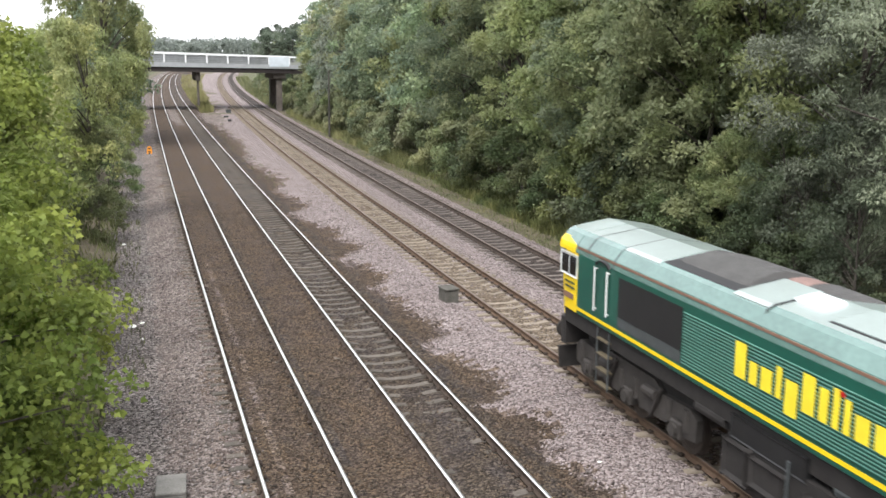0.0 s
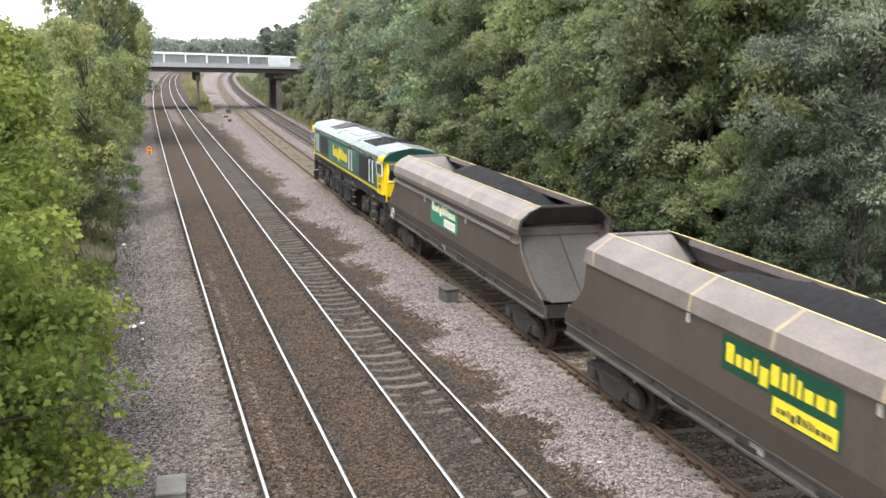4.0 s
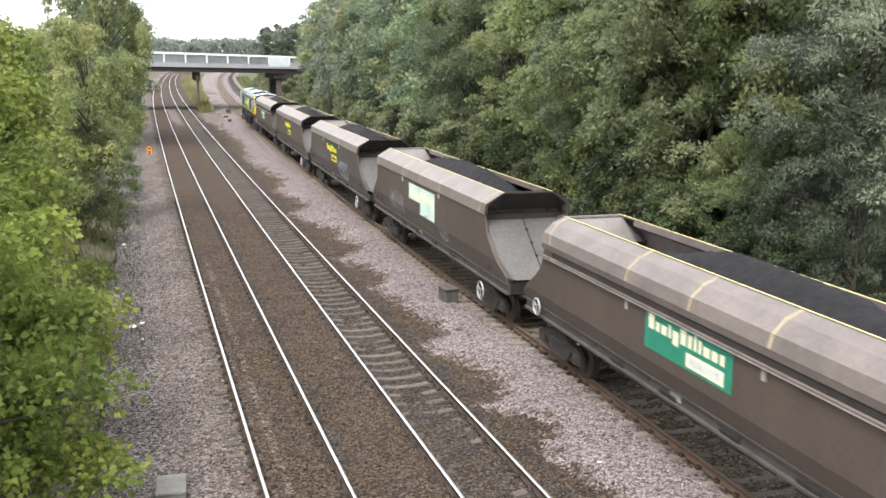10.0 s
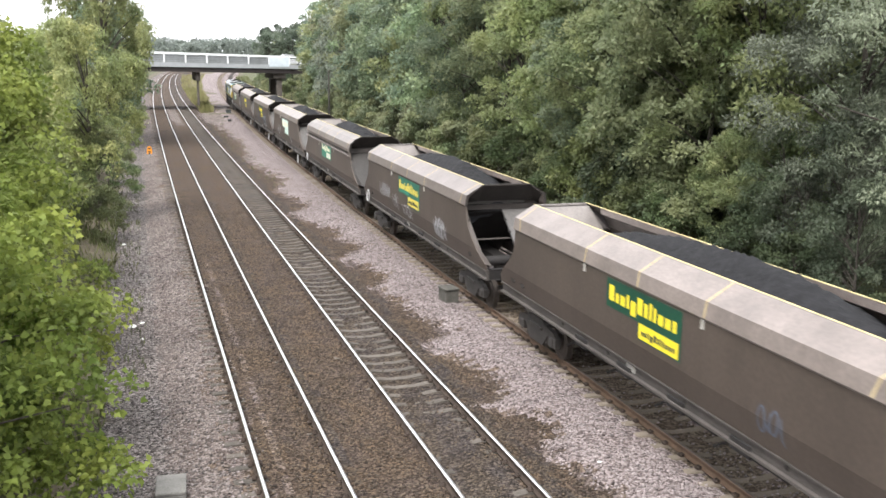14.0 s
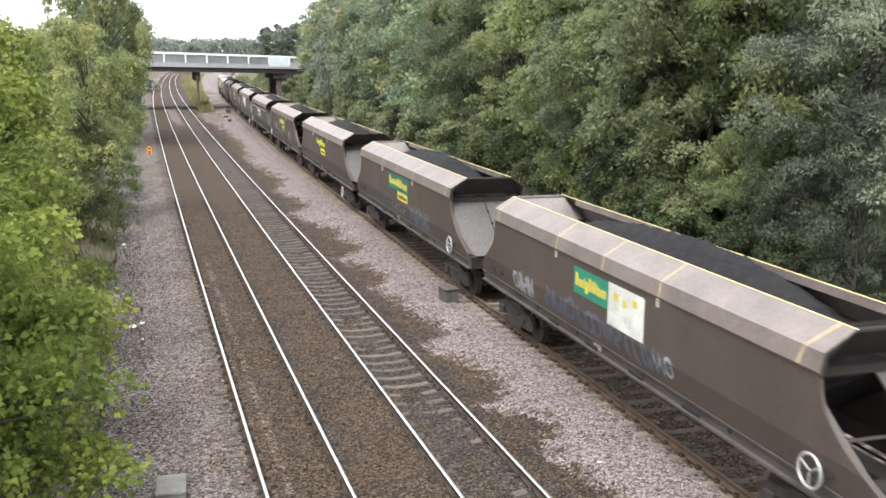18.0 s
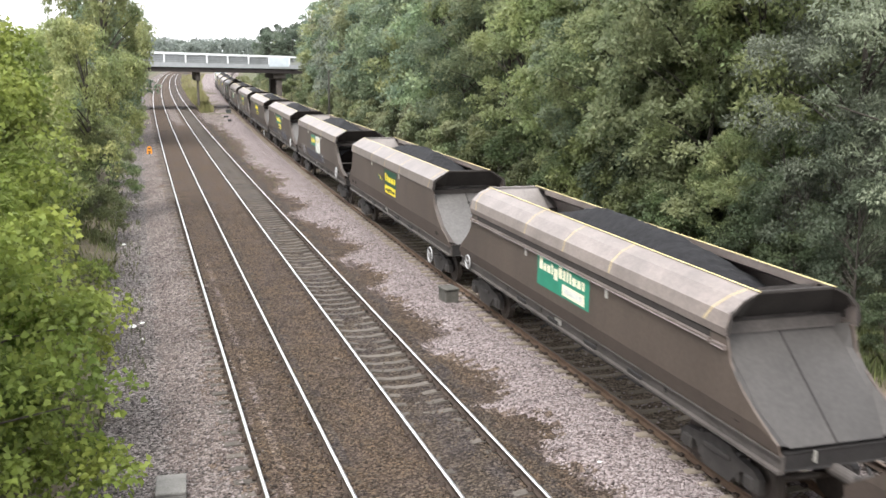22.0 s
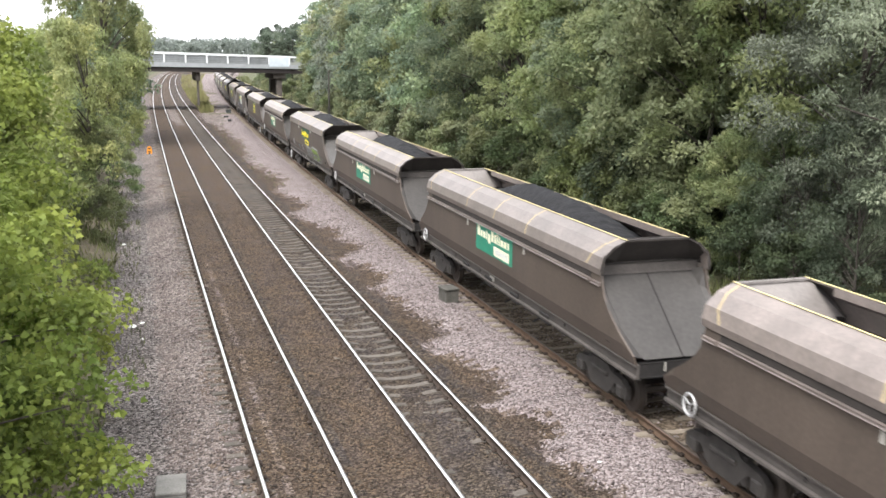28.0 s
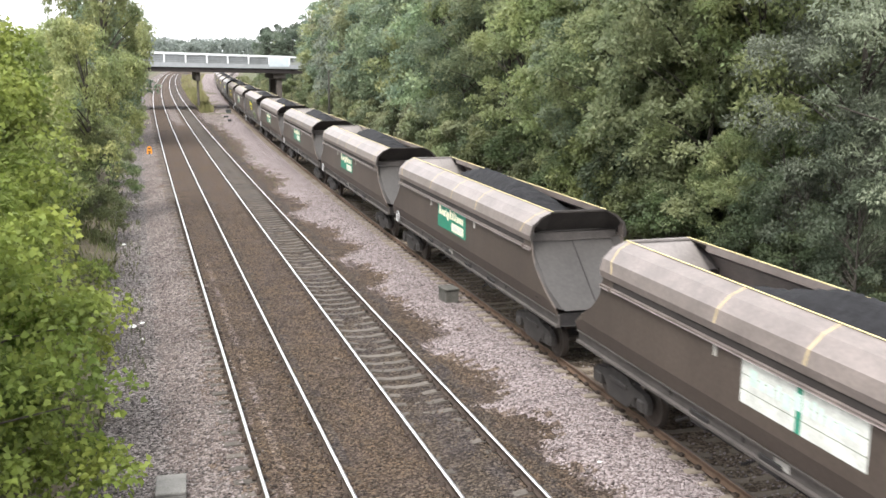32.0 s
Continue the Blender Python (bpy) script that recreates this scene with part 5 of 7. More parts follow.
    # flat black patch on the closed roof, for the shade inside the recess
    part("silencer_well", roof_patch(-0.98, 0.92, 2.85, 5.45, 0.006), M_LBLACK, roof, "black patch for the shaded recess round the silencer")
    part("silencer", roof_hump(-0.78, 0.98, ((5.42, 0.02), (5.2, 0.12), (4.6, 0.17), (3.3, 0.17), (2.95, 0.15), (2.9, 0.0))), M_LGRILL, roof, "sooty rounded silencer")
    part("exhaust_port", roof_hump(0.05, 0.9, ((2.9, 0.0), (2.85, 0.10), (2.3, 0.10), (2.25, 0.0))), M_EXH, roof, "burnt pinkish-brown exhaust port")
    part("exhaust_cowl", roof_hump(-0.02, 0.98, ((2.25, 0.0), (2.2, 0.12), (1.4, 0.10), (1.15, 0.0))), M_LGRILL, roof, "sooty rounded cowl")
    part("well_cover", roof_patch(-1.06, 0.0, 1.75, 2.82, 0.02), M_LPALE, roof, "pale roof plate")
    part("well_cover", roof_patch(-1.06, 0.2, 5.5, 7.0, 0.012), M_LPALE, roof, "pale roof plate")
    part("roof_hatch", roof_patch(-0.58, -0.12, 1.0, 1.72, 0.05, 0.05), M_WHITE_PAINT, roof, "white roof hatch")
    part("roof_joint", roof_patch(-0.82, 0.48, -2.04, 0.52, 0.008), M_LBLACK, roof, "black joint round the hatches")
    for y0, y1 in ((-0.72, 0.48), (-2.0, -0.78)):
        hatch = part("roof_hatch", roof_patch(-0.775, 0.46, y0, y1, 0.024), M_LPALE, roof, "pale flat roof hatch")
        for y in (y0 + 0.25, y1 - 0.25):
            part("hinge", box(0.36, 0.46, y - 0.07, y + 0.07, roof_z(0.4) + 0.02, roof_z(0.4) + 0.045), M_LSTEP, hatch)
    for y, x0 in ((1.72, -0.5), (-3.62, 1.2)):
        part("roof_hose", roof_patch(-1.29, x0, y - 0.022, y + 0.022, 0.022), M_LBLACK, roof, "black hose over the roof")
    for y in (-8.7, 7.05, 8.4):
        bm = loft([[(x * 1.004, y + d, z + 0.006) for x, _, z in roof_ring(0)] for d in (-0.022, 0.022)], closed=False)
        part("roof_seam", bm, M_LSTEP, roof)
    # cabs, alike at both ends
    for s in (-1, 1):
        cab = part("cab", loft([[(x * w, s * y, z) for x, z in ((-1.30, 1.86), (-1.30, 2.62), (-1.27, 3.32), (1.27, 3.32), (1.30, 2.62), (1.30, 1.86))]
                                for y, w in ((8.9, 1.0), (9.6, 0.98), (9.86, 0.92))]), M_LYELLOW, t, "yellow cab end")
        front = [[(x * w, s * y, z) for x, z in ((-1.2, zl), (1.2, zl))] for zl, y, w in ((1.58, 10.0, 0.93), (2.46, 10.14, 0.93), (3.50, 9.90, 0.93))]
        bm = bmesh.new()
        rows = [[bm.verts.new(p) for p in r] for r in front]
        back = [[bm.verts.new((p[0], s * 9.5, p[2])) for p in r] for r in front]
        for k in range(2):
            bm.faces.new((rows[k][0], rows[k][1], rows[k + 1][1], rows[k + 1][0]))
            bm.faces.new((rows[k][0], back[k][0], back[k + 1][0], rows[k + 1][0]))
            bm.faces.new((rows[k][1], back[k][1], back[k + 1][1], rows[k + 1][1]))
        bm.faces.new((rows[0][0], rows[0][1], back[0][1], back[0][0]))
        bm.faces.new((rows[2][0], rows[2][1], back[2][1], back[2][0]))
        bm.faces.new((back[0][0], back[0][1], back[1][1], back[1][0]))
        bm.faces.new((back[1][0], back[1][1], back[2][1], back[2][0]))
        bmesh.ops.recalc_face_normals(bm, faces=bm.faces)
        nose = part("nose", bm, M_LYELLOW, t, "yellow cab front")
        # windscreens lie on the raked upper front
        for x0, x1 in ((-1.02, -0.13), (0.13, 1.02)):
            ws, fr = bmesh.new(), bmesh.new()
            for bmx, g, off in ((fr, 0.04, 0.006), (ws, 0.0, 0.014)):
                q = []
                for x, z in ((x0 - g, 2.56 - g), (x1 + g, 2.56 - g), (x1 + g, 3.28 + g), (x0 - g, 3.28 + g)):
                    y = 10.14 - (z - 2.46) * 0.25 + off
                    q.append((x, y, z))
                a = [bmx.verts.new((x, s * y, z)) for x, y, z in q]
                b = [bmx.verts.new((x, s * (y - 0.05), z)) for x, y, z in q]
                bmx.faces.new(a)
                for k in range(4):
                    bmx.faces.new((a[k], b[k], b[(k + 1) % 4], a[(k + 1) % 4]))
                bmesh.ops.recalc_face_normals(bmx, faces=bmx.faces)
            f = part("windscreen_frame", fr, M_LBLACK, nose)
            part("windscreen", ws, M_GLASS, nose, "dark windscreen")
        part("ledge", box(-1.1, 1.1, s * 10.12, s * 10.17, 2.455, 2.485), M_CHROME, nose, "pale ledge below the windscreens")
        for k, x in enumerate((-0.88, 0.88)):
            part("lamp_housing", box(x - 0.2, x + 0.2, s * 10.02, s * 10.10, 1.66, 1.82, 0.02), M_LBLACK, nose, "black lamp housing")
            part("headlight", tube((x - 0.07, s * 10.08, 1.74), (x - 0.07, s * 10.115, 1.74), 0.065, 14), M_LAMP, nose, "round headlight")
            part("tail_light", tube((x + 0.1, s * 10.08, 1.74), (x + 0.1, s * 10.11, 1.74), 0.05, 12), M_RED, nose, "red tail light")
        part("top_lamp", tube((0, s * 9.9, 3.44), (0, s * 10.15, 3.44), 0.09, 14), M_LBLACK, nose, "round top lamp")
        part("equipment_box", box(0.15, 0.75, s * 10.09, s * 10.2, 1.75, 2.1, 0.02), M_LYELLOW, nose)
        for z in (2.21, 2.31):
            part("print_bar", box(-0.35, 0.35, s * 10.115, s * 10.132, z, z + 0.05), M_BARS, nose)
        # side windows and the warning panel of the cab
        for x in (-1, 1):
            sw = part("side_window", box(x * 1.262, x * 1.312, s * 8.92, s * 9.86, 2.68, 3.22, 0.015), M_CHROME, cab, "pale side window frame")
            for y0, y1 in ((8.97, 9.34), (9.40, 9.80)):
                part("pane", box(x * 1.30, x * 1.318, s * y0, s * y1, 2.73, 3.17), M_GLASS, sw, "dark pane")
            for z in (2.38, 2.5):
                part("print_bar", box(x * 1.296, x * 1.306, s * 9.05, s * 9.6, z, z + 0.05), M_BARS, cab)
            part("print_bar", box(x * 1.296, x * 1.306, s * 9.1, s * 9.65, 2.12, 2.26), M_LORANGE, cab)
            part("cab_cap", loft([[(x * 1.306, s * y, 3.28), (x * 1.30, s * y, 3.36), (x * 1.278, s * y, 3.46), (x * 1.16, s * y, 3.59), (x * 1.14, s * y, 3.56), (x * 1.25, s * y, 3.44), (x * 1.27, s * y, 3.28)]
                                  for y in (9.05, 9.62, 9.97)]), M_LYELLOW, cab, "yellow corner above the side window")
        # roof end with green visor
        vis = part("visor", loft([[(x, s * y, z) for x, y, z in ((-1.26, 10.06, 3.36), (-1.24, 10.07, 3.46), (-1.08, 10.08, 3.61), (-0.6, 10.10, 3.80), (0, 10.11, 3.87), (0.6, 10.10, 3.80),
                                                                 (1.08, 10.08, 3.61), (1.24, 10.07, 3.46), (1.26, 10.06, 3.36))],
                                  [(x, s * 9.9, z) for x, z in ((-1.26, 3.35), (-1.24, 3.45), (-1.08, 3.60), (-0.6, 3.79), (0, 3.86), (0.6, 3.79), (1.08, 3.60), (1.24, 3.45), (1.26, 3.35))]]),
                   M_LVISOR, t, "deep green arched visor")
        part("cab_roof", loft([roof_ring(s * 9.02), roof_ring(s * 9.6, 0.99, 0.0), roof_ring(s * 10.03, 0.965, 0.015)], index=ROOF_TONES), [M_LROOF, M_LTOP], t, "pale teal cab roof")
        # buffer beam
        bb = part("buffer_beam", box(-1.2, 1.2, s * 9.75, s * 10.02, 0.85, 1.56, 0.03), M_UNDER, t, "black buffer beam")
        part("snow_plough", plate([(-1.2, 0.2), (1.2, 0.2), (1.25, 0.75), (-1.25, 0.75)], s * 9.95, s * 10.05, axis="Y"), M_UNDER, bb, "black plough")
        for x in (-0.87, 0.87):
            b = part("buffer", tube((x, s * 10.0, 1.05), (x, s * 10.45, 1.05), 0.10, 12), M_BOGIE, bb, "black buffer")
            part("buffer_head", tube((x, s * 10.45, 1.05), (x, s * 10.50, 1.05), 0.24, 16), M_BOGIE, b)
        part("coupling", tube((0, s * 10.0, 0.98), (0, s * 10.3, 0.98), 0.10, 10), M_BOGIE, bb)
        for x in (-0.45, -0.3, 0.35, 0.5):
            part("brake_pipe", tube((x, s * 10.05, 0.95), (x, s * 10.25, 0.55), 0.03, 6), M_CHROME if x == 0.35 else M_UNDER, bb)
    # underframe, tank and bogies
    part("underframe", box(-1.2, 1.2, -9.8, 9.8, 1.45, 1.86, 0.02), M_UNDER, t, "black underframe")
    tank = part("fuel_tank", plate([(-1.25, 1.35), (-1.25, 0.55), (-1.0, 0.28), (1.0, 0.28), (1.25, 0.55), (1.25, 1.35)], -2.7, 2.4, axis="Y"), M_UNDER, t, "black fuel tank")
    for s in (-1, 1):
        part("air_reservoir", tube((s * 1.05, -3.6, 1.45), (s * 1.05, -0.4, 1.45), 0.16, 12), M_LSTEP, tank, "grey air reservoir")
        part("battery_box", box(s * 0.9, s * 1.26, 0.2, 2.3, 1.3, 1.7, 0.02), M_LBLACK, tank)
        for y, w, z0, z1, d in ((2.0, 0.7, 0.62, 1.25, 1.33), (1.1, 0.9, 0.72, 1.2, 1.31), (-0.2, 0.55, 0.5, 1.15, 1.34), (-1.55, 0.8, 0.6, 1.3, 1.30), (-2.55, 0.5, 0.7, 1.2, 1.33)):
            part("equipment_box", box(s * 1.1, s * d, y - w / 2, y + w / 2, z0, z1, 0.06), M_UNDER, tank, "black equipment box")
        for y in (0.6, -0.85, -2.05):
            part("drain_pipe", tube((s * 1.29, y, 1.5), (s * 1.29, y, 0.5), 0.03, 8), M_LSTEP, tank)
        part("brake_reservoir", tube((s * 1.10, 2.6, 1.40), (s * 1.10, 3.6, 1.40), 0.13, 12), M_UNDER, tank)
        part("sight_glass", box(s * 1.252, s * 1.262, -1.0, -0.8, 0.7, 1.0), M_CHROME, tank)
    wm = wheelset_mesh(0.53)
    out = [(-2.75, 0.5), (-2.75, 0.95), (-2.5, 1.1), (-1.4, 1.05), (-1.1, 1.25), (1.1, 1.25), (1.4, 1.05), (2.5, 1.1), (2.75, 0.95), (2.75, 0.5), (2.3, 0.45), (2.2, 0.75), (1.9, 0.75),
           (1.6, 0.5), (0.5, 0.45), (0.35, 0.72), (-0.35, 0.72), (-0.5, 0.45), (-1.6, 0.5), (-1.9, 0.75), (-2.2, 0.75), (-2.3, 0.45)]
    fb = plate(out, -0.08, 0.08)
    for y in (-2.05, 0.0, 2.05):
        box(-0.06, 0.16, y - 0.2, y + 0.2, 0.36, 0.72, 0.03, fb)
        tube((0.12, y, 0.54), (0.22, y, 0.54), 0.14, 12, bm=fb)
        for k in (-0.34, 0.34):
            tube((0.05, y + k, 0.6), (0.05, y + k, 1.05), 0.10, 10, bm=fb)
    for y in (-1.0, 1.0):
        tube((0.1, y - 0.25, 0.95), (0.1, y + 0.25, 0.95), 0.12, 10, bm=fb)
        tube((0.1, y, 0.45), (0.16, y + 0.5, 1.2), 0.04, 6, bm=fb)
    cheek = bm_mesh("side_frame", fb, M_BOGIE)
    mid = bm_mesh("bogie", box(-0.95, 0.95, -2.4, 2.4, 0.75, 1.4, 0.03), M_UNDER)
    for y in (-6.55, 6.55):
        b = part("bogie", mid, None, t, "black three-axle bogie")
        b.matrix_basis = pose(0.1, y, 0)
        for s in (-1, 1):
            f = part("side_frame", cheek, None, b)
            f.matrix_basis = Matrix.Translation((s * 1.0, 0, 0)) @ (Matrix.Identity(4) if s == 1 else pose(0, 0, 0, 0, 0, 180))
        for dy in (-2.05, 0.0, 2.05):
            w = part("wheelset", wm, None, b, "steel wheels on an axle")
            w.matrix_basis = pose(0, dy, 0.53)
    for o in t.children_recursive:
        if not (o.name.startswith("bogie") or o.parent.name.startswith("bogie")):
            o.data.transform(Matrix.Diagonal((1, 0.98, 1, 1)))
    return t


M_LROOF_EDGE = material("pale_louvre_edge", (0.13, 0.31, 0.25), 0.4, vary=0.12, scale=2)
loco = build_loco()


# ---- plants ----
M_BARK = material("grey_brown_bark", (0.085, 0.072, 0.060), 0.9, vary=0.35, scale=2.0, bump=0.9, bump_scale=25, streak=(1, 1, 0.25))
M_LEAF_MAPLE = leaf_material("maple_leaf", (0.192, 0.246, 0.060), sat=(1.0, 1.12), vary=0.25, hue=0.02, gloss=0.6, back=0.5)
M_LEAF_LIME = leaf_material("light_maple_leaf", (0.212, 0.258, 0.064), sat=(1.0, 1.12), vary=0.25, hue=0.02, gloss=0.6, back=0.5)
M_LEAF_MID = leaf_material("mid_green_leaf", (0.228, 0.268, 0.126), back=0.58)
M_LEAF_OLIVE = leaf_material("olive_leaf", (0.250, 0.288, 0.124), hue=0.015, back=0.58)
M_LEAF_ASH = leaf_material("grey_ash_leaf", (0.182, 0.210, 0.142), back=0.45, vary=0.3, hue=0.012)
M_LEAF_DEEP = leaf_material("deep_green_leaf", (0.182, 0.236, 0.132), back=0.58)
M_LEAF_BIRCH = leaf_material("birch_leaf", (0.222, 0.262, 0.122), back=0.58)
M_LEAF_WEEP = leaf_material("weeping_birch_leaf", (0.225, 0.250, 0.110), vary=0.3, back=0.5)
# skyline leaf: distance haze mixed into the base colour
M_LEAF_HAZY = leaf_material("haze_grey_far_leaf", (0.185, 0.215, 0.185), vary=0.15, back=0.45)
M_LEAF_HAZEL = leaf_material("hazel_leaf", (0.200, 0.230, 0.082), back=0.4)
M_LEAF_YELLOW = leaf_material("yellowing_weed_leaf", (0.235, 0.225, 0.095), back=0.4)


def leaves_at(rng, centres, radii, count, size, shape="simple", droop=0.3, squash=0.8, up=0.6):
    """Leaf blades scattered over and inside clumps; each clump is an uneven ellipsoid."""
    n_c = len(centres)
    w = radii ** 2
    which = rng.choice(n_c, count, p=w / w.sum())
    d = rng.normal(size=(count, 3))
    d /= np.linalg.norm(d, axis=1)[:, None]
    d[:, 2] = np.where(rng.random(count) < up, np.abs(d[:, 2]), d[:, 2])
    rad = radii[which] * (0.66 + 0.42 * rng.random(count) ** 0.7) * (1 + 0.18 * np.sin(d[:, 0] * 5 + which) * np.cos(d[:, 1] * 4 + 2 * which))
    pos = centres[which] + d * rad[:, None] * np.array([1, 1, squash])
    # the blade's own axes: it grows outward and hangs a little; its face looks up and out
    out = d + rng.normal(scale=0.55, size=(count, 3))
    out[:, 2] -= droop
    out /= np.linalg.norm(out, axis=1)[:, None]
    face = d * 1.1 + rng.normal(scale=0.38, size=(count, 3)) + np.array([0, 0, 0.35])
    side = np.cross(out, face)
    side /= np.linalg.norm(side, axis=1)[:, None] + 1e-9
    nrm = np.cross(side, out)
    ln = size * rng.uniform(0.65, 1.35, count)
    if shape == "simple":
        prof = np.array([(0, 0, 0), (0.38, 0.45, -0.06), (0, 1.0, -0.1), (-0.38, 0.45, -0.06)])
    elif shape == "small":
        prof = np.array([(-0.36, 0.12, 0), (0.36, 0.0, -0.04), (0.05, 1.05, -0.12)])
    elif shape == "narrow":
        prof = np.array([(-0.2, 0.1, 0), (0.2, 0.0, -0.04), (0, 0.95, -0.14)])
    else:
        prof = np.array([(0, 0.0, 0), (0.62, 0.34, -0.08), (0.30, 0.60, 0.0), (0, 1.10, -0.14), (-0.30, 0.60, 0.0), (-0.62, 0.34, -0.08)])
    v = (pos[:, None, :] + ln[:, None, None] * (prof[None, :, 0:1] * side[:, None, :] + prof[None, :, 1:2] * out[:, None, :] + prof[None, :, 2:3] * nrm[:, None, :]))
    k = len(prof)
    return v.reshape(-1, 3), np.arange(count * k).reshape(count, k)


def limb_mesh(name, paths, mat):
    """Tapered limbs along short paths of (point, radius)."""
    bm = bmesh.new()
    for path in paths:
        for (a, ra), (b, rb) in zip(path, path[1:]):
            tube(a, b, ra, 7, r2=rb, bm=bm, caps=False)
    return bm_mesh(name, bm, mat, True)


def crown_clumps(rng, height, radius, base, kind, n):
    """Centres and sizes of the leaf clumps of a crown."""
    c, r = [], []
    lobes = 5
    while len(c) < n:
        t = rng.random()
        a = rng.uniform(0, 2 * math.pi)
        if kind == "round":
            env = math.sin(math.pi * min(1, 0.12 + 0.86 * t)) ** 0.6
        elif kind == "cone":
            env = (1 - t) ** 0.7 * 0.95 + 0.12
        elif kind == "bush":
            env = math.sqrt(max(0.02, 1 - t * t))
        else:
            env = 0.62 + 0.4 * math.sin(3.0 * t + 0.3)
        lump = 1 + 0.25 * math.sin(3 * a + 5 * t) + 0.12 * math.sin(7 * a)
        rr = radius * env * lump * math.sqrt(rng.uniform(0.38, 1.0))
        m = np.array((rr * math.cos(a), rr * math.sin(a), base + (height - base) * t))
        big = radius * rng.uniform(0.24, 0.40)
        # each lobe of the crown is a dome of smaller clumps, so that shade gathers beneath it
        for k in range(lobes):
            d = rng.normal(size=3)
            d[2] = abs(d[2]) * 0.9 + 0.15
            d[:2] += 0.7 * np.array((math.cos(a), math.sin(a)))
            d /= np.linalg.norm(d)
            c.append(tuple(m + d * big * rng.uniform(0.55, 0.95)))
            r.append(big * rng.uniform(0.36, 0.62))
    return np.array(c), np.array(r)


def tree_meshes(seed, height, radius, base, kind, clumps, count, size, leaf, bark=None, shape="simple", droop=0.3, squash=0.8):
    rng = np.random.default_rng(seed)
    c, r = crown_clumps(rng, height, radius, base, kind, clumps)
    if kind == "weep":
        # hanging strands: clumps repeated downward and narrowed
        extra, er = [], []
        for p, q in zip(c, r):
            for k in range(1, 4):
                extra.append(p + np.array([rng.normal(scale=0.1), rng.normal(scale=0.1), -0.45 * k]))
                er.append(q * (0.8 - 0.15 * k))
        c, r = np.concatenate([c, extra]), np.concatenate([r, er])
        c[:, 2] = np.maximum(c[:, 2], 0.3)
    v, f = leaves_at(rng, c, r, count, size, shape, droop, squash)
    crown = np_mesh("crown", v, f, [leaf])
    paths = []
    lean = rng.normal(scale=0.25, size=2)
    r0 = 0.0115 * height
    trunk = [((0, 0, -0.3), r0 * 1.25), ((lean[0] * 0.2, lean[1] * 0.2, height * 0.22), r0), ((lean[0] * 0.6, lean[1] * 0.6, height * 0.5), r0 * 0.7),
             ((lean[0], lean[1], height * 0.86), r0 * 0.25)]
    paths.append(trunk)
    for i in range(0, len(c), max(1, len(c) // 16)):
        p = c[i]
        z0 = max(height * 0.12, min(p[2] * 0.7, height * 0.7))
        s = Vector((lean[0] * z0 / height, lean[1] * z0 / height, z0))
        m = (s + Vector(p)) / 2 + Vector((0, 0, 0.25))
        paths.append([(s, r0 * 0.42), (m, r0 * 0.26), (Vector(p), r0 * 0.08)])
    return limb_mesh("trunk", paths, bark or M_BARK), crown


def ash_meshes(seed, height, radius, tufts, count, size, leaf):
    """Ash: the crown is made of separate drooping tufts of narrow leaflets with shade between them."""
    rng = np.random.default_rng(seed)
    c, _ = crown_clumps(rng, height, radius, 0.4, "round", tufts)
    r = rng.uniform(0.27, 0.50, len(c)) * min(1.0, height / 7.0)
    v, f = leaves_at(rng, c, r, count, size, "narrow", 0.8, 0.9, up=0.8)
    lean = rng.normal(scale=0.25, size=2)
    r0 = 0.0115 * height
    paths = [[((0, 0, -0.3), r0 * 1.25), ((lean[0] * 0.5, lean[1] * 0.5, height * 0.45), r0 * 0.75), ((lean[0], lean[1], height * 0.86), r0 * 0.25)]]
    for i in range(0, len(c), max(1, len(c) // 26)):
        z0 = max(height * 0.12, min(c[i][2] * 0.7, height * 0.7))
        s = Vector((lean[0] * z0 / height, lean[1] * z0 / height, z0))
        paths.append([(s, r0 * 0.4), ((s + Vector(c[i])) / 2 + Vector((0, 0, 0.25)), r0 * 0.24), (Vector(c[i]), r0 * 0.07)])
    return limb_mesh("trunk", paths, M_BARK), np_mesh("crown", v, f, [leaf])


def plant(name, label, category, meshes, x, y, scale=1.0, turn=0.0, group="", z=None, stretch=1.0):
    t = thing(name, label, category, group)
    t.matrix_basis = pose(x, y, (on_ground(x, y) if z is None else z), 0, 0, turn) @ Matrix.Diagonal((scale, scale, scale * stretch, 1))
    for nm, me in zip(("trunk", "crown"), meshes):
        part(nm, me, None, t)
    return t


rng_p = random.Random(11)
TREE_KINDS = (
    (1, 12.0, 3.3, 0.6, "round", 330, M_LEAF_MID, M_BARK, "small", 0.3),
    (2, 12.0, 3.1, 0.5, "round", 330, M_LEAF_OLIVE, M_BARK, "small", 0.3),
    (3, 12.0, 3.5, 0.3, "round", 380, M_LEAF_ASH, M_BARK, "small", 0.5),
    (4, 12.0, 3.1, 0.6, "tall", 330, M_LEAF_DEEP, M_BARK, "small", 0.3),
    (5, 12.0, 2.8, 0.8, "tall", 300, M_LEAF_BIRCH, M_BARK, "small", 0.7),
)
# leaf colours made paler and bluer to stand for haze over far trees
HAZED_LEAVES = [leaf_material(nm, col, back=0.42) for nm, col in (("hazed_green_leaf", (0.194, 0.250, 0.141)), ("hazed_olive_leaf", (0.226, 0.248, 0.124)), ("hazed_willow_leaf", (0.21, 0.245, 0.185)),
                                                             ("hazed_blue_green_leaf", (0.173, 0.225, 0.153)), ("hazed_birch_leaf", (0.215, 0.250, 0.143)))]
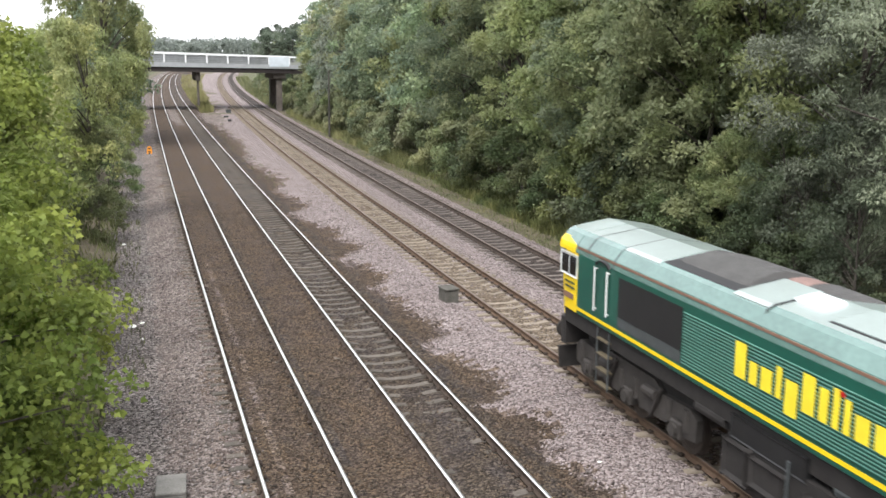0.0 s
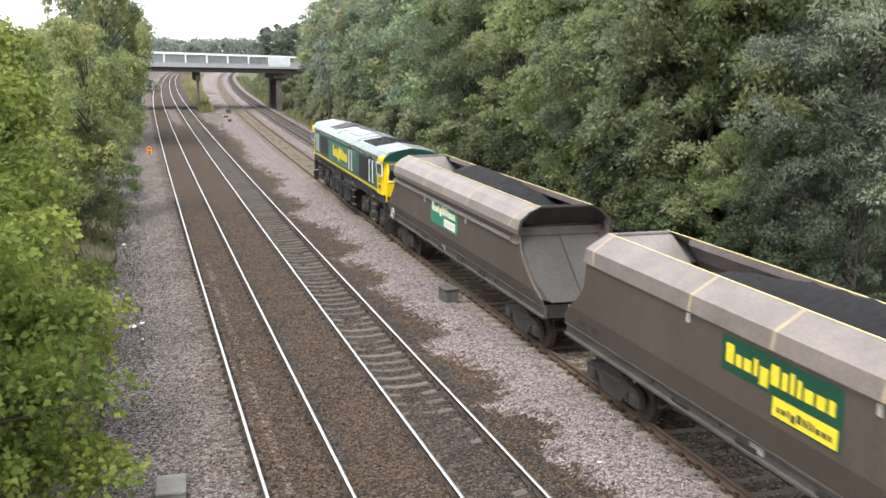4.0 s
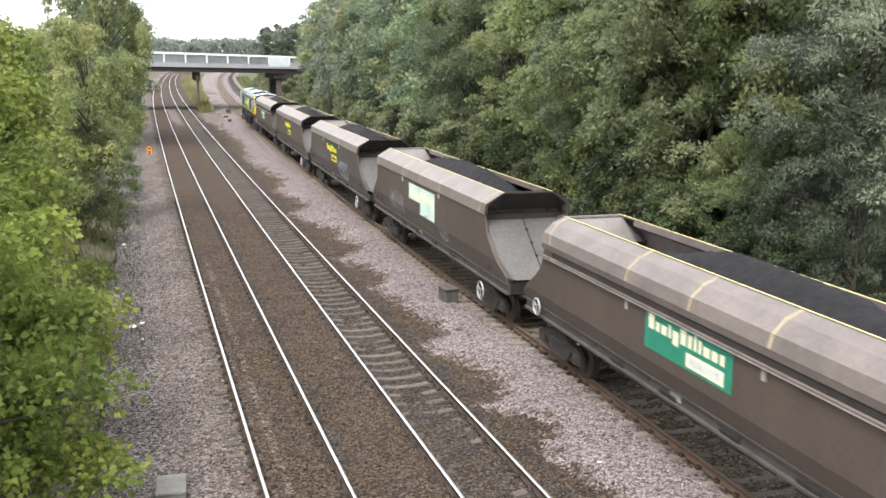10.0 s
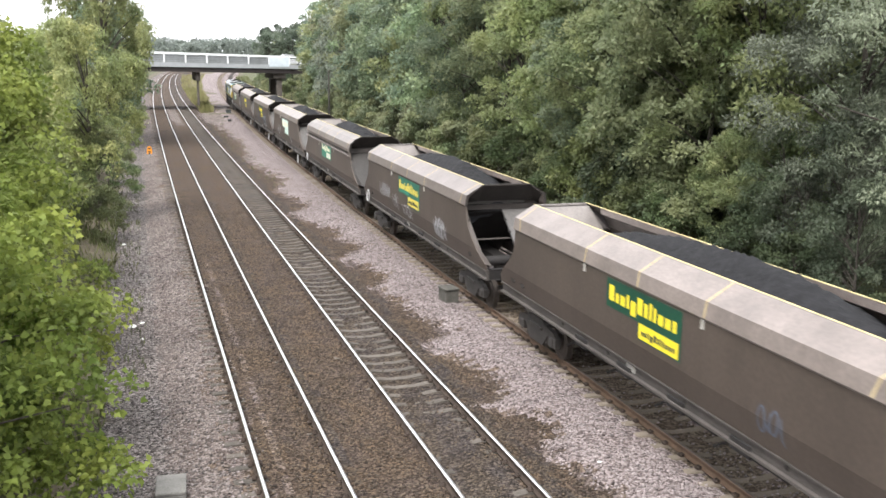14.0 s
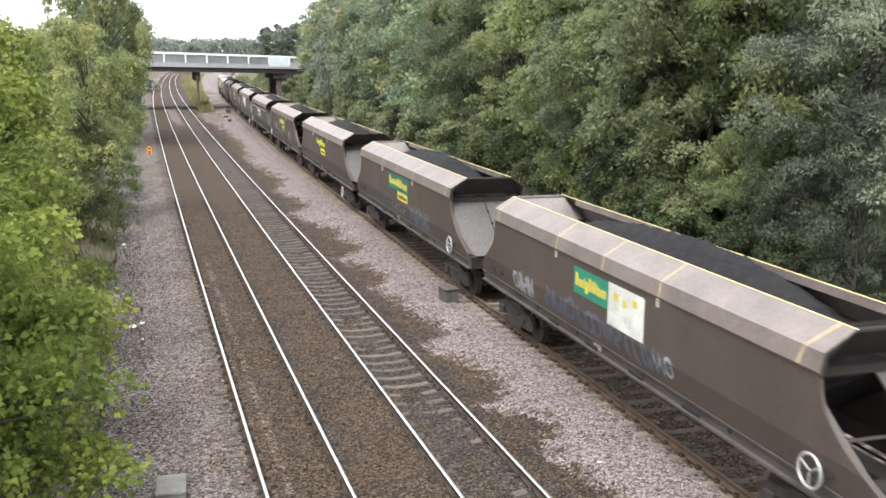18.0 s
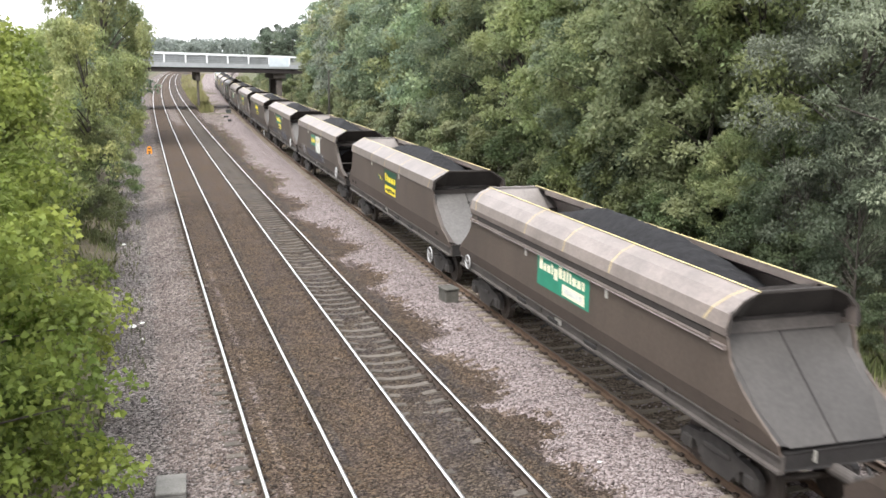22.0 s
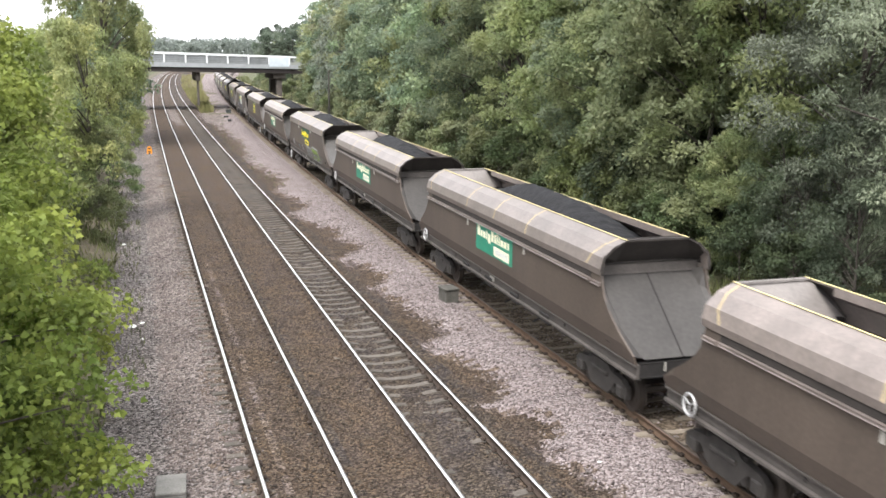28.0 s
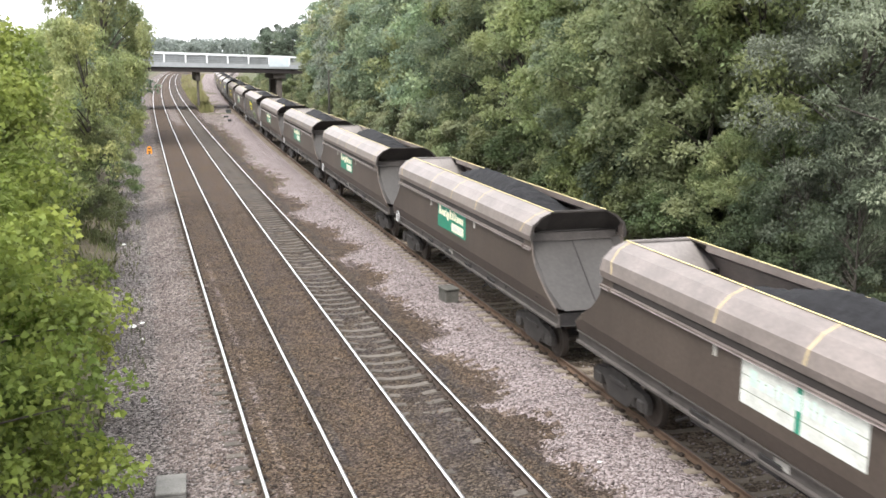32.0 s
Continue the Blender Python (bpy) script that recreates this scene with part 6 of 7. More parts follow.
# near trees carry many small leaves, far ones fewer and larger sprays
TREES = [ash_meshes(61, 12.0, 3.5, 520, 52000, 0.132, leaf) if a == 3 else tree_meshes(a, h, r, z, k, n, 24000, 0.170, leaf, bark, sh, dr) for a, h, r, z, k, n, leaf, bark, sh, dr in TREE_KINDS]
FAR_TREES = [tree_meshes(a + 50, h, r, z, k, n, 10000, 0.250, leaf, bark, "small", dr) for (a, h, r, z, k, n, _, bark, sh, dr), leaf in zip(TREE_KINDS, HAZED_LEAVES)]
# low ash: darker leaf than the tall ash, standing for shade at the foot
M_LEAF_ASH_SHADED = leaf_material("shaded_ash_leaf", (0.094, 0.120, 0.070), back=0.4)
ASH_LOW = ash_meshes(62, 5.2, 1.7, 150, 13000, 0.115, M_LEAF_ASH_SHADED)
# leaf greyed in its own colour for the haze beyond the bridge
HAZY_TREE = tree_meshes(71, 12.0, 3.0, 0.6, "tall", 190, 8000, 0.30, leaf_material("hazed_far_leaf", (0.130, 0.160, 0.118), back=0.4), shape="small")
DISTANT_TREES = [tree_meshes(a + 50, h, r, z, k, n // 2, 6000, 0.36, leaf, bark, "small", dr) for (a, h, r, z, k, n, _, bark, sh, dr), leaf in zip(TREE_KINDS, HAZED_LEAVES)]
# near shrubs: the shade under overhanging crowns is put into their leaf colour
M_LEAF_BRAMBLE_SHADED = leaf_material("shaded_bramble_leaf", (0.082, 0.114, 0.046), back=0.35)
M_LEAF_THORN_SHADED = leaf_material("shaded_hawthorn_leaf", (0.102, 0.118, 0.048), back=0.35)
M_LEAF_ELDER_SHADED = leaf_material("shaded_elder_leaf", (0.070, 0.094, 0.042), back=0.35)
BUSH_KINDS = ((21, 3.6, 2.1, M_LEAF_BRAMBLE_SHADED), (22, 3.4, 2.0, M_LEAF_THORN_SHADED), (23, 3.8, 2.2, M_LEAF_ELDER_SHADED))
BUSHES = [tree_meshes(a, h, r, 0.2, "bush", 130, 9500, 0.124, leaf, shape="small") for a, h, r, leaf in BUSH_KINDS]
FAR_BUSH_LEAVES = [leaf_material(nm, col, back=0.4) for nm, col in (("willowherb_leaf", (0.205, 0.238, 0.110)), ("pale_thorn_leaf", (0.215, 0.230, 0.122)), ("dogwood_leaf", (0.170, 0.208, 0.105)))]
FAR_BUSHES = [tree_meshes(a + 50, h, r, 0.2, "bush", 90, 5500, 0.165, leaf, shape="small") for (a, h, r, _), leaf in zip(BUSH_KINDS, FAR_BUSH_LEAVES)]


def tree_at(k, y):
    return TREES[k] if y < 72 else FAR_TREES[k]


def bush_at(k, y):
    return BUSHES[k] if y < 60 else FAR_BUSHES[k]


T_LABEL = ("broadleaf tree with dense mid-green crown", "olive-green broadleaf tree on the bank", "grey-green ash with drooping tufts of narrow leaves",
           "tall deep green broadleaf tree", "birch with pale bark and light leaves")
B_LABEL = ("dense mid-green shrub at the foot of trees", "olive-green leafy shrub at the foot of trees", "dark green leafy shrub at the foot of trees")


def bank_x(y):
    return 18.9 + float(bend_right_pair(np.array(y)))


def build_bank():
    """The wooded bank beyond the fourth track."""
    order = (2, 2, 1, 0, 1, 3, 0, 4, 1, 0, 3, 4, 0, 3, 0, 1, 3, 0, 0, 3, 1, 0)
    y, i = 23.0, 0
    while y < 136:
        k = order[i % len(order)]
        plant("tree", T_LABEL[k], "tree", tree_at(k, y), bank_x(y) + 3.6 + rng_p.uniform(-0.7, 0.7), y, rng_p.uniform(0.98, 1.14), rng_p.uniform(0, 360),
              "trees on the wooded bank", stretch=rng_p.uniform(0.98, 1.14))
        y += rng_p.uniform(3.6, 4.6)
        i += 1
    y, i = 27.0, 3
    while y < 150:
        k = (0, 3, 1, 4)[i % 4]
        plant("tree", T_LABEL[k], "tree", FAR_TREES[k], bank_x(y) + 8.0 + rng_p.uniform(-1, 1), y, rng_p.uniform(1.05, 1.3), rng_p.uniform(0, 360),
              "trees on the wooded bank", stretch=rng_p.uniform(0.95, 1.15))
        y += rng_p.uniform(5.0, 6.5)
        i += 1
    ash = "low grey-green ash sapling at the foot of the bank"
    for x, y, s, turn in ((21.2, 28.4, 0.95, 130), (21.8, 19.8, 1.15, 300), (21.3, 25.2, 1.05, 20), (20.6, 26.6, 0.8, 220), (20.0, 23.2, 0.8, 75)):
        plant("shrub", ash, "shrub", ASH_LOW, x, y, s, turn, "shrubs along the foot of the bank")
    for y, s, turn, k in ((30.5, 0.42, 250, 0),):
        plant("shrub", B_LABEL[k % 3], "shrub", TREES[k], bank_x(y) + 1.4, y, s, turn, "shrubs along the foot of the bank")
    for y, k, s, turn in ((36.3, 4, 1.22, 40), (38.0, 1, 1.2, 260), (41.0, 0, 0.9, 300), (47.5, 4, 0.85, 100), (38.8, 4, 1.2, 200), (44.5, 0, 1.1, 20), (34.2, 1, 0.95, 210), (33.2, 0, 1.08, 95)):
        plant("tree", T_LABEL[k], "tree", TREES[k], bank_x(y) + (2.3 if s < 1 else 4.6), y, s, turn, "trees on the wooded bank")
    for x, y, k in ((27.6, 40.0, 0), (30.4, 43.5, 3), (31.5, 37.5, 1), (33.0, 33.0, 0)):
        plant("tree", T_LABEL[k], "tree", DISTANT_TREES[k], x, y, 1.15, 31 * y % 360, "trees on the wooded bank")
    y = 45.0
    while y < 76:
        k = (0, 4, 3, 1)[int(y) % 4]
        plant("tree", T_LABEL[k], "tree", DISTANT_TREES[k], bank_x(y) + 12.0, y, 1.3, 41 * y % 360, "trees on the wooded bank")
        y += 6.0
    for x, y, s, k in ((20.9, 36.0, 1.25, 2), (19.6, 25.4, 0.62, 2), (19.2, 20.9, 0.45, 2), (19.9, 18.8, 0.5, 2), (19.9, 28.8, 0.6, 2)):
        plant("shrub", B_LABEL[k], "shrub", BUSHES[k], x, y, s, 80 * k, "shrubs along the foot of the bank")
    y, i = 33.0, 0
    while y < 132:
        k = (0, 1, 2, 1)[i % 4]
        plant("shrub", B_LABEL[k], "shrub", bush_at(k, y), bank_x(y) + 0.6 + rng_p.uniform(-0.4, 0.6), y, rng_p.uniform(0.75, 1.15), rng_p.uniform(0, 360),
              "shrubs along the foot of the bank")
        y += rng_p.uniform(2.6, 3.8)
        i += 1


build_bank()

# beyond the bridge
for i in range(14):
    k = (0, 3, 1, 4)[i % 4]
    plant("tree", T_LABEL[k], "tree", DISTANT_TREES[k], 28.0 + float(bend_right_pair(np.array(158.0 + i * 13))) * 0.9 + rng_p.uniform(-1, 1), 162 + i * 13, rng_p.uniform(0.75, 1.1), rng_p.uniform(0, 360), "trees beyond the bridge", z=0.5)
for i in range(7):
    k = i % 3
    plant("shrub", B_LABEL[k], "shrub", FAR_BUSHES[k], 20.0 + float(bend_right_pair(np.array(160.0 + i * 12))), 160 + i * 12, rng_p.uniform(0.7, 1.0), rng_p.uniform(0, 360), "shrubs beyond the bridge", z=0)
for i in range(8):
    k = i % 3
    plant("shrub", B_LABEL[k], "shrub", FAR_BUSHES[k], -2.2 + float(bend_left_pair(np.array(152.0 + i * 11))), 152 + i * 11, rng_p.uniform(0.9, 1.2), rng_p.uniform(0, 360), "shrubs beyond the bridge", z=-0.3)
for i in range(8):
    k = (3, 0, 1)[i % 3]
    plant("tree", T_LABEL[k], "tree", DISTANT_TREES[k], -6.5 + float(bend_left_pair(np.array(165.0 + i * 16))) + rng_p.uniform(-1, 1), 166 + i * 16, rng_p.uniform(0.7, 0.95), rng_p.uniform(0, 360), "trees beyond the bridge", z=0)

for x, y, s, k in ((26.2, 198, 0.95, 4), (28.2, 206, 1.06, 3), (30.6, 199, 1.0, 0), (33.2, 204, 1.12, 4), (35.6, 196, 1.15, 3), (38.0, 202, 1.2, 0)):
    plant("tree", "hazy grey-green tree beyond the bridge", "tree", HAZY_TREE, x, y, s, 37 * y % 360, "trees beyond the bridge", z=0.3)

for x, y, s, k in ((24.2, 124, 0.85, 3), (25.0, 132, 0.9, 0), (24.9, 139, 0.7, 1)):
    plant("tree", T_LABEL[k], "tree", FAR_TREES[k], x, y, s, 53 * y % 360, "trees on the wooded bank")

# left bank
MAPLE = tree_meshes(41, 6.0, 2.9, 0.3, "bush", 330, 22000, 0.115, M_LEAF_MAPLE, shape="lobed", droop=0.5)
MAPLE_B = tree_meshes(42, 6.0, 2.6, 0.4, "bush", 320, 22000, 0.115, M_LEAF_LIME, shape="lobed", droop=0.5)
MAPLE_C = tree_meshes(45, 6.0, 2.8, 0.3, "bush", 330, 22000, 0.115, M_LEAF_LIME, shape="lobed", droop=0.5)
HAZEL = tree_meshes(43, 6.5, 2.4, 0.3, "bush", 200, 18000, 0.128, M_LEAF_HAZEL, shape="small")
WEEP = tree_meshes(44, 9.5, 2.1, 2.6, "weep", 190, 30000, 0.125, M_LEAF_WEEP, M_BARK, shape="small", droop=1.6, squash=1.3)
SCRUB = tree_meshes(46, 2.8, 1.4, 0.1, "bush", 120, 6500, 0.100, M_LEAF_MAPLE, shape="lobed", droop=0.5)
L_MAPLE = "bright green maple with broad lobed leaves"
plant("tree", L_MAPLE, "tree", MAPLE, -4.1, 15.6, 0.94, 262, "trees on the near bank", z=-0.2)
plant("shrub", "low maple scrub at the edge of the gravel", "shrub", SCRUB, -2.95, 17.6, 1.0, 30, "shrubs on the near bank", z=-0.3)
plant("shrub", "low maple scrub at the edge of the gravel", "shrub", SCRUB, -2.75, 21.5, 1.0, 200, "shrubs on the near bank", z=-0.3)
plant("tree", L_MAPLE, "tree", MAPLE_B, -3.9, 20.0, 1.0, 140, "trees on the near bank", z=0.2)
plant("tree", L_MAPLE, "tree", MAPLE_C, -4.7, 26.0, 1.08, 250, "trees on the near bank", z=0.6)
plant("shrub", "olive-green hazel shrub on the bank", "shrub", HAZEL, -4.5, 33.5, 0.9, 60, "shrubs on the near bank", z=0.2)
plant("tree", L_MAPLE, "tree", MAPLE_B, -6.0, 35.0, 1.3, 10, "trees on the near bank", z=0.8)
plant("shrub", "olive-green hazel shrub on the bank", "shrub", HAZEL, -5.0, 43.0, 0.95, 200, "shrubs on the near bank", z=0.0)
plant("birch_tree", "weeping birch with hanging strands of small leaves", "tree", WEEP, -2.15, 50.0, 0.90, 30, z=0.2)
plant("shrub", "olive-green hazel shrub on the bank", "shrub", HAZEL, -2.2, 51.0, 0.72, 120, "shrubs on the near bank", z=-0.2)
plant("tree", T_LABEL[1], "tree", TREES[1], -6.3, 54.0, 0.64, 0, "trees on the near bank", z=0.2)
plant("tree", T_LABEL[1], "tree", TREES[1], -5.2, 61.0, 0.70, 40, "trees on the near bank", z=0.2)
plant("tree", T_LABEL[4], "tree", TREES[4], -4.6, 70.0, 0.70, 210, "trees on the near bank", z=0.2)
plant("tree", T_LABEL[4], "tree", TREES[4], -8.6, 68.0, 0.66, 90, "trees on the near bank")
plant("birch_tree", "tall weeping birch behind the bank", "tree", WEEP, -2.0, 90.0, 1.62, 200, z=0.0)
plant("tree", T_LABEL[3], "tree", FAR_TREES[3], -2.6, 97.0, 1.25, 200, "trees on the near bank", z=0.0)
plant("tree", T_LABEL[4], "tree", FAR_TREES[4], -3.2, 100.0, 1.05, 10, "trees on the near bank")
plant("tree", T_LABEL[3], "tree", FAR_TREES[3], -3.2, 112.0, 0.95, 70, "trees on the near bank")
plant("tree", T_LABEL[0], "tree", FAR_TREES[0], -3.0, 128.0, 0.9, 150, "trees on the near bank")
for i, (x, y, s) in enumerate(((-0.7, 45, 0.62), (-0.6, 59, 0.72), (-1.3, 66, 0.7), (-0.9, 74, 0.8), (-0.9, 84, 0.75), (-0.6, 94, 0.8), (-0.4, 104, 0.85), (-0.3, 116, 0.9), (-0.1, 128, 0.9), (0.1, 140, 0.9))):
    k = (1, 0, 2)[i % 3]
    plant("shrub", B_LABEL[k], "shrub", bush_at(k, y), x - 1.0, y, s, 50 * i, "shrubs on the near bank", z=-0.2)


def far_woodland():
    """A distant wooded skyline, far past the bridge."""
    rng = np.random.default_rng(9)
    vs, fs, m = [], [], 0
    for i in range(330):
        x = -150 + 460 * (i + rng.random()) / 330
        y = 520 + 90 * rng.random() + 0.15 * abs(x)
        h = 14.2 + 1.3 * math.sin(x * 0.045) + 0.8 * math.sin(x * 0.13 + 1) + rng.uniform(-1.2, 1.0)
        c = np.stack([x + rng.normal(scale=4, size=12), y + rng.normal(scale=3, size=12), rng.uniform(0.05, 0.92, 12) * h], -1)
        r = rng.uniform(1.8, 3.2, 12)
        v, f = leaves_at(rng, c, r, 460, 1.5, "small")
        vs.append(v)
        fs.append(f + m)
        m += len(v)
    tagged(new("far_woodland", np_mesh("far_woodland", np.concatenate(vs), np.concatenate(fs), [M_LEAF_HAZY])), "distant woodland on the skyline, greyed as by haze", "woodland", kind="stuff")


far_woodland()


def grass(name, label, spots, count, height, mat, seed):
    """Blades of rough grass and weeds in strips: spots of (u0, u1, y0, y1, share)."""
    rng = np.random.default_rng(seed)
    vs, fs, m = [], [], 0
    for u0, u1, y0, y1, share in spots:
        n = int(count * share)
        u, y = rng.uniform(u0, u1, n), rng.uniform(y0, y1, n)
        keep = wave(u, y, 0.9) + rng.normal(scale=0.5, size=n) > -0.1
        u, y = u[keep], y[keep]
        n = len(u)
        x = u + bend(u, y)
        z = ground_height(u, y)
        h = height * rng.uniform(0.4, 1.3, n)
        a = rng.uniform(0, 6.28, n)
        w = 0.012 + 0.012 * rng.random(n)
        lean = rng.uniform(0.1, 0.6, n) * h
        b = rng.uniform(0, 6.28, n)
        base = np.stack([x, y, z - 0.02], -1)
        sd = np.stack([np.cos(a) * w, np.sin(a) * w, np.zeros(n)], -1)
        mid = base + np.stack([np.cos(b) * lean * 0.35, np.sin(b) * lean * 0.35, h * 0.6], -1)
        tip = base + np.stack([np.cos(b) * lean, np.sin(b) * lean, h], -1)
        v = np.stack([base - sd, base + sd, mid + sd * 0.7, tip, mid - sd * 0.7], 1)
        vs.append(v.reshape(-1, 3))
        fs.append(np.arange(n * 5).reshape(n, 5) + m)
        m += n * 5
    return tagged(new(name, np_mesh(name, np.concatenate(vs), np.concatenate(fs), [mat])), label, "grass", kind="stuff")


M_GRASSBLADE = leaf_material("grass_blade", (0.105, 0.118, 0.045), vary=0.45)
M_LEAF_DRY = leaf_material("dry_grass_blade", (0.185, 0.192, 0.085), vary=0.35)
M_LEAF_SLOPE = leaf_material("slope_grass_blade", (0.15, 0.165, 0.07), vary=0.4)
grass("verge_grass", "rough green grass along the verge", [(17.6, 20.5, 17, 34, 0.12), (17.7, 19.6, 34, 60, 0.4), (17.8, 19.9, 60, 140, 0.4), (-2.6, -1.0, 20, 60, 0.1)], 42000, 0.45, M_GRASSBLADE, 3)
grass("gore_weeds", "yellowing weeds between the lines beyond the bridge", [(7.5, 8.3, 140, 170, 0.22), (7.4, 8.5, 165, 230, 0.36), (7.3, 8.6, 225, 380, 0.42)], 15000, 1.0, M_LEAF_YELLOW, 4)
grass("slope_grass", "rough green grass on the slope beyond the bridge", [(15.8, 20.5, 150, 230, 0.6), (15.8, 20.0, 230, 360, 0.4)], 14000, 0.9, M_LEAF_SLOPE, 8)
grass("tall_grass", "tall dry grass at the foot of the wooded bank", [(17.5, 19.2, 70, 96, 0.4), (17.1, 19.0, 96, 142, 0.6)], 14000, 0.75, M_LEAF_DRY, 12)
grass("low_weeds", "low sparse weeds on the bare strip beside the line", [(16.4, 18.0, 20, 60, 0.55), (16.4, 17.8, 60, 140, 0.45)], 9000, 0.16, M_LEAF_SLOPE, 14)
grass("cess_weeds", "sparse weeds in the gravel", [(-1.1, 0.0, 24, 70, 0.7), (7.3, 8.2, 60, 118, 0.3)], 1600, 0.25, M_GRASSBLADE, 6)


# ---- small lineside things ----
def lineside():
    t = thing("trough_block", "weathered concrete cable trough block beside the track", "concrete block", m=pose(0.32, 18.0, on_ground(0.32, 18.0), 0, 0, -3))
    part("body", box(-0.27, 0.27, -0.42, 0.42, -0.1, 0.16, 0.02), M_CONC, t)
    part("lid", box(-0.28, 0.28, -0.43, 0.43, 0.165, 0.23, 0.015), M_CONC, t, "pale concrete lid")
    t = thing("concrete_slab", "pale concrete slab lying beside the far track", "concrete slab", m=pose(15.95, 17.7, on_ground(15.95, 17.7), 0, 0, 2))
    part("slab", box(-0.36, 0.36, -0.75, 0.75, -0.1, 0.16, 0.03), M_CONC, t)
    t = thing("cable_pit", "grey concrete cable pit standing in pale ballast", "concrete box", m=pose(9.62, 30.0, on_ground(9.62, 30.0), 0, 0, 8))
    part("body", box(-0.23, 0.23, -0.30, 0.30, -0.1, 0.40, 0.02), M_CONC_DARK, t, "dark concrete sides")
    part("lid", box(-0.26, 0.26, -0.33, 0.33, 0.405, 0.46, 0.015), M_CONC_DARK, t, "pale concrete lid")
    t = thing("speed_board", "small orange and black lineside board", "sign", m=pose(1.08, 83.4, on_ground(1.08, 83.4)))
    part("post", box(-0.03, 0.03, 0.02, 0.06, -0.1, 0.3), M_RAILRUST, t)
    part("panel", plate([(-0.2, 0.03), (-0.1, 0.03), (-0.06, 0.16), (0.06, 0.16), (0.1, 0.03), (0.2, 0.03), (0.2, 0.4), (0.11, 0.66), (-0.11, 0.66), (-0.2, 0.4)], -0.012, 0.012, axis="Y"), M_SIGN, t, "orange panel")
    part("mark", box(-0.12, 0.12, -0.02, -0.013, 0.42, 0.54), M_LBLACK, t)
    part("mark", box(-0.13, 0.13, -0.02, -0.013, 0.18, 0.27), M_LBLACK, t)
    t = thing("telegraph_pole", "weathered dark timber pole among the shrubs", "pole", m=pose(19.0, 99.5, on_ground(19.0, 99.5)))
    part("shaft", tube((0, 0, -0.3), (0, 0, 6.6), 0.12, 10, r2=0.08), M_POLE, t)
    part("cap", tube((0, 0, 6.6), (0, 0, 6.66), 0.12, 10), M_RAILRUST, t)
    t = thing("relay_case", "small dark relay case beside the junction", "equipment case", m=pose(12.4, 138.0, on_ground(12.4, 138.0)))
    part("body", box(-0.35, 0.35, -0.2, 0.2, -0.1, 0.5, 0.02), M_LSTEP, t)
    part("lid", box(-0.38, 0.38, -0.23, 0.23, 0.504, 0.55, 0.01), M_CONC_DARK, t)
    for x, y, w in ((11.25, 128.5, 0.30), (10.95, 120.5, 0.22)):
        t = thing("point_machine", "low dark point machine on the ballast", "point machine", "machines by the junction", m=pose(x, y, on_ground(x, y), 0, 0, -8))
        part("body", box(-w, w, -0.25, 0.25, -0.05, 0.22, 0.04), M_LBLACK, t)
        part("lid", box(-w * 0.9, w * 0.9, -0.22, 0.22, 0.224, 0.26, 0.02), M_LBLACK, t, "black lid")
    tr = thing("cable_trough", "weathered concrete cable trough beside the far track", "cable trough", m=pose(16.85 + float(bend_right_pair(np.array(17.0))), 12.0, on_ground(16.9, 17.0), 0, 0, 0))
    lid = box(-0.16, 0.16, 0.01, 0.97, 0.13, 0.18, 0.01)
    part("channel", box(-0.14, 0.14, 0.0, 9.0, -0.1, 0.126), M_CONC_DARK, tr, "dark concrete channel")
    me = bm_mesh("lid", lid, M_CONC)
    for k in range(9):
        part("lid", me, None, tr).matrix_basis = pose(0, k * 1.0, 0, 0, 0, (k % 3 - 1) * 0.8)
    for x, y, s, turn in ((-0.36, 30.3, 0.13, 20), (-0.08, 30.6, 0.09, 60), (8.52, 16.6, 0.055, 10), (-0.7, 44.0, 0.10, 70), (-0.1, 28.8, 0.06, 35)):
        t = thing("litter", "crumpled white scrap of litter on the gravel", "litter", "litter on the ballast", m=pose(x, y, on_ground(x, y) + 0.03, 0, 0, turn))
        bm = bmesh.new()
        bmesh.ops.create_icosphere(bm, subdivisions=2, radius=s)
        r = random.Random(int(x * 100))
        for v in bm.verts:
            v.co *= r.uniform(0.6, 1.15)
            v.co.z *= 0.35
        part("scrap", bm, M_BOARD_WHITE, t)


M_POLE = material("dark_weathered_pole", (0.075, 0.07, 0.06), 0.9, vary=0.3, scale=2, streak=(1, 1, 0.2))
M_SIGN = material("orange_sign_paint", (0.80, 0.30, 0.02), 0.5, vary=0.1, scale=3)
lineside()


# ---- traffic on the bridge ----
M_VAN = material("white_van_paint", (0.80, 0.81, 0.82), 0.3, vary=0.04, scale=1, spec=0.6)
M_CAR = material("silver_car_paint", (0.62, 0.63, 0.65), 0.3, 0.3, vary=0.05, scale=1, spec=0.6)
M_TYRE = material("black_tyre", (0.02, 0.02, 0.02), 0.85, vary=0.2, scale=4)


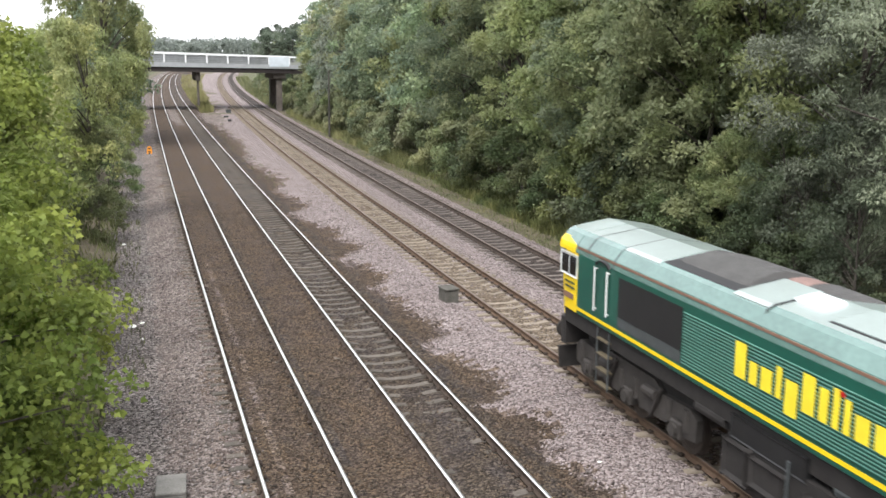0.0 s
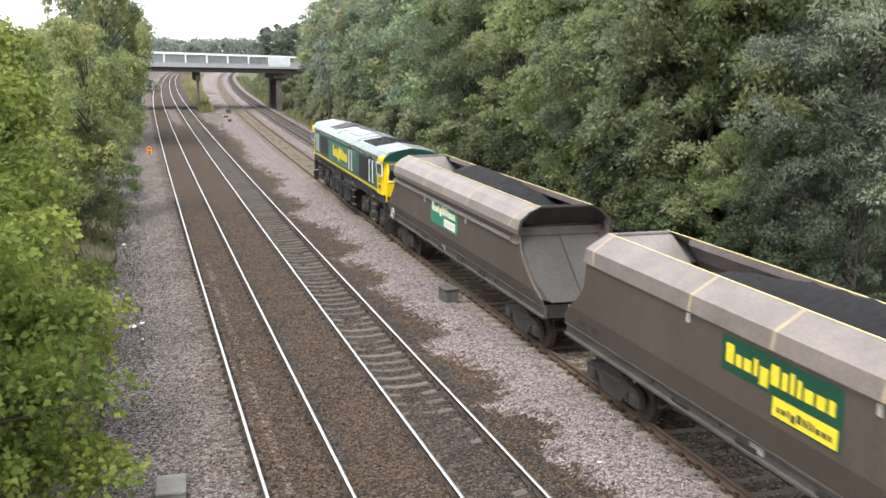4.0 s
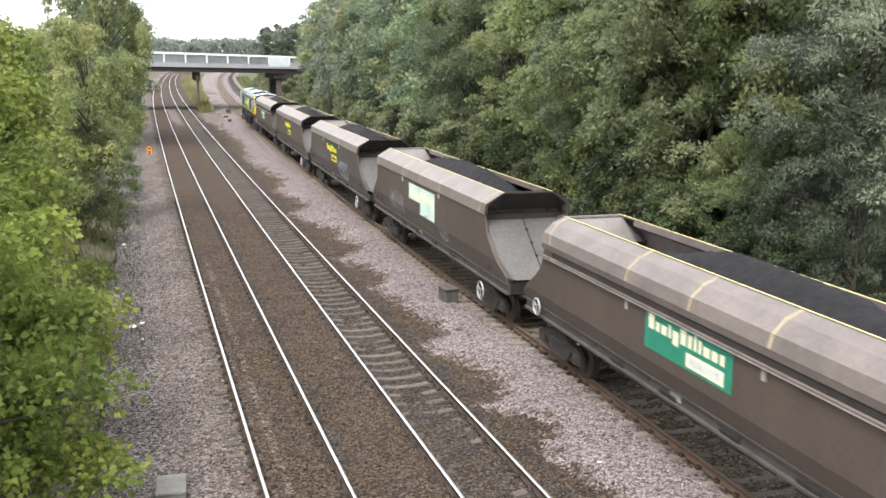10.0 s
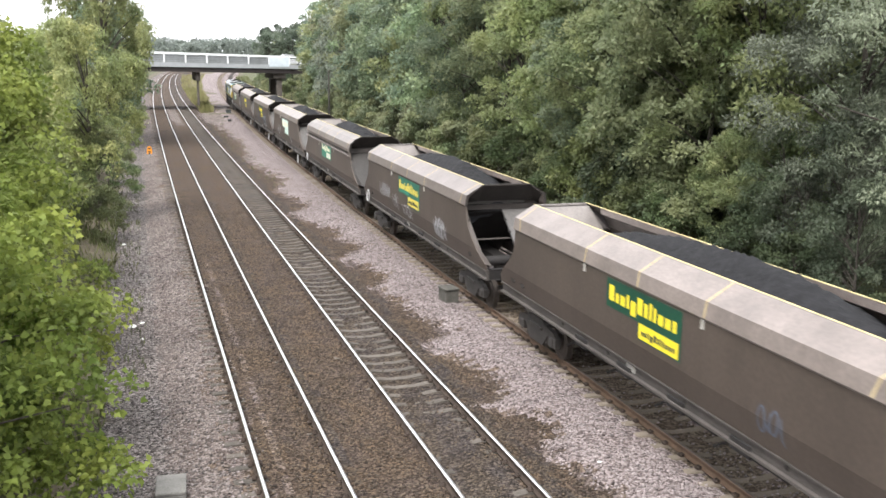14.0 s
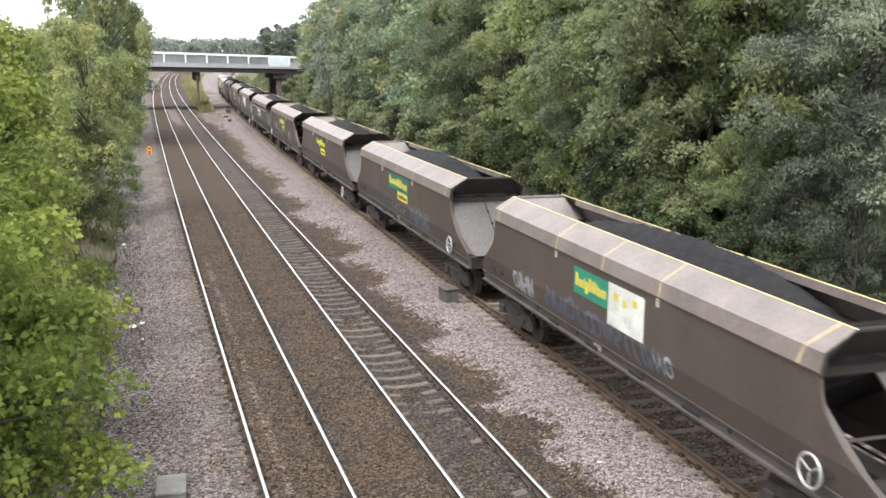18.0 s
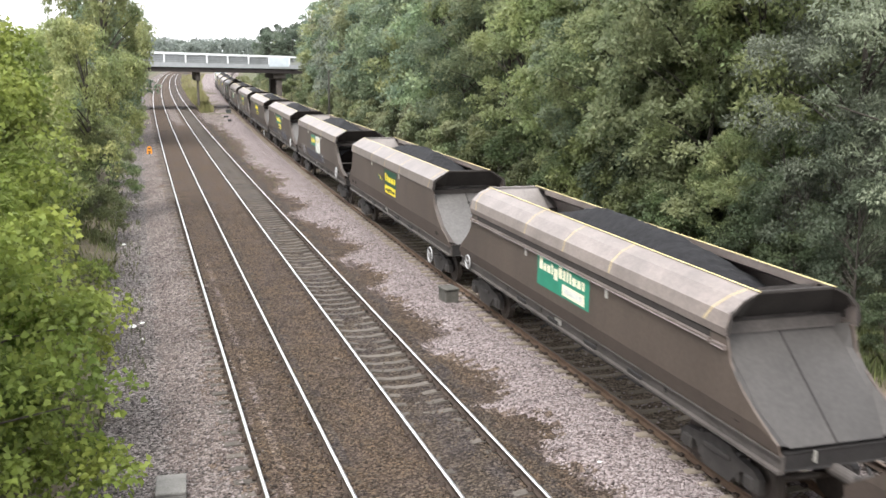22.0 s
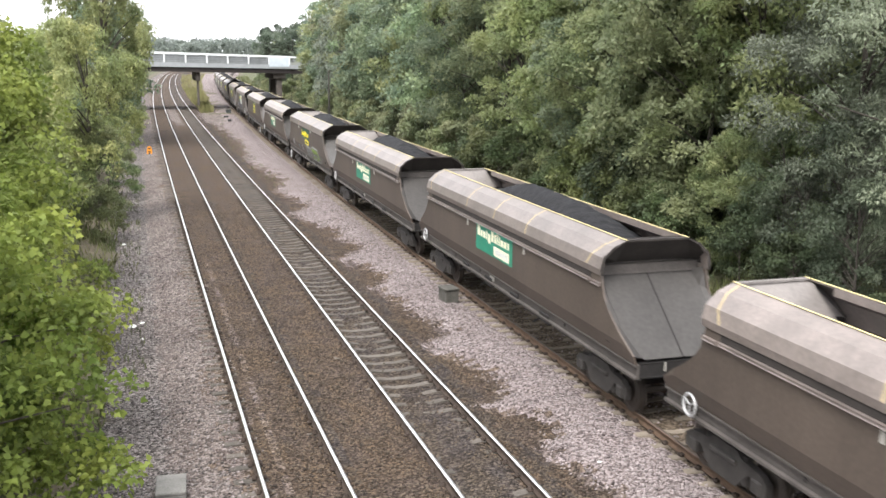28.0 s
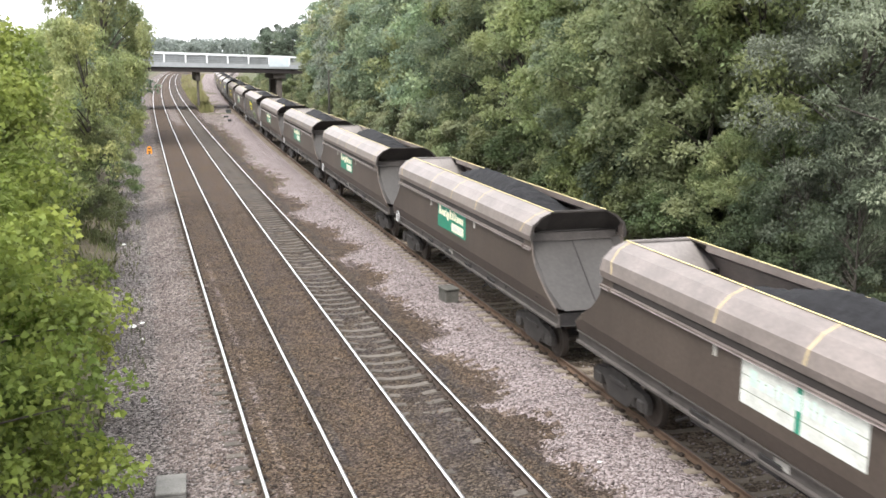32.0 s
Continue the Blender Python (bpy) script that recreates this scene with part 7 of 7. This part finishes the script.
def road_vehicle(name, label, category, outline, half, mat, glass, wheels):
    t = thing(name, label, category)
    bm = plate(outline, -half, half, axis="Y")
    bmesh.ops.bevel(bm, geom=[e for e in bm.edges if abs(e.verts[0].co.y - e.verts[1].co.y) < 0.01], offset=0.07, segments=2, affect="EDGES")
    part("body", bm, mat, t)
    for x0, x1, z0, z1, slope in glass:
        for s in (-1, 1):
            part("window", plate([(x0, z0), (x1, z0), (x1 - slope, z1), (x0 + 0.08, z1)], s * (half - 0.02), s * (half + 0.012), axis="Y"), M_GLASS, t, "dark window")
    for x in wheels:
        for s in (-1, 1):
            w = part("wheel", tube((x, s * (half - 0.22), 0.33), (x, s * (half + 0.01), 0.33), 0.33, 20), M_TYRE, t, "black tyre")
            part("rim", tube((x, s * half, 0.33), (x, s * (half + 0.02), 0.33), 0.2, 14), M_CHROME, w)
    return t


VAN_SHAPE = [(-2.8, 0.35), (2.7, 0.35), (2.78, 0.9), (2.72, 1.3), (2.35, 1.9), (1.95, 2.28), (1.6, 2.36), (-2.75, 2.36)]
CAR_SHAPE = [(-2.1, 0.3), (2.05, 0.3), (2.1, 0.75), (1.1, 1.0), (0.35, 1.62), (-1.2, 1.68), (-1.9, 1.1), (-2.15, 0.95)]
van = road_vehicle("delivery_van", "white high-roofed van crossing the bridge", "van", VAN_SHAPE, 0.98, M_VAN, [(1.0, 2.3, 1.35, 1.85, 0.3)], (-1.7, 1.75))
car_a = road_vehicle("car", "silver car crossing the bridge", "car", CAR_SHAPE, 0.88, M_CAR, [(-1.2, 0.9, 1.05, 1.5, 0.5)], (-1.3, 1.3))
car_b = road_vehicle("car", "white car crossing the bridge", "car", CAR_SHAPE, 0.88, M_VAN, [(-1.2, 0.9, 1.05, 1.5, 0.5)], (-1.3, 1.3))
# thing, time, place along the road at that time, speed, lane
TRAFFIC = [(van, 23.0, 9.1, 15.75, 149.5), (car_a, 14.5, 14.8, -17.0, 153.5), (car_b, 20.9, 14.1, 15.6, 149.5)]


# ---- what moves ----
# the train gathers a little speed: seconds and metres a second
PACE_T = np.array((0, 3, 6, 9, 12, 15, 18, 21, 24, 27, 30, 32.0))
PACE_V = np.array((9.666, 9.672, 9.902, 9.895, 9.851, 9.837, 9.986, 10.012, 10.058, 10.191, 10.229, 10.198))
PACE_S = np.concatenate([[0.0], np.cumsum(np.diff(PACE_T) * (PACE_V[1:] + PACE_V[:-1]) / 2)])
# where the middle of each vehicle stands at the start
LEAD = 11.75
STARTS = (-7.65, -26.16, -45.00, -63.85, -82.71, -101.41, -120.26, -139.30, -158.19, -177.22, -195.94, -214.59, -233.26, -251.62, -269.97, -288.29, -306.63, -324.97)


def along(t, s0):
    """Distance along the line after t seconds."""
    k = np.clip(np.searchsorted(PACE_T, t, side="right") - 1, 0, len(PACE_T) - 2)
    d = t - PACE_T[k]
    return s0 + PACE_S[k] + PACE_V[k] * d + (PACE_V[k + 1] - PACE_V[k]) / (PACE_T[k + 1] - PACE_T[k]) * d * d / 2


def on_line(s):
    """Pose on the third track, a vehicle centred s metres along it."""
    def cx(y):
        return TRACK[3] + float(bend_right_pair(np.array(float(y))))
    turn = math.atan2(cx(s + 6.0) - cx(s - 6.0), 12.0)
    return Matrix.Translation(((cx(s + 6.6) + cx(s - 6.6)) / 2, s, 0)) @ Matrix.Rotation(-turn, 4, "Z")


def spin(wheel, radius, dy):
    """Roll a wheelset: its axle stays in its bogie."""
    rows = []
    per = 1.35 * radius
    n = int(along(32.0, 0.0) / per) + 1
    ts = np.linspace(0.0, 32.0, 400)
    ds = along(ts, 0.0)
    for i in range(n + 1):
        d = along(32.0, 0.0) * i / n
        t = float(np.interp(d, ds, ts))
        rows.append((t, Matrix.Translation((0, dy, radius)) @ Matrix.Rotation(-d / radius, 4, "X")))
    walk(wheel, rows)


def motions():
    times = [float(i) for i in range(33)]
    walk(loco, [(t, on_line(float(along(t, LEAD)))) for t in times])
    for w, s0 in zip(wagons, STARTS):
        walk(w, [(t, on_line(float(along(t, s0)))) for t in times])
    for v in [loco] + wagons:
        r = 0.53 if v is loco else 0.46
        for b in v.children:
            if b.name.startswith("bogie"):
                for w in b.children:
                    if w.name.startswith("wheelset"):
                        spin(w, r, w.matrix_basis.translation.y)
    for ob, t0, x0, v, y in TRAFFIC:
        stops = sorted({0.0, 32.0, *[min(32.0, max(0.0, t0 + (x - x0) / v)) for x in (-30.0, 6.0, 42.0)]})
        walk(ob, [(t, pose(x0 + v * (t - t0), y, deck_height(x0 + v * (t - t0)))) for t in stops])


motions()
